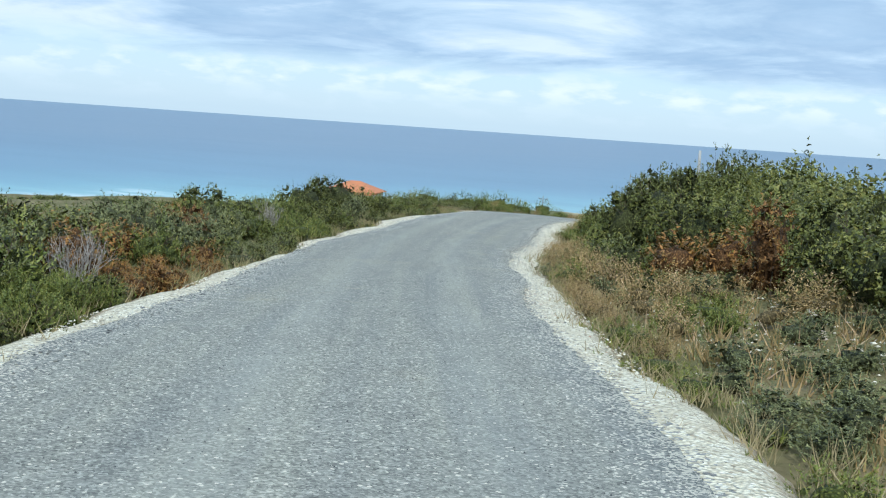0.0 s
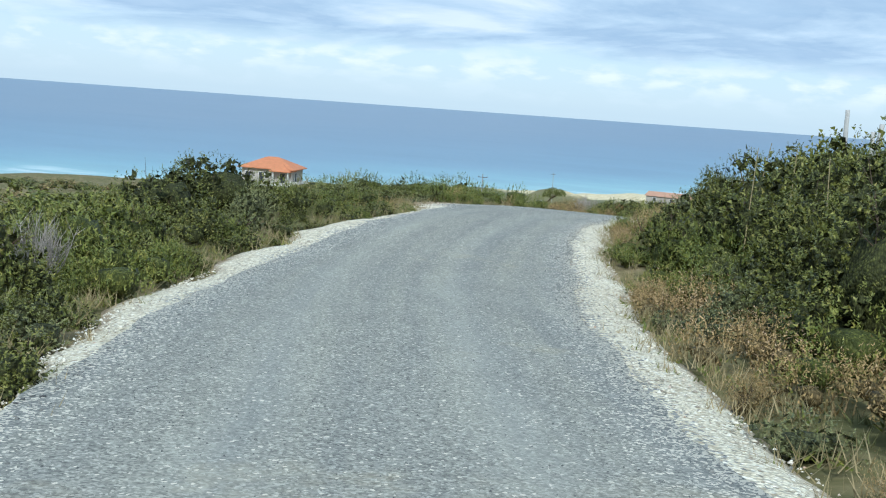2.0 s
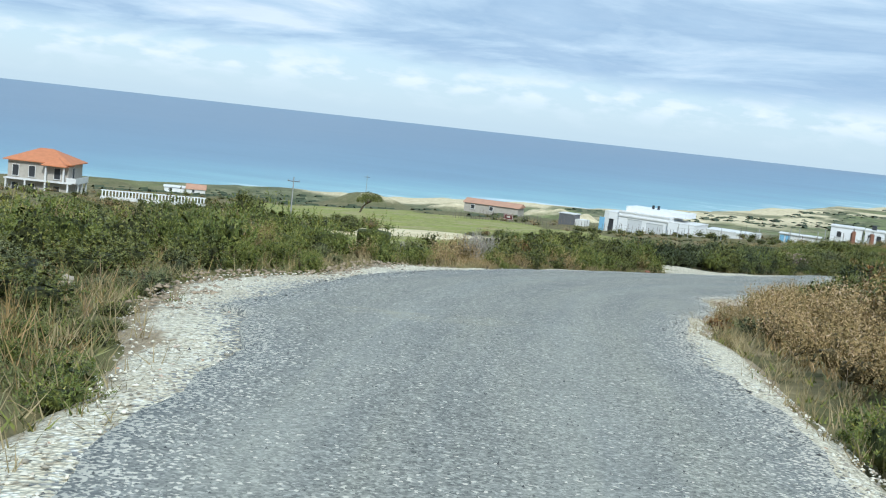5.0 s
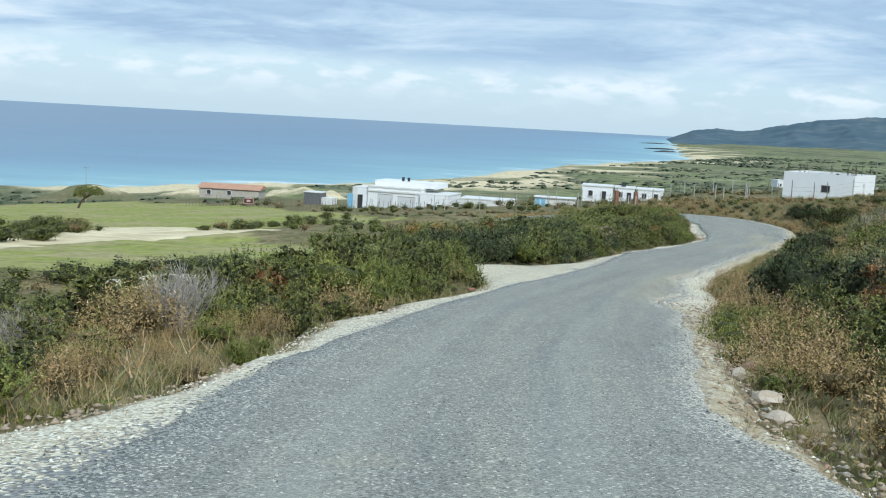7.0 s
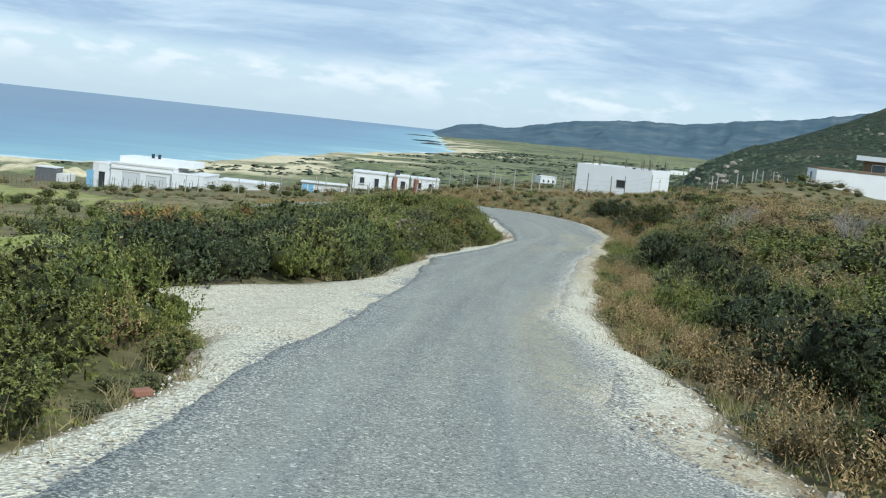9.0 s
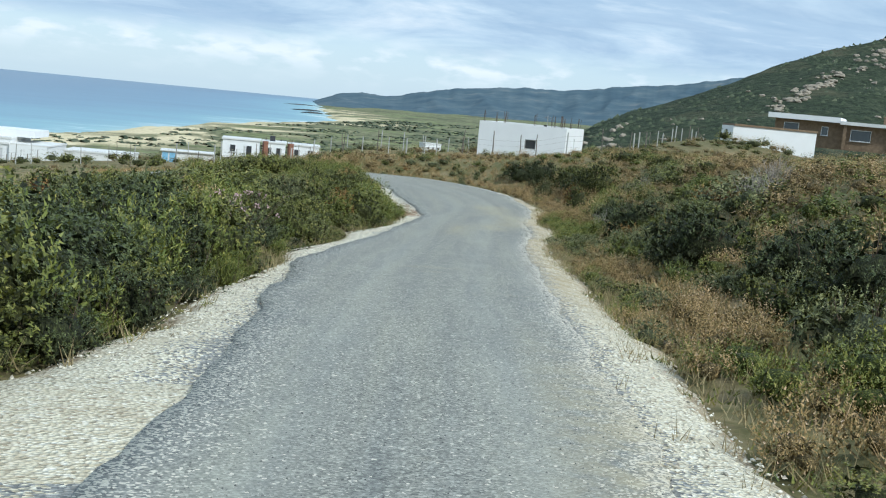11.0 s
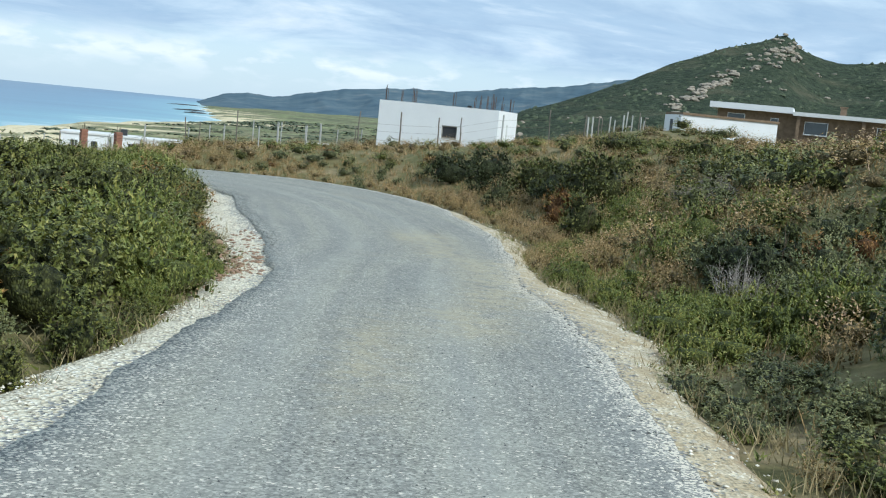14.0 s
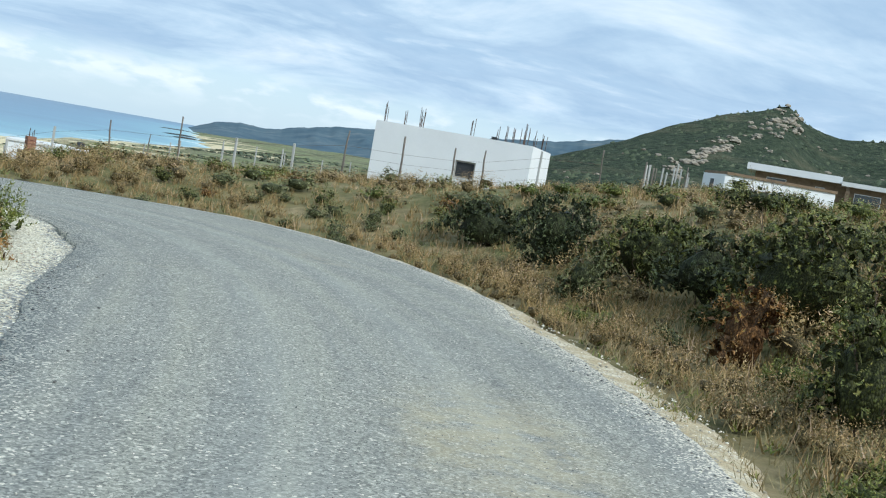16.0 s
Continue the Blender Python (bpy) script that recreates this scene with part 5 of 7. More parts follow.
def blocked(x, y, s, lat):
    if -17 < lat < -1 and drive_near(lat) - 0.1 < s < drive_far(lat) + 0.1:
        return True
    if in_poly(np.array([x]), np.array([y]), MEADOW_UPPER)[0] or in_poly(np.array([x]), np.array([y]), MEADOW_LOWER)[0] or in_poly(np.array([x]), np.array([y]), TRACK)[0]:
        return True
    for bx, by, r in ((49.4, 117.0, 6.8), (97.0, 143.0, 9.0), (113.0, 151.0, 13.0), (4.5, 187.0, 16.0)):
        if (x - bx) ** 2 + (y - by) ** 2 < r * r:
            return True
    return False


def scatter_roadside():
    spots = []
    for side in (-1, 1):
        g = ROWS_G_L if side < 0 else ROWS_G_R
        d = 0.20
        while d < 16:
            step = 0.68 if d < 1.4 else (0.88 if d < 4.5 else (1.5 if side < 0 else 0.98))
            for s in np.arange(3, 160, step):
                if d > (7.5 if s < 46 else (11 if s < 60 else 16)) and (side < 0 or s < 60):
                    continue
                ss, dd = s + RNG.uniform(-0.35, 0.35) * step, d + RNG.uniform(-0.3, 0.3) * step
                kinds, h, chance = zone(side, ss, dd)
                if RNG.random() <= chance:
                    spots.append((side, ss, dd, side * (float(prof(g, ss)) + dd), kinds, h))
            d += step * 0.9
    ss, lat = np.array([q[1] for q in spots]), np.array([q[3] for q in spots])
    x = np.interp(ss, CL_S, CL[:, 0]) + np.interp(ss, CL_S, TAN[:, 1]) * lat
    y = np.interp(ss, CL_S, CL[:, 1]) - np.interp(ss, CL_S, TAN[:, 0]) * lat
    s2, l2, _ = near_road(x, y)
    z = ground(x, y) - 0.04
    swell = 1 + 0.32 * vnoise(x, y, 3.2, 23) + 0.10 * vnoise(x, y, 9, 24)
    g2 = np.where(l2 < 0, prof(ROWS_G_L, s2), prof(ROWS_G_R, s2))
    # neighbours tend to be of one kind: the choice follows a smooth field
    pn = vnoise(x, y, 2.9, 51) + 0.5 * vnoise(x, y, 1.3, 52) + RNG.normal(0, 0.16, len(x))
    rank = np.empty(len(x))
    rank[np.argsort(pn)] = np.linspace(0, 0.9999, len(x))
    heads = [(q[0], q[1], q[2]) for v in MOUNDS.values() for q in v]
    for i, (side, s, dd, la, kinds, h) in enumerate(spots):
        ks = sorted(kinds)
        cum = np.cumsum([kinds[k] for k in ks]) / sum(kinds.values())
        kind = ks[int(np.searchsorted(cum, rank[i]))]
        if any((s - ms) ** 2 + (la - ml) ** 2 < (0.75 * mr) ** 2 for ms, ml, mr in heads) or abs(l2[i]) < g2[i] + 0.1 or (s > 142 and side > 0 and dd > 9 and RNG.random() < 0.3) or blocked(x[i], y[i], s, la):
            continue
        want = h * RNG.uniform(0.82, 1.12) * (swell[i] ** (1.7 if side < 0 and s > 82 else 1.0) if s > 60 else 0.5 + 0.5 * swell[i]) * (0.62 if kind == "heather" and h > 0.6 else 1.0)
        if kind == "tall":
            want = min(max(want, 1.4), 2.6)
        size, tall = want / KINDS[kind][3], 1.0
        if kind in ("rusty", "heath"):
            size = min(size, 1.5)
        if size > 1.35:
            size, tall = 1.2 + (size - 1.35) * 0.4, size / (1.2 + (size - 1.35) * 0.4)
        least = 0.58 if dd < 4.5 else 0.85
        if kind != "heather" and size < least:
            tall, size = max(0.62, size / least), least
        if kind == "heather" and dd > 1.8:
            size, tall = size * 1.5, tall / 1.35
        if dd < 0.9 and KINDS[kind][2] * size > dd + 0.4:
            size = max(0.5, (dd + 0.4) / KINDS[kind][2])
        near = dd < 2.6 and 4 < s < 136 and RNG.random() < (0.75 if dd < 1.1 else 0.4)
        plant(kind, float(x[i]), float(y[i]), float(z[i]), size, tall, 0 if near or (kind == "tall" and dd < 6) else (1 if dd < (5.5 if s < 60 else 4.2) else 2))


def scatter_heath():
    """The open maquis further off, in ever larger clumps."""
    for x0, x1, y0, y1, step in ((-60, 75, -30, 140, 2.3), (-130, 150, 100, 230, 4.2), (-200, -60, 0, 240, 6.0), (60, 230, 60, 240, 5.0)):
        n = int((x1 - x0) * (y1 - y0) / step ** 2)
        x, y = RNG.uniform(x0, x1, n), RNG.uniform(y0, y1, n)
        s, lat, _ = near_road(x, y)
        w, v = seaward(x, y)
        ok = (np.abs(lat) > 15.5) & (v < 225) & (w < 190) & (w > -75) & (y > np.where(lat < 0, 14, 30))
        if step > 3:
            ok &= ~((x > -60) & (x < 75) & (y > -30) & (y < 140))
        x, y, s, lat = x[ok], y[ok], s[ok], lat[ok]
        z = ground(x, y)
        patch = vnoise(x, y, 11, 17) + 0.5 * vnoise(x, y, 34, 18)
        for a, b, c, ss, la, pn in zip(x, y, z, s, lat, patch):
            left = la < 0
            if RNG.random() > (0.95 if left else 0.85) * (1.0 if step < 3 else (1.0 if pn > 0.05 else 0.35)) or blocked(a, b, ss, la):
                continue
            kinds = {"mastic": 6, "olive": 3, "heath": 2, "heather": 1.2} if left else {"heather": 7, "mastic": 1.0, "olive": 1.8, "heath": 1}
            if pn > 0.25:
                kinds = {"mastic": 7, "olive": 2, "heather": 1 if left else 3}
            k = pick(kinds)
            h = ((0.55 if a < -4 and 14 < b < 48 else 0.95) if left else (0.55 if b < 95 else 0.4)) * RNG.uniform(0.6, 1.3) * (1.2 if pn > 0.25 else 1.0)
            size = max(h / KINDS[k][3], 0.9 if k != "heather" else 1.6) * RNG.uniform(0.8, 1.25) * (1.0 if step < 3 else 1.6)
            plant(k, a, b, c - 0.05, size, min(1.0, h / KINDS[k][3] / size) if step < 3 else 0.6, 2)


def far_scrub():
    """Dark patches of scrub over the plain and along the shore, one mass."""
    n = 13000
    v0 = 170 + 1300 * RNG.random(n) ** 1.5
    w0 = RNG.uniform(-260, 330, n)
    x, y = -0.846 * w0 + 0.533 * v0, 0.533 * w0 + 0.846 * v0
    z = ground(x, y)
    keep = (w0 < shore(v0) - 25) & (vnoise(x, y, 60, 31) + 0.7 * vnoise(x, y, 18, 32) + RNG.uniform(-0.3, 0.3, n) > 0.12) & ~in_poly(x, y, MEADOW_UPPER) & ~((x > -92) & (x < 0) & (y > 268) & (y < 330)) & ((x - 4) ** 2 + (y - 187) ** 2 > 500) & ((x - 44) ** 2 + (y - 197) ** 2 > 260)
    p = Pile()
    base = np.array([(-1, 0, -0.3), (0, 1, -0.3), (1, 0, -0.3), (0, -1, -0.3), (-0.5, -0.4, 0.7), (0.5, 0.5, 0.8)])
    for a, b, c, vv in zip(x[keep], y[keep], z[keep], v0[keep]):
        r = RNG.uniform(0.4, 1.2) * (1 + vv / 700)
        q = (base + RNG.uniform(-0.35, 0.35, (6, 3))) * (r * 1.4, r * 1.1, r * 0.5) + (a, b, c)
        p.add(q, [(0, 3, 4, 4), (3, 2, 5, 4), (2, 1, 5, 5), (1, 0, 4, 5)], RNG.uniform(0, 0.9))
    tagged(new("far_scrub", p.mesh("far_scrub", M_FARLEAF)), "dark evergreen scrub in patches over the coastal plain", "scrub", kind="stuff")


scatter_roadside()
scatter_heath()
far_scrub()
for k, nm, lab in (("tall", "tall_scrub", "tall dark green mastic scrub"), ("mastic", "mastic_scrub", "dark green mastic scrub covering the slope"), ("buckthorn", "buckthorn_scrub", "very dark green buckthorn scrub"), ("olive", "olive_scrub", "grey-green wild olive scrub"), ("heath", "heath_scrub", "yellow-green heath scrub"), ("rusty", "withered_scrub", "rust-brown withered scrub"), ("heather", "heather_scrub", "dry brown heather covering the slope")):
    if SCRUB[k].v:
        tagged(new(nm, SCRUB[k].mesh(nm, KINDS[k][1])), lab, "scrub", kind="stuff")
for k in KINDS:
    if THICKET[k].v:
        tagged(new("inner_" + k, THICKET[k].mesh("inner_" + k, M_INNER_SHADED[k])), "shade-painted leafy twiggy inside of the " + k + " scrub", "scrub", kind="stuff")
BIG_BUSHES = ((-43.5, 104, 3.77, 0.95), (-41.5, 106.5, 4.35, 1), (-38.5, 103, 3.77, 0.85), (-46, 101, 3.19, 0.7), (-50, 112, 3.48, 0.7), (-28.5, 75, 3.04, 0.75), (-26.2, 72, 2.75, 0.7), (-23.6, 68, 2.90, 0.75), (-21.6, 69.5, 3.19, 0.8), (-19.6, 71.5, 2.61, 0.75), (-30.5, 78, 3.19, 0.8), (-33, 80, 2.90, 0.7))
DRIVE_BUSHES = ((-13.2, 93.6, 1.6, 0.7), (-12.2, 95.4, 2, 0.62), (-10.8, 96.6, 2.1, 0.62), (-9.4, 97.4, 2, 0.65), (-7.9, 97.8, 2.2, 0.62), (-6.3, 97.4, 2.1, 0.66), (-4.8, 96.8, 2.2, 0.65), (-3.2, 96.2, 2.1, 0.7), (-1.8, 97, 2.1, 0.7), (-8.1, 42.4, 1.05, 1.15), (-4.3, 121, 2.20, 0.85), (-6, 119.5, 1.80, 0.7), (-2.2, 118.5, 1.70, 0.7), (13.7, 155.5, 2.40, 0.85), (15.2, 150, 1.90, 0.8), (10.1, 170, 2.00, 0.7), (-25, 70.2, 2.6, 0.7), (-20.6, 72.6, 2.3, 0.7), (0.6, 101, 1.70, 0.7))
THICKET_BUSHES = tuple((float(RNG.uniform(-50, -20)), float(RNG.uniform(86, 106)), float(RNG.uniform(2.0, 3.0)), float(RNG.uniform(0.6, 0.85))) for _ in range(34))
BIG_BUSHES = BIG_BUSHES + tuple(q for q in THICKET_BUSHES if q[0] < -20 - (q[1] - 86) * 0.25 and not in_poly(np.array([q[0]]), np.array([q[1]]), TRACK)[0] and not in_poly(np.array([q[0]]), np.array([q[1]]), MEADOW_UPPER)[0])
# wide dark bushes round the meadows and the villa
for bx, by, size, tall in BIG_BUSHES + DRIVE_BUSHES:
    place(NEAR["mastic"][RNG.integers(5)], bx, by, float(ground([bx], [by])[0]) - 0.1, size, RNG.uniform(0, 360), tall)
BANK_BUSHES = ((7.4, 4.6, 0.80, 0.95), (6.6, 1.6, 0.85, 0.95), (8.2, 0.2, 0.95, 0.95), (7.8, -2.6, 0.95, 0.95), (9, 3, 0.95, 0.95), (7.8, -10, 1.37, 1.02), (8.6, -9.2, 1.17, 0.95), (10.1, -14.9, 1.46, 1.05), (10.7, -13.7, 1.30, 0.95), (9.2, -12.2, 1.17, 0.95), (5.4, -1.3, 0.94, 1.05), (6.3, -0.5, 0.98, 0.95), (7, -4, 1.04, 0.95), (30.6, 71.6, 0.7, 0.75))
# the dense dark clump and single large bushes on the bank
HEADS = [(float(np.interp(q[0], CL_S, CL[:, 0]) + np.interp(q[0], CL_S, TAN[:, 1]) * q[1]), float(np.interp(q[0], CL_S, CL[:, 1]) - np.interp(q[0], CL_S, TAN[:, 0]) * q[1])) for v in MOUNDS.values() for q in v]
for bx, by, size, tall in BANK_BUSHES:
    if any(math.hypot(bx - hx, by - hy) < 1.3 for hx, hy in HEADS):
        continue
    place(NEAR["tall"][RNG.integers(3)], bx, by, float(ground([bx], [by])[0]) - 0.08, size, RNG.uniform(0, 360), tall)


def mound(kind, s, lat, R, H):
    """One large shrub of true leaf size beside the road: many leafy heads round a dark heart, and its limbs."""
    label, mat, r0, h0, nl, near, mid, far = KINDS[kind]
    x = float(np.interp(s, CL_S, CL[:, 0]) + np.interp(s, CL_S, TAN[:, 1]) * lat)
    y = float(np.interp(s, CL_S, CL[:, 1]) - np.interp(s, CL_S, TAN[:, 0]) * lat)
    area = R * (R + H)
    lumps = [(0, 0, H * 0.36, R * 0.72, H * 0.42)]
    for _ in range(int(12 + 9 * area)):
        a, u = RNG.uniform(0, 2 * math.pi), RNG.uniform(0.10, 0.90)
        r = RNG.uniform(0.20, 0.42) * min(1.0, 0.45 + 0.35 * R)
        q = max(0.0, R - 0.55 * r) * math.sqrt(max(0.02, 1.0 - u ** 2.2)) * RNG.uniform(0.72, 1.0)
        lumps.append((math.cos(a) * q, math.sin(a) * q, max(0.12, (H - 0.7 * r) * u), r, r * RNG.uniform(0.75, 1.05)))
    how = dict(near, shoots=int((230 if R < 1.4 else 170) * area * 6.0 / near["per"]), ll=near["ll"] * (1.0 if R < 1.4 else 1.15), lw=near["lw"] * (1.0 if R < 1.4 else 1.15))
    ob = thing("shrub", pose(x, y, float(ground([x], [y])[0]) - 0.06), label, "shrub", kind + " shrubs")
    child("foliage", foliage(RNG, lumps[1:], **how).mesh("foliage", mat), ob)
    tagged(child("inner_growth", core_mesh(RNG, [(0, 0, H * 0.38, R * 0.66, H * 0.40)] + lumps[1:], 0.74, 9, 6, int(210 * area), 0.15).mesh("inner_growth", M_INNER_SHADED[kind]), ob), kind="stuff")
    for _ in range(4):
        child("branch", stems(RNG, R * 0.98, H * 1.03, 1, 0.014, 0.4, 4).mesh("branch", M_TWIG), ob)


for kind, spots in MOUNDS.items():
    for spot in spots:
        mound(kind, *spot)
for lost in [q for k in NEAR for q in NEAR[k] if q not in USED]:
    for o in (*lost.children_recursive, lost):
        bpy.data.objects.remove(o)


def roadside_dead():
    for s, la, size in ((13.5, -3.9, 1.0), (27.5, -4.0, 1.1), (64.8, -4.5, 1.15), (65.6, -4.9, 1.2), (66.3, -4.7, 1.0), (62.4, -5.4, 0.8), (52.0, -8.0, 1.0), (60.0, -9.0, 1.1), (61.5, -10.2, 1.2), (112.0, 8.2, 1.2), (113.2, 8.9, 1.3), (97.0, 9.5, 1.1), (122.0, 5.2, 0.9), (39.0, 6.2, 1.0)):
        x = float(np.interp(s, CL_S, CL[:, 0]) + np.interp(s, CL_S, TAN[:, 1]) * la)
        y = float(np.interp(s, CL_S, CL[:, 1]) - np.interp(s, CL_S, TAN[:, 0]) * la)
        place(DEAD[RNG.integers(2)], x, y, float(ground([x], [y])[0]), size, RNG.uniform(0, 360))


roadside_dead()


# ---------------------------------------------------------------- buildings
def opening(parent, x, y, z, w, h, side="front", kind="window", pane=None, frame_mat=None, depth=0.10):
    """A window or door in a wall whose outer face is at y (front) or x (side): frame, pane and sill, set into a dark reveal."""
    pane, frame_mat = pane or M_GLASS, frame_mat or M_WHITE
    win = new(kind)
    win.parent = parent
    if side == "front":
        win.matrix_basis = pose(x, y, z)
    else:
        win.matrix_basis = pose(x, y, z, 0, 0, 90)
    t = 0.07
    part("pane", boxes((-w / 2 + t, -0.02, t, w / 2 - t, 0.02, h - t)), pane, win)
    bm = boxes((-w / 2, -0.05, 0, -w / 2 + t, 0.06, h), (w / 2 - t, -0.05, 0, w / 2, 0.06, h), (-w / 2 + t, -0.05, h - t, w / 2 - t, 0.06, h), (-w / 2 + t, -0.05, 0, w / 2 - t, 0.06, t))
    part("frame", bm, frame_mat, win)
    if kind == "window":
        part("sill", boxes((-w / 2 - 0.08, -0.14, -0.07, w / 2 + 0.08, 0.02, -0.01)), M_CONC, win)
    return win


def walls(parent, w, d, h, mat, thick=0.25, name="wall", label=""):
    """Four walls of a block, each a mesh of its own, butted at the corners."""
    part(name, boxes((0, 0, 0, w, thick, h)), mat, parent, label)
    part(name, boxes((0, d - thick, 0, w, d, h)), mat, parent)
    part(name, boxes((0, thick, 0, thick, d - thick, h)), mat, parent)
    part(name, boxes((w - thick, thick, 0, w, d - thick, h)), mat, parent)


def rods(parent, spots, h0, h1):
    for x, y, z in spots:
        for _ in range(4):
            dx, dy, L = random.uniform(-0.12, 0.12), random.uniform(-0.12, 0.12), random.uniform(h0, h1)
            v, f = tube([(x + dx, y + dy, z), (x + dx + random.uniform(-0.04, 0.04), y + dy, z + L)], [0.016, 0.016], 4)
            child("reinforcing_rod", np_mesh("reinforcing_rod", v, f, M_STEEL), parent)


def box_house():
    h = thing("box_house", pose(44.57, 118.8, -7.2, 0, 0, -40), "plain white flat-roofed house, unfinished, with bare rods on its roof", "house")
    W, D, H = 7.48, 7.77, 3.05
    part("wall", boxes((0, 0, -0.6, 4.02, 0.25, H), (5.0, 0, -0.6, W, 0.25, H), (4.02, 0, -0.6, 5.0, 0.25, 1.05), (4.02, 0, 1.85, 5.0, 0.25, H)), M_WHITE, h)
    part("wall", boxes((0, D - 0.25, -0.6, W, D, H)), M_WHITE, h)
    part("wall", boxes((0, 0.25, -0.6, 0.25, D - 0.25, H)), M_WHITE, h)
    part("wall", boxes((W - 0.25, 0.25, -0.6, W, 3.3, H), (W - 0.25, 3.9, -0.6, W, D - 0.25, H), (W - 0.25, 3.3, -0.6, W, 3.9, 1.1), (W - 0.25, 3.3, 2.2, W, 3.9, H)), M_WHITE, h)
    part("roof", boxes((0.25, 0.25, H - 0.35, W - 0.25, D - 0.25, H - 0.2)), M_CONC, h)
    part("plinth", boxes((-0.03, -0.03, -0.6, W + 0.03, -0.004, 0.10), (W + 0.004, -0.03, -0.6, W + 0.03, D, 0.10)), M_CONC, h, "grey cement plinth")
    opening(h, 4.51, 0.14, 1.05, 0.98, 0.80, pane=M_DARK, frame_mat=M_CONC)
    opening(h, W - 0.14, 3.6, 1.1, 0.6, 1.1, "side", pane=M_DARK)
    part("roof_outlet", boxes((5.5, 0.02, H + 0.002, 5.75, 0.24, H + 0.13)), M_DARK, h, "small dark roof outlet")
    rods(h, [(0.3, 0.4, H - 0.25), (1.3, 3.6, H - 0.25), (2.1, 0.4, H - 0.25), (3.9, 3.8, H - 0.25), (4.6, 7.2, H - 0.25), (5.4, 7.3, H - 0.25), (6.4, 4.0, H - 0.25), (7.1, 0.5, H - 0.25), (7.1, 3.9, H - 0.25), (7.1, 7.3, H - 0.25), (5.6, 4.2, H - 0.25), (0.4, 4.0, H - 0.25)], 0.7, 1.25)


def stone_house():
    """Low white annexe and, behind it, a stone-faced bungalow with white flat roofs."""
    a = thing("white_annexe", pose(87.6, 141.6, -6.4, 0, 0, -21), "low white annexe with a sloping grey roof edge", "house", "houses by the hill")
    part("wall", boxes((-0.0, 0, 0, 0.25, 5.0, 4.0)), M_WHITE, a)
    part("wall", boxes((0.25, 0, 0, 10.0, 0.25, 4.0)), M_WHITE, a)
    part("wall", boxes((9.75, 0.25, 0, 10.0, 5.0, 4.0)), M_WHITE, a)
    part("wall", boxes((0.25, 4.75, 0, 9.75, 5.0, 4.0)), M_WHITE, a)
    part("roof", boxes((0.1, -0.12, 4.004, 10.1, 5.1, 4.24)), M_STONEWALL, a, "brown-grey roof slab")
    opening(a, -0.02, 2.6, 2.1, 1.1, 1.5, "side", pane=M_DARK)
    b = thing("stone_bungalow", pose(106.5, 157.6, -4.2, 0, 0, -46.6), "stone-faced bungalow under white overhanging flat roofs", "house", "houses by the hill")
    walls(b, 9.5, 8, 3.55, M_STONEWALL)
    part("roof", boxes((-0.9, -1.1, 3.555, 8.6, 8.5, 4.25)), M_WHITE, b, "white roof slab")
    part("wall", boxes((9.504, -0.6, 0, 21.0, 6.0, 3.35)), M_STONEWALL, b)
    part("roof", boxes((8.61, -1.6, 3.355, 21.8, 6.5, 3.80)), M_OLDWHITE, b, "white lower roof slab")
    part("chimney", boxes((13.8, 2.2, 3.806, 14.5, 2.9, 4.8), (13.7, 2.1, 4.801, 14.6, 3.0, 4.95)), M_STONEWALL, b, "stone chimney stack")
    part("pillar", boxes((9.1, -1.4, 0, 9.5, -1.0, 3.35)), M_STONEWALL, b)
    part("pillar", boxes((16.2, -1.4, 0, 16.6, -1.0, 3.35)), M_STONEWALL, b)
    opening(b, 2.2, -0.05, 1.9, 2.0, 1.2)
    opening(b, 6.6, -0.05, 1.7, 0.9, 1.2)
    opening(b, 11.3, -0.66, 1.3, 2.6, 1.5)
    opening(b, 18.6, -0.66, 1.3, 1.4, 1.5, pane=M_DARK)


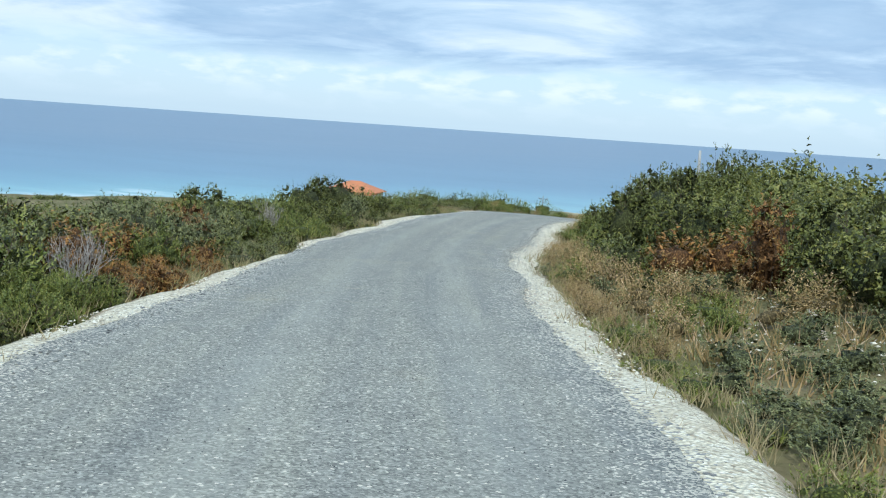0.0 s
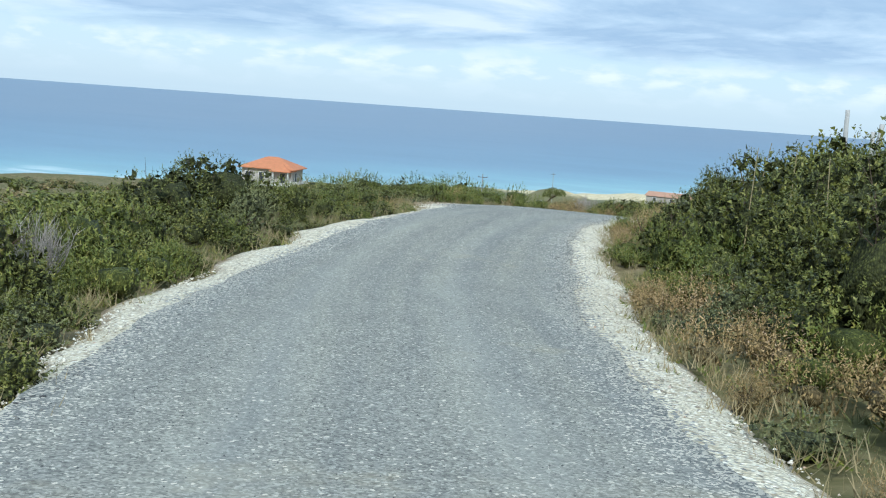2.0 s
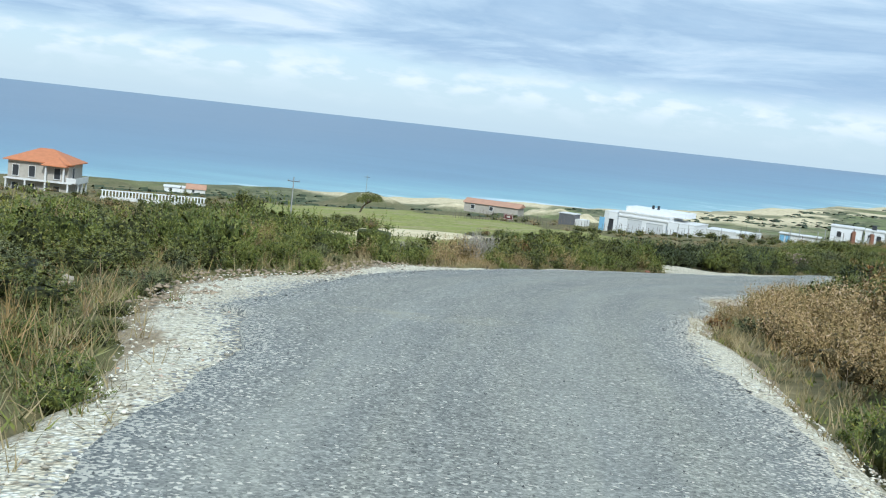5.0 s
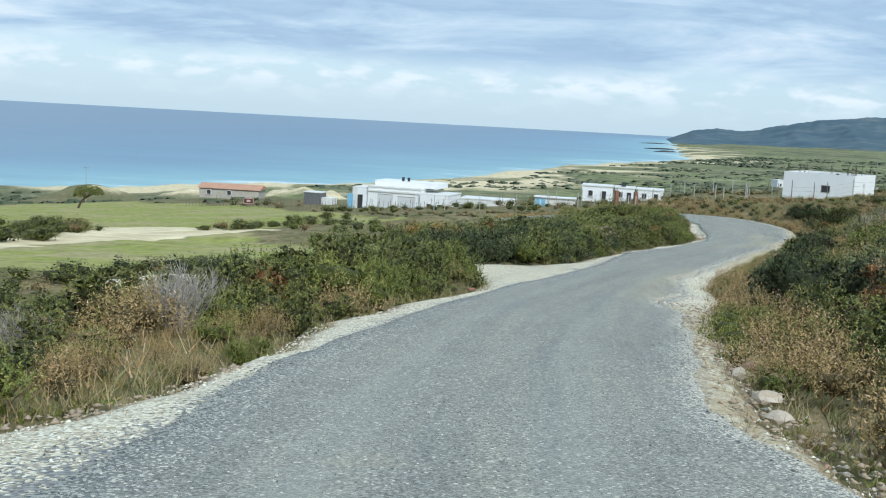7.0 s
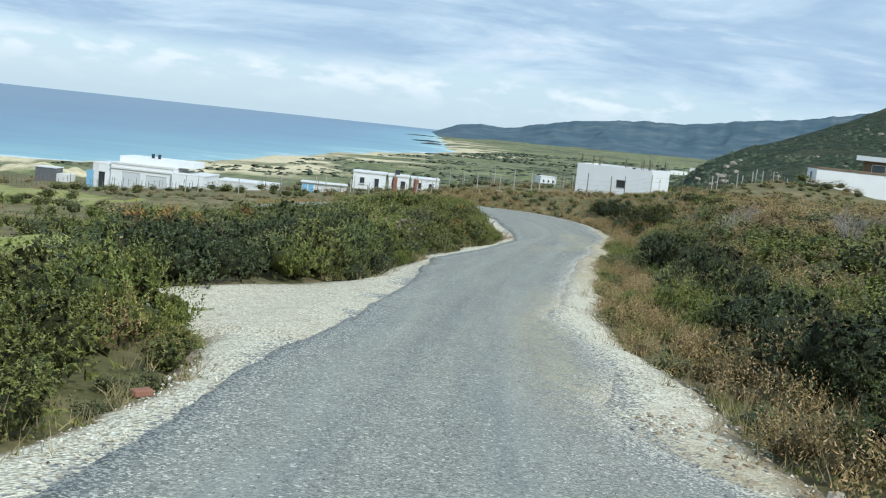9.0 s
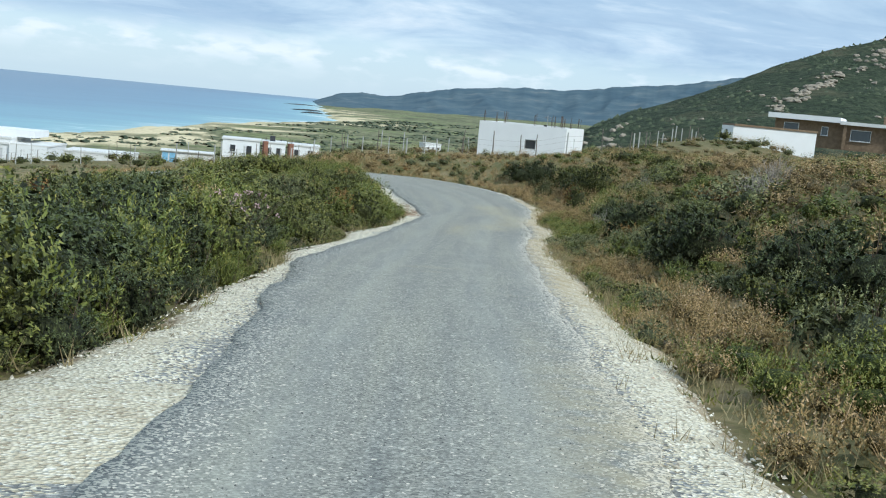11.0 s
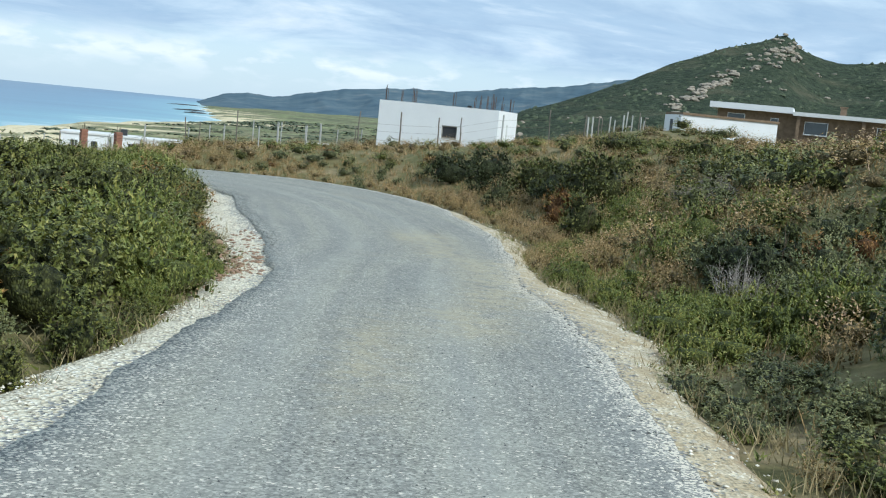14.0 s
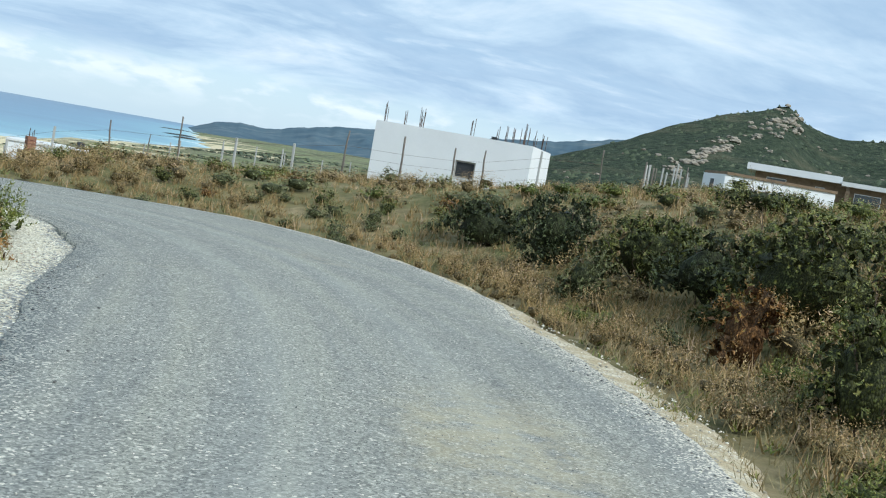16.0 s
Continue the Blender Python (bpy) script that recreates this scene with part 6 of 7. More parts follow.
def white_villa():
    """Long white half-built villa with shutters above the meadow."""
    h = thing("white_villa", pose(-2.9, 190.4, -16.6, 0, 0, -20), "long white flat-roofed villa with roller shutters, still being built", "house")
    part("wall", boxes((0, 0.5, -1, 0.9, 7, 3.4)), M_OLDWHITE, h)
    part("wall", boxes((1.9, 0.5, -1, 2.9, 7, 3.4), (0.9, 0.5, 2.3, 1.9, 7, 3.4)), M_WHITE, h)
    part("wall", boxes((2.904, 0.2, -1, 4.6, 8, 3.75), (4.6, 0.2, 2.7, 7.4, 8, 3.75), (7.4, 0.2, -1, 8.2, 8, 3.75), (8.2, 0.2, 2.5, 11.4, 8, 3.75), (11.4, 0.2, -1, 12.4, 8, 3.75)), M_WHITE, h)
    part("wall", boxes((12.404, -0.3, -1, 17.2, 8, 3.1)), M_WHITE, h)
    # dark panel in the doorway, painted as the shade of the room behind
    part("doorway", boxes((0.9, 0.7, -1, 1.9, 0.8, 2.3)), M_DARK, h, "dark panel standing for the unlit doorway")
    part("shutter", boxes((4.6, 0.3, -1, 7.4, 0.4, 2.7)), M_SHUTTER, h, "pale grey roller shutter")
    part("shutter", boxes((8.2, 0.3, -1, 11.4, 0.4, 2.5)), M_SHUTTER, h, "pale grey roller shutter")
    part("door_panel", boxes((-0.8, 0.3, -1, 0.2, 0.4, 2.4)), M_BLUE, h, "light blue door panel")
    part("lintel", boxes((2.95, 0.02, 3.05, 12.3, 0.196, 3.3)), M_OLDWHITE, h)
    part("roof", boxes((0.0, 0.5, 3.404, 2.9, 7, 3.6), (2.85, 0.1, 3.754, 12.5, 8.1, 4.0), (12.51, -0.3, 3.104, 17.3, 8.1, 3.3)), M_OLDWHITE, h)
    part("parapet", boxes((3.4, 2.2, 4.004, 14.8, 8.0, 4.9)), M_WHITE, h)
    for x in (8.0, 9.0):
        part("water_tank", boxes((x, 3.0, 4.954, x + 0.35, 3.4, 5.6)), M_DARK, h, "dark roof tank")
    opening(h, 14.0, -0.35, 0.4, 0.9, 1.3, pane=M_DARK)
    opening(h, 15.9, -0.35, 0.4, 0.9, 1.3, pane=M_DARK)
    w = thing("low_white_wing", pose(15.2, 183.9, -16.6, 0, 0, -16), "low rough white wing beside the villa", "house")
    walls(w, 8.5, 6, 2.9, M_OLDWHITE)
    part("roof", boxes((-0.1, -0.1, 2.904, 8.6, 6.1, 3.1)), M_OLDWHITE, w)
    k = thing("concrete_tank_house", pose(-11.6, 201.5, -18.2, 0, 0, -18), "small grey concrete hut beside the villa", "hut")
    walls(k, 3.2, 3.0, 3.0, plain("dark_grey_block", (0.15, 0.15, 0.155), 0.9, 0.25, 1.5))
    part("roof", boxes((-0.1, -0.1, 3.004, 3.3, 3.1, 3.15)), M_OLDWHITE, k)
    part("wall", boxes((3.204, 0.5, 0, 5.2, 3.2, 2.2)), M_OLDWHITE, k)


def row_houses():
    for i, (x, y, w, hh) in enumerate(((38.0, 196.0, 5.4, 2.7), (43.8, 195.2, 3.4, 2.6), (47.6, 194.6, 4.6, 2.5))):
        r = thing("row_house", pose(x, y, -13.9, 0, 0, -14), "small white flat-roofed house in a short row", "house", "row of white houses")
        walls(r, w, 5.5, hh, M_WHITE)
        part("roof", boxes((-0.15, -0.15, hh + 0.004, w + 0.15, 5.6, hh + 0.22)), M_OLDWHITE, r)
        opening(r, w * 0.28, -0.05, 0.9, 0.9, 1.1, pane=M_DARK)
        opening(r, w * 0.72, -0.05, 0.0, 0.9, 2.0, kind="door", pane=M_DARK)
        if i == 1:
            part("water_tank", boxes((1.0, 2, hh + 0.224, 1.8, 2.8, hh + 1.0)), M_DARK, r)
    r = thing("low_shed", pose(26.6, 176.5, -14.1, 0, 0, -12), "long low white shed with light blue doors", "hut")
    walls(r, 6.4, 3, 1.8, M_OLDWHITE)
    part("door", boxes((0.1, -0.07, 0.5, 0.8, -0.004, 1.6)), M_BLUE, r, "light blue door")
    part("door", boxes((1.0, -0.07, 0, 1.7, -0.004, 1.6)), M_BLUE, r, "light blue door")
    part("roof", boxes((-0.2, -0.3, 1.804, 6.6, 3.2, 1.93)), M_OLDWHITE, r, "pale flat roof")


def hip_roof(parent, x0, y0, x1, y1, z, rise, mat, over=0.6, name="roof", label=""):
    bm = bmesh.new()
    x0, y0, x1, y1 = x0 - over, y0 - over, x1 + over, y1 + over
    inset = min(x1 - x0, y1 - y0) / 2
    lo = [bm.verts.new(p) for p in ((x0, y0, z), (x1, y0, z), (x1, y1, z), (x0, y1, z))]
    bt = [bm.verts.new((v.co.x, v.co.y, z - 0.16)) for v in lo]
    if x1 - x0 > y1 - y0:
        a, b = bm.verts.new((x0 + inset, (y0 + y1) / 2, z + rise)), bm.verts.new((x1 - inset, (y0 + y1) / 2, z + rise))
        fs = [(lo[0], lo[1], b, a), (lo[1], lo[2], b), (lo[2], lo[3], a, b), (lo[3], lo[0], a)]
    else:
        a, b = bm.verts.new(((x0 + x1) / 2, y0 + inset, z + rise)), bm.verts.new(((x0 + x1) / 2, y1 - inset, z + rise))
        fs = [(lo[0], lo[1], a), (lo[1], lo[2], b, a), (lo[2], lo[3], b), (lo[3], lo[0], a, b)]
    for f in fs:
        bm.faces.new(f)
    for i in range(4):
        bm.faces.new((bt[i], bt[(i + 1) % 4], lo[(i + 1) % 4], lo[i]))
    bm.faces.new(bt[::-1])
    return part(name, bm, mat, parent, label)


def orange_house():
    h = thing("orange_roofed_house", pose(-104.2, 161.2, -20.75, 0, 0, 12) @ Matrix.Diagonal((0.9, 0.9, 1.0, 1.0)), "two-storey unfinished house with an orange hipped tile roof", "house")
    walls(h, 11.5, 9, 6.3, M_BLOCK)
    part("floor_slab", boxes((-0.2, -1.6, 3.0, 12.6, 0.0, 3.22), (11.504, 0.0, 3.0, 13.4, 7.0, 3.22)), M_OLDWHITE, h)
    hip_roof(h, 0, 0, 11.5, 9, 6.35, 2.1, M_TILE, 0.8, label="orange terracotta tile roof")
    hip_roof(h, 7.2, -1.6, 11.2, 3, 6.0, 1.3, M_TILE, 0.4, label="orange tile roof of the bay")
    for x in (0.2, 3.8, 7.6, 11.9):
        part("pillar", boxes((x - 0.15, -1.5, -1, x + 0.15, -1.2, 3.0)), M_OLDWHITE, h)
    for x in (7.6, 11.0):
        part("pillar", boxes((x - 0.15, -1.5, 3.22, x + 0.15, -1.2, 5.9)), M_OLDWHITE, h)
    for y in (1.0, 3.5, 6.4):
        part("pillar", boxes((13.0, y - 0.15, -1, 13.3, y + 0.15, 3.0)), M_OLDWHITE, h)
    for x in (1.5, 4.6, 9.4):
        opening(h, x, -0.05, 3.5, 1.3, 2.0, pane=M_DARK, frame_mat=M_OLDWHITE)
        opening(h, x, -0.05, 0.4, 1.3, 2.0, pane=M_DARK, frame_mat=M_OLDWHITE)
    opening(h, 11.55, 3.0, 3.4, 1.4, 2.2, "side", pane=M_DARK, frame_mat=M_OLDWHITE)
    opening(h, 11.55, 6.0, 0.3, 1.4, 2.2, "side", pane=M_DARK, frame_mat=M_OLDWHITE)
    part("railing", boxes((11.6, -1.5, 3.225, 13.4, -1.42, 4.1), (13.32, -1.42, 3.225, 13.4, 7.0, 4.1)), M_OLDWHITE, h, "white balcony railing")


def gable_house(x, y, z, a, w, d, hh, rise, wall_mat, roof_mat, label, name="low_house"):
    h = thing(name, pose(x, y, z, 0, 0, a), label, "house", "low houses by the shore")
    walls(h, w, d, hh, wall_mat)
    bm = bmesh.new()
    o = 0.4
    p = [(-o, -o, hh), (w + o, -o, hh), (w + o, d + o, hh), (-o, d + o, hh), (-o, d / 2, hh + rise), (w + o, d / 2, hh + rise)]
    v = [bm.verts.new(q) for q in p]
    for f in ((0, 1, 5, 4), (2, 3, 4, 5), (0, 4, 3), (1, 2, 5), (3, 2, 1, 0)):
        bm.faces.new([v[i] for i in f])
    part("roof", bm, roof_mat, h)
    for i in range(max(1, int(w // 5))):
        opening(h, 2.2 + i * 4.6, -0.05, 0.8, 1.0, 1.1, pane=M_DARK)
    return h


def fence_post(x, y, h, mat, label, lean=0.0, r=0.05, square=False):
    z = float(ground([x], [y])[0])
    if square:
        me_bm = boxes((-r, -r, -0.3, r, r, h), bevel=0.012)
        ob = part("fence_post", me_bm, mat, None)
    else:
        n = 5
        pts = [(lean * (i / n) + random.uniform(-0.02, 0.02), random.uniform(-0.02, 0.02), -0.3 + (h + 0.3) * i / n) for i in range(n + 1)]
        v, f = tube(pts, [r * (1 - 0.25 * i / n) * random.uniform(0.9, 1.1) for i in range(n + 1)], 6)
        top = len(v) - 6
        f = np.vstack([f, [[top, top + 1, top + 2, top + 3], [top, top + 3, top + 4, top + 5]]])
        ob = new("fence_post", np_mesh("fence_post", v, f, mat))
    ob.matrix_basis = pose(x, y, z, random.uniform(-2, 2), random.uniform(-2, 2), random.uniform(0, 360))
    return tagged(ob, label, "fence post", "fence posts")


def fence_line(pts, step, wood=0.6, h=(1.6, 2.6), wire=True):
    P = np.array(pts, float)
    L = np.r_[0, np.cumsum(np.linalg.norm(np.diff(P, axis=0), axis=1))]
    tops = []
    for q in np.arange(0, L[-1] + 0.1, step):
        q2 = min(max(q + random.uniform(-0.35, 0.35) * step, 0), L[-1])
        x, y = np.interp(q2, L, P[:, 0]), np.interp(q2, L, P[:, 1])
        if random.random() < wood:
            fence_post(x, y, random.uniform(*h), M_WOOD, "crooked weathered wooden fence post", random.uniform(-0.15, 0.15), random.uniform(0.035, 0.055))
        else:
            fence_post(x, y, random.uniform(h[0] * 0.9, h[0] * 1.2), M_WHITEPOST, "whitewashed concrete fence post", 0, 0.045, True)
        tops.append((x, y, float(ground([x], [y])[0])))
    if wire:
        for dz in (0.5, 1.0, 1.4):
            v, f = tube([(a, b, c + dz) for a, b, c in tops], [0.006] * len(tops), 3)
            ob = new("fence_wire", np_mesh("fence_wire", v, f, M_STEEL))
            tagged(ob, "thin rusty strand of fence wire", "fence wire", "fence wires")


def brick_pillar(x, y, z1, w=0.42):
    g = float(ground([x], [y])[0])
    p = thing("brick_pillar", pose(x, y, g, 0, 0, random.uniform(-15, 15)), "unfinished red brick gate pillar with bare rods", "pillar", "brick pillars")
    n = int((z1 - g) / 0.2)
    me = bpy.data.meshes.new("brick_course")
    bm = boxes((-w / 2, -w / 2, 0.0, w / 2, w / 2, 0.185), bevel=0.01)
    bm.to_mesh(me)
    bm.free()
    me.materials.append(M_BRICK)
    for i in range(-1, n):
        child("brick_course", me, p).matrix_basis = pose(random.uniform(-0.01, 0.01), random.uniform(-0.01, 0.01), i * 0.2, 0, 0, random.uniform(-2, 2))
    rods(p, [(0, 0, n * 0.2 - 0.1)], 0.3, 0.6)


def power_pole(x, y, h, mat=None, wires_to=None):
    z = float(ground([x], [y])[0])
    p = thing("power_pole", pose(x, y, z), "thin grey power pole with a cross arm", "power pole", "power poles")
    v, f = tube([(0, 0, -0.4), (0, 0, h)], [0.075, 0.05], 8)
    child("pole", np_mesh("pole", v, f, M_CONC, smooth=True), p)
    part("cross_arm", boxes((-0.6, -0.03, h - 0.46, 0.6, 0.03, h - 0.40)), M_STEEL, p)
    for dx in (-0.7, 0, 0.7):
        part("insulator", boxes((dx * 0.8 - 0.03, -0.03, h - 0.398, dx * 0.8 + 0.03, 0.03, h - 0.28)), M_CONC, p)
    if wires_to:
        for dx in (-0.7, 0.7):
            q = []
            for i in range(9):
                u = i / 8
                q.append((x + dx + (wires_to[0] - x) * u, y + (wires_to[1] - y) * u, (z + h - 0.2) * (1 - u) + wires_to[2] * u - 1.2 * 4 * u * (1 - u)))
            v, f = tube(q, [0.02] * 9, 3)
            tagged(new("power_line", np_mesh("power_line", v, f, M_DARK)), "thin dark overhead wire", "power line", "power lines")


def gz(x, y):
    return float(ground([x], [y])[0])


def hanging_rug(x, y):
    """A patterned rug thrown over the stake fence."""
    r = thing("hanging_rug", pose(x, y, gz(x, y) + 0.55, 0, 0, -19), "dark red patterned rug hung over the stake fence", "rug")
    part("cloth", boxes((-0.95, -0.02, 0, 0.95, 0.02, 1.05), bevel=0.012), plain("dark_red_wool", (0.15, 0.05, 0.05), 0.95, 0.3, 5.0), r)
    pale = plain("pale_wool", (0.55, 0.50, 0.45), 0.95, 0.2, 5.0)
    part("border", boxes((-0.88, -0.028, 0.06, 0.88, -0.022, 0.14), (-0.88, -0.028, 0.91, 0.88, -0.022, 0.99), (-0.88, -0.028, 0.14, -0.80, -0.022, 0.91), (0.80, -0.028, 0.14, 0.88, -0.022, 0.91)), pale, r, "pale woven border")
    part("medallion", boxes((-0.34, -0.028, 0.40, 0.34, -0.022, 0.70)), pale, r, "pale woven centre")


def reef(x, y, length, width, turn):
    """A flat dark reef awash before the beach."""
    ob = new("reef", rock_mesh("reef", M_REEF, np.random.default_rng(int(length)), 3))
    ob.matrix_basis = pose(x, y, SEA_Z + 0.2, 0, 0, turn) @ Matrix.Diagonal((length / 2, width / 2, 1.8, 1))
    tagged(ob, "low dark reef awash off the beach", "reef", "reefs")


M_REEF = plain("wet_dark_rock", (0.085, 0.085, 0.08), 0.6, 0.4, 0.3, bump=0.5)
reef(490, 1830, 60, 12, 25)
reef(450, 1640, 42, 9, 30)
reef(640, 2440, 80, 16, 20)
reef(108, 652, 9, 4, 40)
reef(122, 668, 7, 3, 15)
box_house()
stone_house()
white_villa()
row_houses()
orange_house()
gable_house(-38.0, 252.0, -21.3, -6, 13.5, 7, 2.2, 1.0, M_BLOCK, M_OLDTILE, "long low house with a faded terracotta roof")
gable_house(-145.0, 335.0, gz(-145, 335) - 0.2, 20, 6, 5, 2.0, 1.6, M_OLDWHITE, M_OLDTILE, "small house with a pinkish tile roof")
gable_house(-153.0, 335.0, gz(-153, 335) - 0.2, 20, 6.5, 5, 2.2, 0.6, M_WHITE, M_OLDWHITE, "small white shed near the shore")
for x, y, w in ((255, 560, 16), (232, 610, 10), (420, 700, 18), (330, 480, 12), (520, 1000, 22), (150, 420, 10), (470, 850, 14), (640, 1180, 20)):
    f = thing("farmhouse", pose(x, y, gz(x, y) - 0.3, 0, 0, random.uniform(-30, 30)), "tiny far white farmhouse on the plain", "house", "far farmhouses")
    walls(f, w, 8, 4.2, M_WHITE)
    part("roof", boxes((-0.3, -0.3, 4.204, w + 0.3, 8.3, 4.6)), M_OLDWHITE, f)
    for i in range(3):
        opening(f, w * (0.2 + 0.3 * i), -0.05, 1.0, 1.2, 1.6, pane=M_DARK)

random.seed(4)
fence_line([(22, 122.5), (31, 119.5), (38.5, 115.5), (41.5, 112.8), (46.5, 111.2), (52, 110.6)], 2.3, 0.72, (1.5, 2.3))
fence_line([(54.8, 111.6), (61.5, 118.8), (74.5, 131.2), (86, 144)], 2.6, 0.4, (1.3, 1.9))
fence_line([(8, 150), (18, 147), (30, 143), (44, 138), (62, 136)], 3.2, 0.3, (1.9, 2.4))
fence_line([(20, 165), (33, 160), (50, 158), (66, 160)], 3.0, 0.15, (2.0, 2.3))
fence_line([(-30, 186), (-16, 181), (-2, 178), (12, 172)], 0.62, 0.97, (1.1, 1.9))
hanging_rug(-19.3, 181.6)
brick_pillar(29.3, 131.0, -7.7)
brick_pillar(31.0, 128.6, -7.65)
power_pole(-30.8, 91.0, 4.6)
power_pole(96.0, 205.0, 7.5)
power_pole(-60.0, 240.0, 8.0)


def white_fence():
    f = thing("white_picket_wall", pose(-79, 146, gz(-72, 148) + 0.1, 0, 0, 26), "long white concrete picket wall round the orange-roofed house", "fence")
    part("base", boxes((0, 0, -2.0, 16, 0.2, 0.5)), M_OLDWHITE, f)
    part("rail", boxes((0, 0.02, 1.35, 16, 0.18, 1.5)), M_WHITE, f)
    me = bpy.data.meshes.new("picket")
    bm = boxes((-0.09, 0.04, 0.5, 0.09, 0.16, 1.35))
    bm.to_mesh(me)
    bm.free()
    me.materials.append(M_WHITE)
    for i in range(32):
        child("picket", me, f).matrix_basis = pose(0.25 + i * 0.5, 0, 0)


white_fence()


# ---------------------------------------------------------------- stones, tufts and single plants
RN6 = np.random.default_rng(77)


def road_xy(s, lat):
    s, lat = np.asarray(s, float), np.asarray(lat, float)
    return np.interp(s, CL_S, CL[:, 0]) + np.interp(s, CL_S, TAN[:, 1]) * lat, np.interp(s, CL_S, CL[:, 1]) - np.interp(s, CL_S, TAN[:, 0]) * lat


def pebbles(name, mat, s, lat, size, lift, label):
    """Loose stones: squat six-cornered lumps, one mass."""
    x, y = road_xy(s, lat)
    zr = np.interp(s, CL_S, CL[:, 2])
    z = np.maximum(zr - 0.21, ground(x, y)) if lift is None else zr + lift
    n = len(x)
    base = np.array([(-1, -0.2, 0), (0.1, -1, 0), (1, 0.1, 0), (-0.1, 1, 0), (0.1, 0.05, 0.75), (0, 0, -0.5)])
    r = RN6.uniform(*size, n) ** 1.0
    an = RN6.uniform(0, 6.28, n)
    v = base[None] * (1 + RN6.uniform(-0.35, 0.35, (n, 6, 3))) * r[:, None, None] * np.array([1.25, 0.9, 0.7])
    c, q = np.cos(an)[:, None], np.sin(an)[:, None]
    v = np.stack([v[..., 0] * c - v[..., 1] * q + x[:, None], v[..., 0] * q + v[..., 1] * c + y[:, None], v[..., 2] + z[:, None]], -1).reshape(-1, 3)
    f = np.array([(0, 1, 4), (1, 2, 4), (2, 3, 4), (3, 0, 4), (1, 0, 5), (2, 1, 5), (3, 2, 5), (0, 3, 5)])
    f = (f[None] + 6 * np.arange(n)[:, None, None]).reshape(-1, 3)
    tagged(new(name, np_mesh(name, v, f, mat)), label, "stones", kind="stuff")


def stone_mat():
    k = Mat("loose_limestone", 0.9, 0.2)
    k.color(k.ramp(k.geo.outputs["Random Per Island"], [(0.0, (0.28, 0.25, 0.20)), (0.25, (0.52, 0.47, 0.37)), (0.6, (0.72, 0.66, 0.52)), (0.95, (0.86, 0.82, 0.70)), (1.0, (0.50, 0.32, 0.21))]))
    return k.m


def chip_mat():
    k = Mat("loose_chippings", 0.9, 0.2)
    k.color(k.ramp(k.geo.outputs["Random Per Island"], [(0.0, (0.07, 0.07, 0.072)), (0.4, (0.23, 0.228, 0.205)), (0.8, (0.37, 0.362, 0.315)), (0.95, (0.52, 0.50, 0.43)), (1.0, (0.78, 0.74, 0.64))]))
    return k.m


M_STONES, M_CHIPS = stone_mat(), chip_mat()


def strewn(name, mat, s, lat, size, label, lift=None):
    """Countless small broken chips, three faces each, one mass."""
    x, y = road_xy(s, lat)
    n = len(x)
    zr = np.interp(s, CL_S, CL[:, 2])
    z = zr - 0.003 * lat * lat - 0.002 if lift is None else zr + lift
    r = size[0] + (size[1] - size[0]) * RN6.random(n) ** 2.2
    an = RN6.uniform(0, 6.28, n)
    base = np.array([(-0.9, -0.6, 0), (0.95, -0.5, 0), (0.05, 1.0, 0), (0.05, 0.0, 0.85)])
    v = base[None] * (1 + RN6.uniform(-0.35, 0.35, (n, 4, 3))) * r[:, None, None]
    c, q = np.cos(an)[:, None], np.sin(an)[:, None]
    v = np.stack([v[..., 0] * c - v[..., 1] * q + x[:, None], v[..., 0] * q + v[..., 1] * c + y[:, None], v[..., 2] + z[:, None]], -1).reshape(-1, 3)
    f = (np.array([(0, 1, 3), (1, 2, 3), (2, 0, 3)])[None] + 4 * np.arange(n)[:, None, None]).reshape(-1, 3)
    tagged(new(name, np_mesh(name, v, f, mat)), label, "stones", kind="stuff")


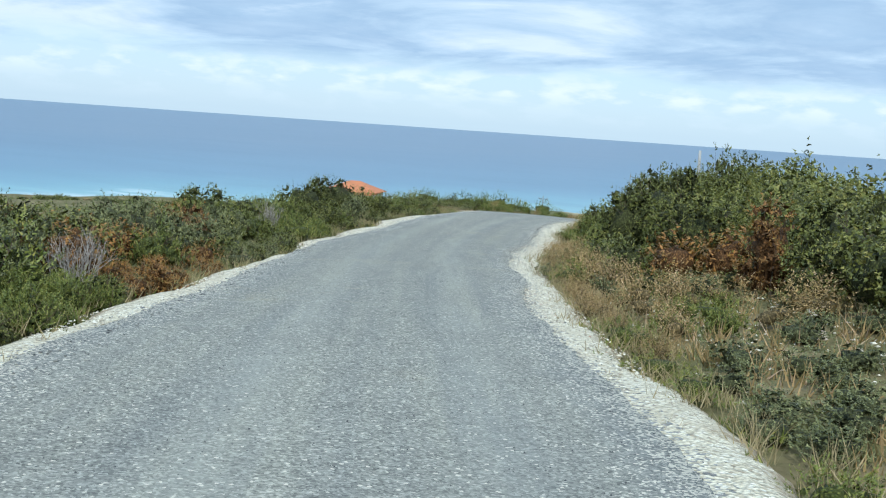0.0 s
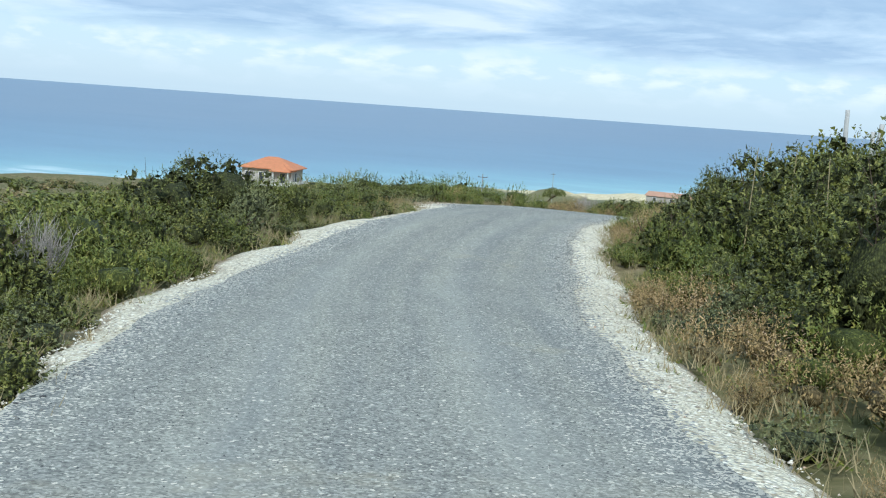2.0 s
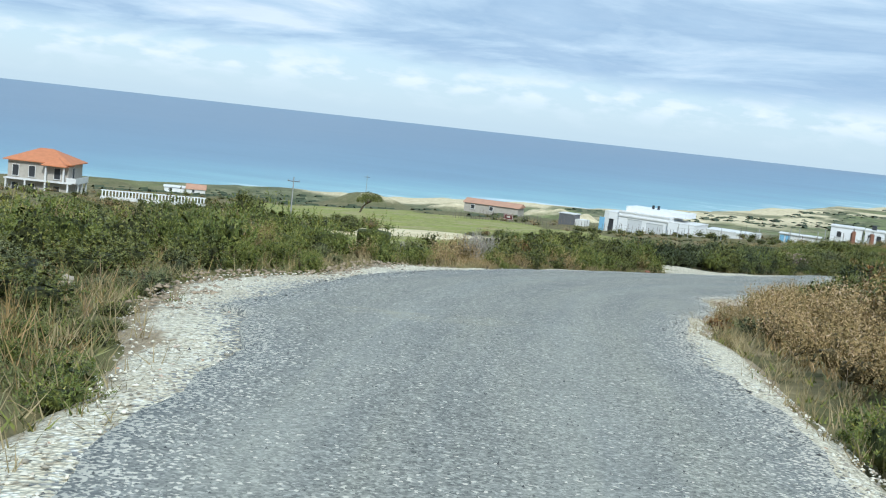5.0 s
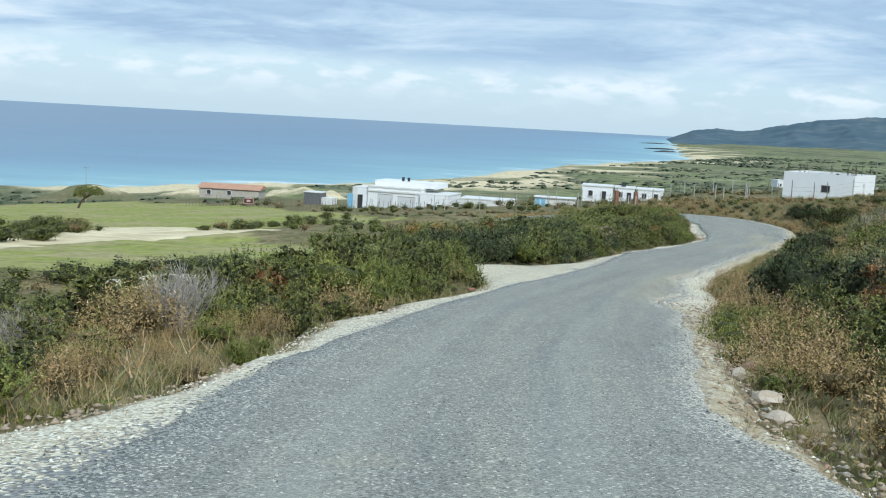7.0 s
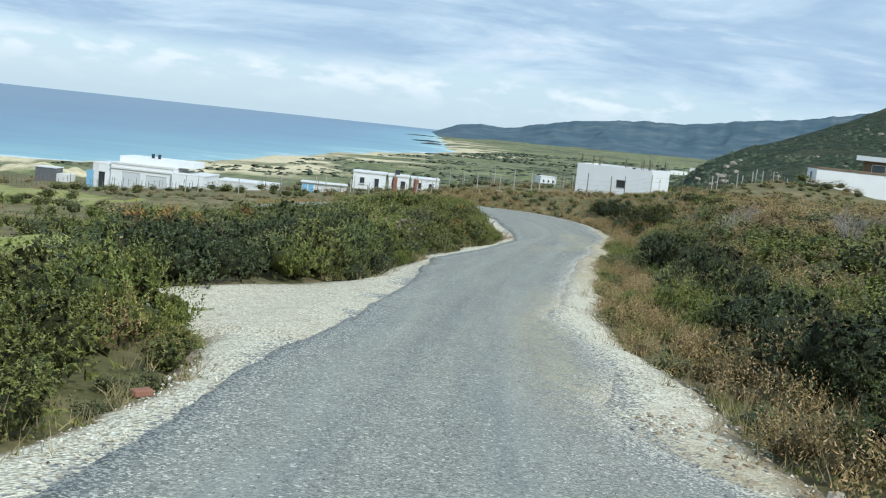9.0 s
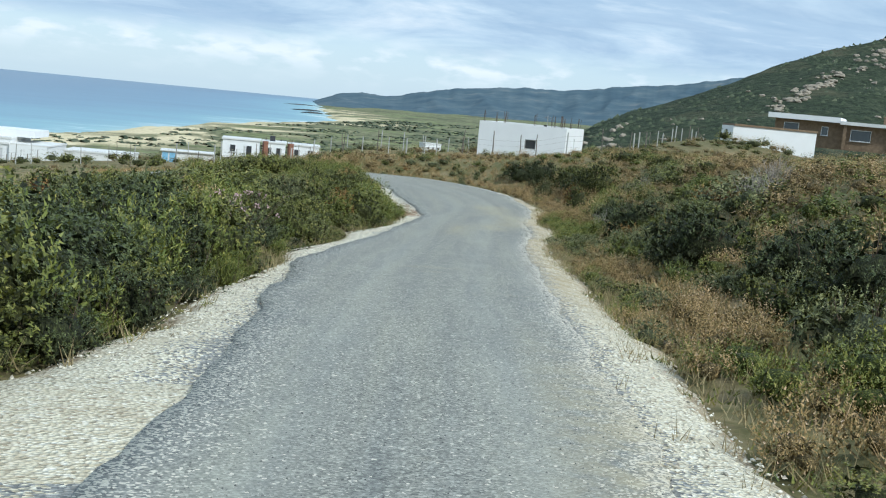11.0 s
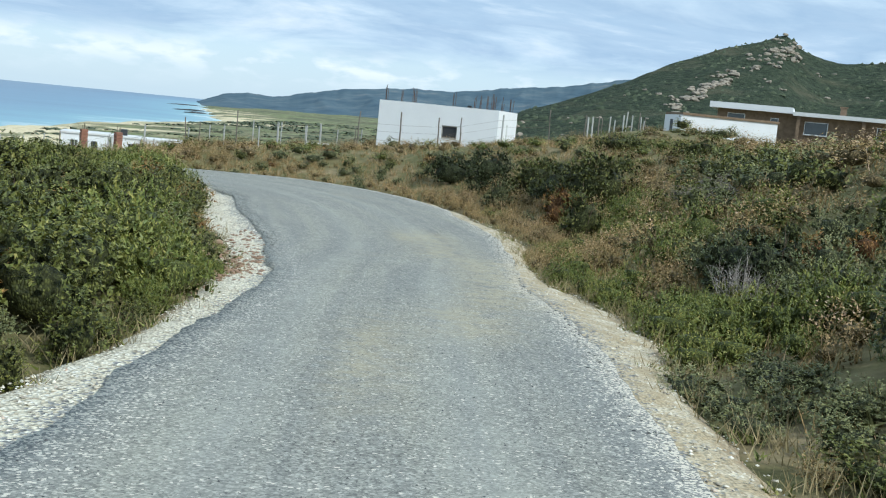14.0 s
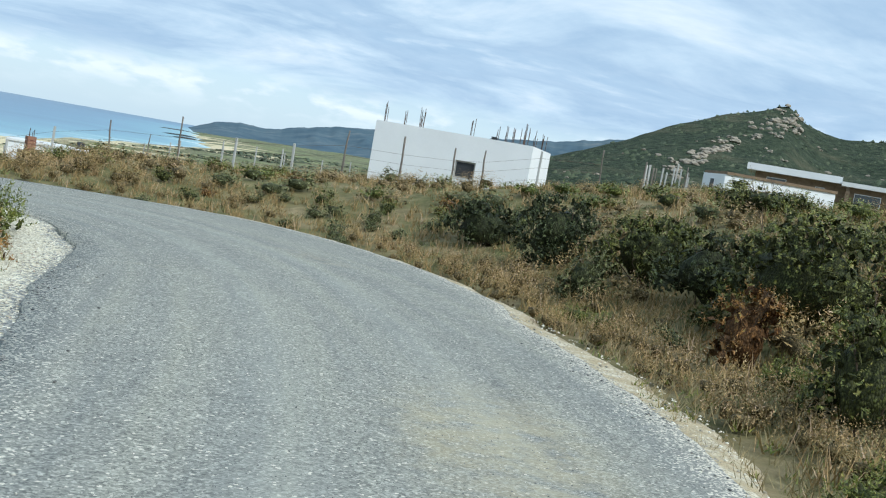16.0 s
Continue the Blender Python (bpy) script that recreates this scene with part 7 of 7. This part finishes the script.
def verge_stones():
    def across(a, g, u):
        """Offset and depth below the road at the share u of a verge's width."""
        return a - 0.3 + (g + 0.12 - a + 0.3) * u, -0.075 - 0.17 * u ** 5

    n = 6000
    for sign, ra, rg in ((-1, ROWS_A_L, ROWS_G_L), (1, ROWS_A_R, ROWS_G_R)):
        s = RN6.uniform(3, 140, n)
        off, dz = across(prof(ra, s), prof(rg, s), RN6.uniform(0.25, 0.95, n))
        few = (sign > 0) & (((s > 50) & (s < 76)) | (s > 100)) & (RN6.random(n) < 0.6)
        s, off, dz = s[~few], off[~few], dz[~few]
        pebbles("verge_stones", M_STONES, s, sign * off, (0.008, 0.027), dz, "loose white limestone pieces on the verge")
    m = 2600
    pebbles("drive_stones", M_STONES, RN6.uniform(80.8, 84.8, m), -RN6.uniform(2.2, 7.5, m), (0.008, 0.024), None, "loose pale stones on the gravel drive")
    m = 3600
    s = RN6.uniform(3, 138, m)
    side = RN6.random(m) < 0.5
    off = RN6.exponential(0.22, m)
    lat = np.where(side, -(prof(ROWS_A_L, s) - off), prof(ROWS_A_R, s) - off)
    pebbles("loose_chippings", M_CHIPS, s, lat, (0.008, 0.022), -0.012, "loose grey chippings on the asphalt margin")
    # the coarse chippings of the seal, and the crushed stone of the verges
    m = 95000
    s = RN6.uniform(5, 141, m)
    al, ar = prof(ROWS_A_L, s), prof(ROWS_A_R, s)
    strewn("seal_chippings", M_CHIPS, s, -al + (al + ar) * RN6.random(m), (0.006, 0.0125), "coarse grey chippings bedded in the road surface")
    m = 9000
    for sign, ra, rg in ((-1, ROWS_A_L, ROWS_G_L), (1, ROWS_A_R, ROWS_G_R)):
        s = RN6.uniform(5, 141, m)
        off, dz = across(prof(ra, s), prof(rg, s), RN6.uniform(0.1, 0.97, m))
        few = (sign > 0) & (((s > 50) & (s < 76)) | (s > 100)) & (RN6.random(m) < 0.7)
        s, off, dz = s[~few], off[~few], dz[~few]
        strewn("crushed_stone", M_STONES, s, sign * off, (0.010, 0.024), "crushed white limestone bits of the verge", dz)
        k = 5000
        s = RN6.uniform(5, 141, k)
        off, dz = across(prof(ra, s), prof(rg, s), np.abs(RN6.normal(0.12, 0.2, k)))
        strewn("margin_chippings", M_CHIPS, s, sign * off, (0.009, 0.020), "grey chippings thrown on to the verge", dz)
    # rubble in the ditch and reddish rubble on the verges
    m = 420
    s = RN6.normal(13.5, 2.4, m)
    pebbles("ditch_rubble", M_STONES, s, prof(ROWS_G_R, s) + RN6.uniform(0.6, 3.2, m), (0.015, 0.045), None, "broken white stones lying in the ditch")
    m = 520
    s = RN6.uniform(56, 77, m)
    pebbles("earthy_rubble", M_EARTHROCK, s, prof(ROWS_A_R, s) + np.abs(RN6.normal(0.5, 0.3, m)), (0.012, 0.05), -0.07, "earthy brown broken stones spilling on to the road edge")
    s = RN6.uniform(46, 62, 700)
    pebbles("earthy_rubble", M_EARTHROCK, s, -(prof(ROWS_G_L, s) - np.abs(RN6.normal(0.0, 0.5, 700))), (0.012, 0.05), -0.10, "earthy brown broken stones at the back of the verge")
    m = 800
    s = RN6.uniform(56, 77, m)
    pebbles("verge_rubble", M_STONES, s, prof(ROWS_A_R, s) + np.abs(RN6.normal(0.45, 0.4, m)), (0.015, 0.06), None, "broken stones spilling on to the road edge")
    m = 300
    s = np.concatenate([RN6.normal(122.9, 1.1, 230), RN6.normal(127.5, 1.6, m - 230)])
    pebbles("red_rubble", M_REDROCK, s, -(prof(ROWS_A_L, s) + 0.05 + RN6.uniform(0, 0.75, m)), (0.015, 0.06), -0.07, "reddish broken stones on the verge")


ROCKS = [rock_mesh("rock", M_ROCK, RN6) for _ in range(3)] + [rock_mesh("rock", M_REDROCK, RN6) for _ in range(2)]


def rocks():
    spots = [(62.4, 3.0, 0.26, 0), (63.6, 3.3, 0.34, 3), (64.4, 3.0, 0.22, 1), (65.3, 3.3, 0.30, 4), (61.2, 2.9, 0.20, 2), (66.8, 3.2, 0.18, 0), (71.0, 3.4, 0.24, 0), (72.4, 3.3, 0.20, 1), (73.2, 3.5, 0.26, 2), (74.0, 3.2, 0.16, 1)]
    spots += [(12.2, 5.0, 0.25, 0), (14.0, 5.6, 0.30, 1), (16.2, 4.8, 0.2, 2), (19.0, 5.4, 0.28, 3), (20.6, 5.0, 0.2, 4), (27.0, 5.2, 0.25, 3), (124.0, -2.9, 0.24, 3), (125.2, -3.1, 0.20, 4), (126.6, -3.3, 0.15, 3), (123.6, -2.5, 0.14, 0), (128.0, -3.6, 0.16, 4),
             (107.2, 5.9, 0.3, 0), (109.0, 6.6, 0.26, 2), (52.0, -4.8, 0.16, 0), (47.0, -4.6, 0.14, 1), (36.5, 6.0, 0.4, 0), (90.5, 12.0, 0.5, 4)]
    for s, la, r, k in spots:
        x, y = road_xy(s, la)
        z = max(float(ground([x], [y])[0]), float(np.interp(s, CL_S, CL[:, 2])) - 0.09)
        ob = new("rock", ROCKS[k])
        ob.matrix_basis = pose(x, y, z + r * 0.12, 0, 0, RN6.uniform(0, 360)) @ Matrix.Diagonal((r * 0.62, r * 0.5, r * 0.36, 1))
        tagged(ob, "reddish sandstone lump beside the road" if k > 2 else "pale limestone lump beside the road", "rock", "roadside rocks")
    b = part("brick", boxes((-0.09, -0.045, 0, 0.09, 0.045, 0.06), bevel=0.01), M_BRICK, None)
    b.matrix_basis = pose(2.4, 28.4, float(np.interp(75.0, CL_S, CL[:, 2])) - 0.06, 4, 2, 35)
    tagged(b, "broken red brick lying on the gravel verge", "brick")


def tufts():
    """Dry grass and small weeds along the verges and over the slope, one mass each."""
    def mass(name, mat, x, y, z, h, blades, label, lean=0.5, wid=0.012):
        n = len(x)
        k = n * blades
        bx, by, bz = np.repeat(x, blades) + RN6.normal(0, 0.06, k), np.repeat(y, blades) + RN6.normal(0, 0.06, k), np.repeat(z, blades) - 0.02
        p = np.stack([bx, by, bz], 1)
        d = unit(np.stack([RN6.normal(0, lean, k), RN6.normal(0, lean, k), np.ones(k)], 1))
        side = unit(np.cross(d, RN6.normal(size=(k, 3))))
        v, f = leaf_tris(p, d, side, np.repeat(RN6.uniform(0.6, 1.2, n) * h, blades) * RN6.uniform(0.6, 1.1, k), wid)
        tagged(new(name, np_mesh(name, v, f, mat, {"tone": np.repeat(RN6.random(k), 3)})), label, "grass", kind="stuff")
    n = 2600
    s = RN6.uniform(2, 140, n)
    side = np.where(RN6.random(n) < 0.4, -1, 1)
    g = np.where(side < 0, prof(ROWS_G_L, s), prof(ROWS_G_R, s))
    lat = side * (g + RN6.normal(0.25, 0.32, n))
    x, y = road_xy(s, lat)
    z = np.maximum(ground(x, y), np.interp(s, CL_S, CL[:, 2]) - 0.14)
    ok = ~((s > 78.5) & (s < 90) & (lat < 0))
    mass("verge_grass", M_STRAW, x[ok], y[ok], z[ok], 0.28, 9, "dry straw-coloured grass along the verge")
    pick2 = ok & (RN6.random(n) < 0.35)
    mass("verge_weeds", M_LIME, x[pick2], y[pick2], z[pick2], 0.14, 10, "small green weeds along the verge", 0.9, 0.022)
    m = 14000
    s = RN6.uniform(2, 160, m)
    lat = prof(ROWS_G_R, s) + RN6.uniform(0.15, 1, m) ** 1.6 * 15
    x, y = road_xy(s, lat)
    s2, l2, _ = near_road(x, y)
    ok = np.abs(l2) > prof(ROWS_G_R, s2) + 0.15
    dry = ok & (vnoise(x, y, 2.5, 41) + RN6.uniform(-0.5, 0.5, m) > -0.1)
    mass("slope_grass", M_DRY, x[dry], y[dry], ground(x[dry], y[dry]), 0.34, 9, "brown dry grass and heather stalks over the slope", 0.5, 0.022)
    herb = ok & ~dry
    mass("slope_herbs", M_OLIVE, x[herb], y[herb], ground(x[herb], y[herb]), 0.24, 12, "low grey-green herbs between the shrubs", 0.8, 0.024)
    m = 3000
    s = RN6.uniform(40, 72, m)
    lat = -(prof(ROWS_G_L, s) + RN6.uniform(0.3, 9, m))
    x, y = road_xy(s, lat)
    mass("slope_grass", M_DRY, x, y, ground(x, y), 0.36, 7, "brown dry grass and heather stalks over the slope", 0.45, 0.016)
    m = 6000
    s = RN6.uniform(126, 166, m)
    lat = prof(ROWS_G_R, s) + RN6.uniform(0.2, 22, m)
    x, y = road_xy(s, lat)
    s2, l2, _ = near_road(x, y)
    ok = np.abs(l2) > prof(ROWS_G_R, s2) + 0.15
    mass("slope_grass", M_DRY, x[ok], y[ok], ground(x[ok], y[ok]), 0.40, 9, "brown dry grass and heather stalks over the slope", 0.45, 0.026)
    m = 4500
    s = RN6.uniform(3, 62, m)
    lat = -(prof(ROWS_G_L, s) + RN6.uniform(0.1, 1, m) ** 1.5 * 7)
    x, y = road_xy(s, lat)
    mass("slope_herbs", M_OLIVE, x, y, ground(x, y), 0.26, 11, "low grey-green herbs between the shrubs", 0.8, 0.022)
    # green strip in the drive
    m = 260
    q = RN6.uniform(2.2, 4.0, m)
    x, y = road_xy(np.interp(q, [2.1, 2.7, 3.3, 3.6, 4.2], [86.4, 84.8, 83.4, 82.2, 80.6]) + RN6.normal(0, 0.12, m), -q)
    mass("drive_grass", M_LIME, x, y, ground(x, y) + 0.06, 0.06, 9, "thin green grass strip in the gravel drive", 1.2, 0.015)


def fan_palm(x, y, size=1.0):
    """Dwarf fan palm: stiff fans of pointed blades on thin stalks."""
    z = float(ground([x], [y])[0])
    p = thing("fan_palm", pose(x, y, z, 0, 0, RN6.uniform(0, 360)), "grey-green dwarf fan palm with stiff pointed blades", "palm", "dwarf palms")
    for i in range(11):
        an, el = i * 2.4 + RN6.uniform(-0.3, 0.3), RN6.uniform(0.25, 1.25)
        d = np.array([math.cos(an) * math.cos(el), math.sin(an) * math.cos(el), math.sin(el)])
        L = RN6.uniform(0.35, 0.6) * size
        tip = d * L
        v, f = tube([(0, 0, 0), tuple(tip * 0.6 + (0, 0, 0.04)), tuple(tip)], [0.012, 0.010, 0.008], 4)
        stalk = child("stalk", np_mesh("stalk", v, f, M_OLIVE), p)
        side = unit(np.cross(d, (0, 0, 1.0)))
        n = 15
        a = np.linspace(-1.45, 1.45, n)
        dirs = unit(np.cos(a)[:, None] * d + np.sin(a)[:, None] * side + np.array([0, 0, 0.12]))
        wv, wf = leaf_quads(np.repeat(tip[None], n, 0), dirs, unit(np.cross(dirs, np.cross(d, side))), RN6.uniform(0.28, 0.36, n) * size, 0.03 * size)
        child("fan", np_mesh("fan", wv, wf, M_LEAF, {"tone": np.full(len(wv), RN6.uniform(0.1, 0.5))}), stalk)


def twig_pile(x, y):
    z = float(ground([x], [y])[0])
    p = thing("brushwood_heap", pose(x, y, z), "heap of bleached cut brushwood on the heath", "brushwood", "brushwood heaps")
    for _ in range(110):
        a, r = RN6.uniform(0, 6.28), RN6.uniform(0, 1.0)
        c = np.array([math.cos(a) * r, math.sin(a) * r * 0.8, 0.15 + 0.55 * (1 - r) * RN6.random()])
        d = unit(np.array([RN6.normal(), RN6.normal(), RN6.normal(0, 0.3)])) * RN6.uniform(0.15, 0.45)
        v, f = tube([c - d, c + RN6.normal(0, 0.05, 3), c + d], [0.009, 0.007, 0.004], 3)
        child("cut_branch", np_mesh("cut_branch", v, f, M_BRUSH), p)


def tree(x, y, h, R, lean=0.0, label="", name="tree"):
    """Wind-bent field tree: trunk, limbs and a crown of leafy clumps."""
    z = float(ground([x], [y])[0])
    p = thing(name, pose(x, y, z), label, "tree", "field trees")
    top = np.array([lean, 0, h * 0.55])
    v, f = tube([(0, 0, -0.3), (lean * 0.3, 0.05, h * 0.25), tuple(top)], [0.22, 0.17, 0.11], 7)
    child("trunk", np_mesh("trunk", v, f, M_TWIG), p)
    lumps = []
    for i in range(9):
        a, q = i * 2.4, R * RN6.uniform(0.3, 0.8)
        c = top + np.array([math.cos(a) * q, math.sin(a) * q, h * RN6.uniform(0.05, 0.3)])
        v, f = tube([tuple(top * 0.8), tuple((top + c) / 2 + RN6.normal(0, 0.1, 3)), tuple(c)], [0.09, 0.05, 0.02], 5)
        child("limb", np_mesh("limb", v, f, M_TWIG), p)
        lumps.append((*c, R * RN6.uniform(0.28, 0.45), h * RN6.uniform(0.13, 0.2)))
    child("crown", foliage(RN6, lumps, 1300, 6, 0.17, 0.10, 0.4, (0.1, 0.35), tone=(0.0, 0.45)).mesh("crown", M_LEAF), p)


def dry_stalks():
    for s, la, h in ((35.0, 5.6, 2.3), (33.2, 5.4, 2.3), (33.0, 6.0, 2.3), (40.2, 5.8, 1.7), (53.0, -9.6, 1.7), (53.6, -9.2, 1.5), (30.0, 6.0, 2.2)):
        x, y = road_xy(s, la)
        z = float(ground([x], [y])[0])
        lx, ly = RN6.normal(0, 0.2, 2)
        v, f = tube([(0, 0, -0.1), (lx * 0.4, ly * 0.4, h * 0.5), (lx, ly, h)], [0.012, 0.010, 0.006], 5)
        ob = new("dry_stalk", np_mesh("dry_stalk", v, f, M_STRAW, {"tone": np.full(len(v), 0.8)}))
        ob.matrix_basis = pose(x, y, z)
        tagged(ob, "tall bare straw-coloured stalk above the shrubs", "stalk", "dry stalks")


def weathered_posts():
    """Pale timber posts behind the tall shrubs."""
    for s, la, h in ((37.2, 7.4, 2.7), (36.9, 8.3, 2.3), (37.7, 8.0, 2.2), (37.0, 7.8, 2.4)):
        x, y = road_xy(s, la)
        fence_post(float(x), float(y), h, M_WHITEPOST, "pale weathered timber post behind the shrubs", 0.12, 0.06)


def flowers():
    """Pinkish everlasting heads over one bush."""
    x0, y0 = road_xy(104.5, -4.3)
    z0 = float(ground([x0], [y0])[0])
    k = 300
    c = np.repeat(np.stack([RN6.normal(0, 0.45, 60), RN6.normal(0, 0.45, 60), RN6.uniform(0.6, 1.15, 60)], 1), 5, 0) + RN6.normal(0, 0.025, (k, 3))
    p = c + (x0, y0, z0)
    d = unit(RN6.normal(size=(k, 3)) + (0, 0, 1.0))
    v, f = leaf_quads(p, d, unit(np.cross(d, RN6.normal(size=(k, 3)))), 0.05, 0.045)
    b = thing("flowering_bush", pose(0, 0, 0), "bush with faded pink flower heads among the scrub", "shrub")
    pink = plain("faded_pink", (0.50, 0.34, 0.34), 0.8, 0.2)
    heads = child("blossom", np_mesh("blossom", v, f, pink), b)
    tagged(heads, kind="stuff")
    q = Pile()
    for a in p[::4]:
        vv, ff = tube([(x0 + (a[0] - x0) * 0.2, y0 + (a[1] - y0) * 0.2, z0), tuple(a)], [0.008, 0.004], 3)
        q.add(vv, ff, RN6.random())
    tagged(child("stem", q.mesh("stem", M_TWIG), b), kind="stuff")


verge_stones()
rocks()
tufts()
fan_palm(25.3, 62.5, 0.95)
fan_palm(26.4, 64.2, 0.8)
fan_palm(37.6, 88.8, 1.0)
twig_pile(34.0, 76.4)
twig_pile(35.3, 78.2)
twig_pile(24.0, 46.0)
tree(-48.6, 190.0, 3.6, 2.5, 1.4, "lone wind-bent tree in the meadow")
dry_stalks()
weathered_posts()
flowers()
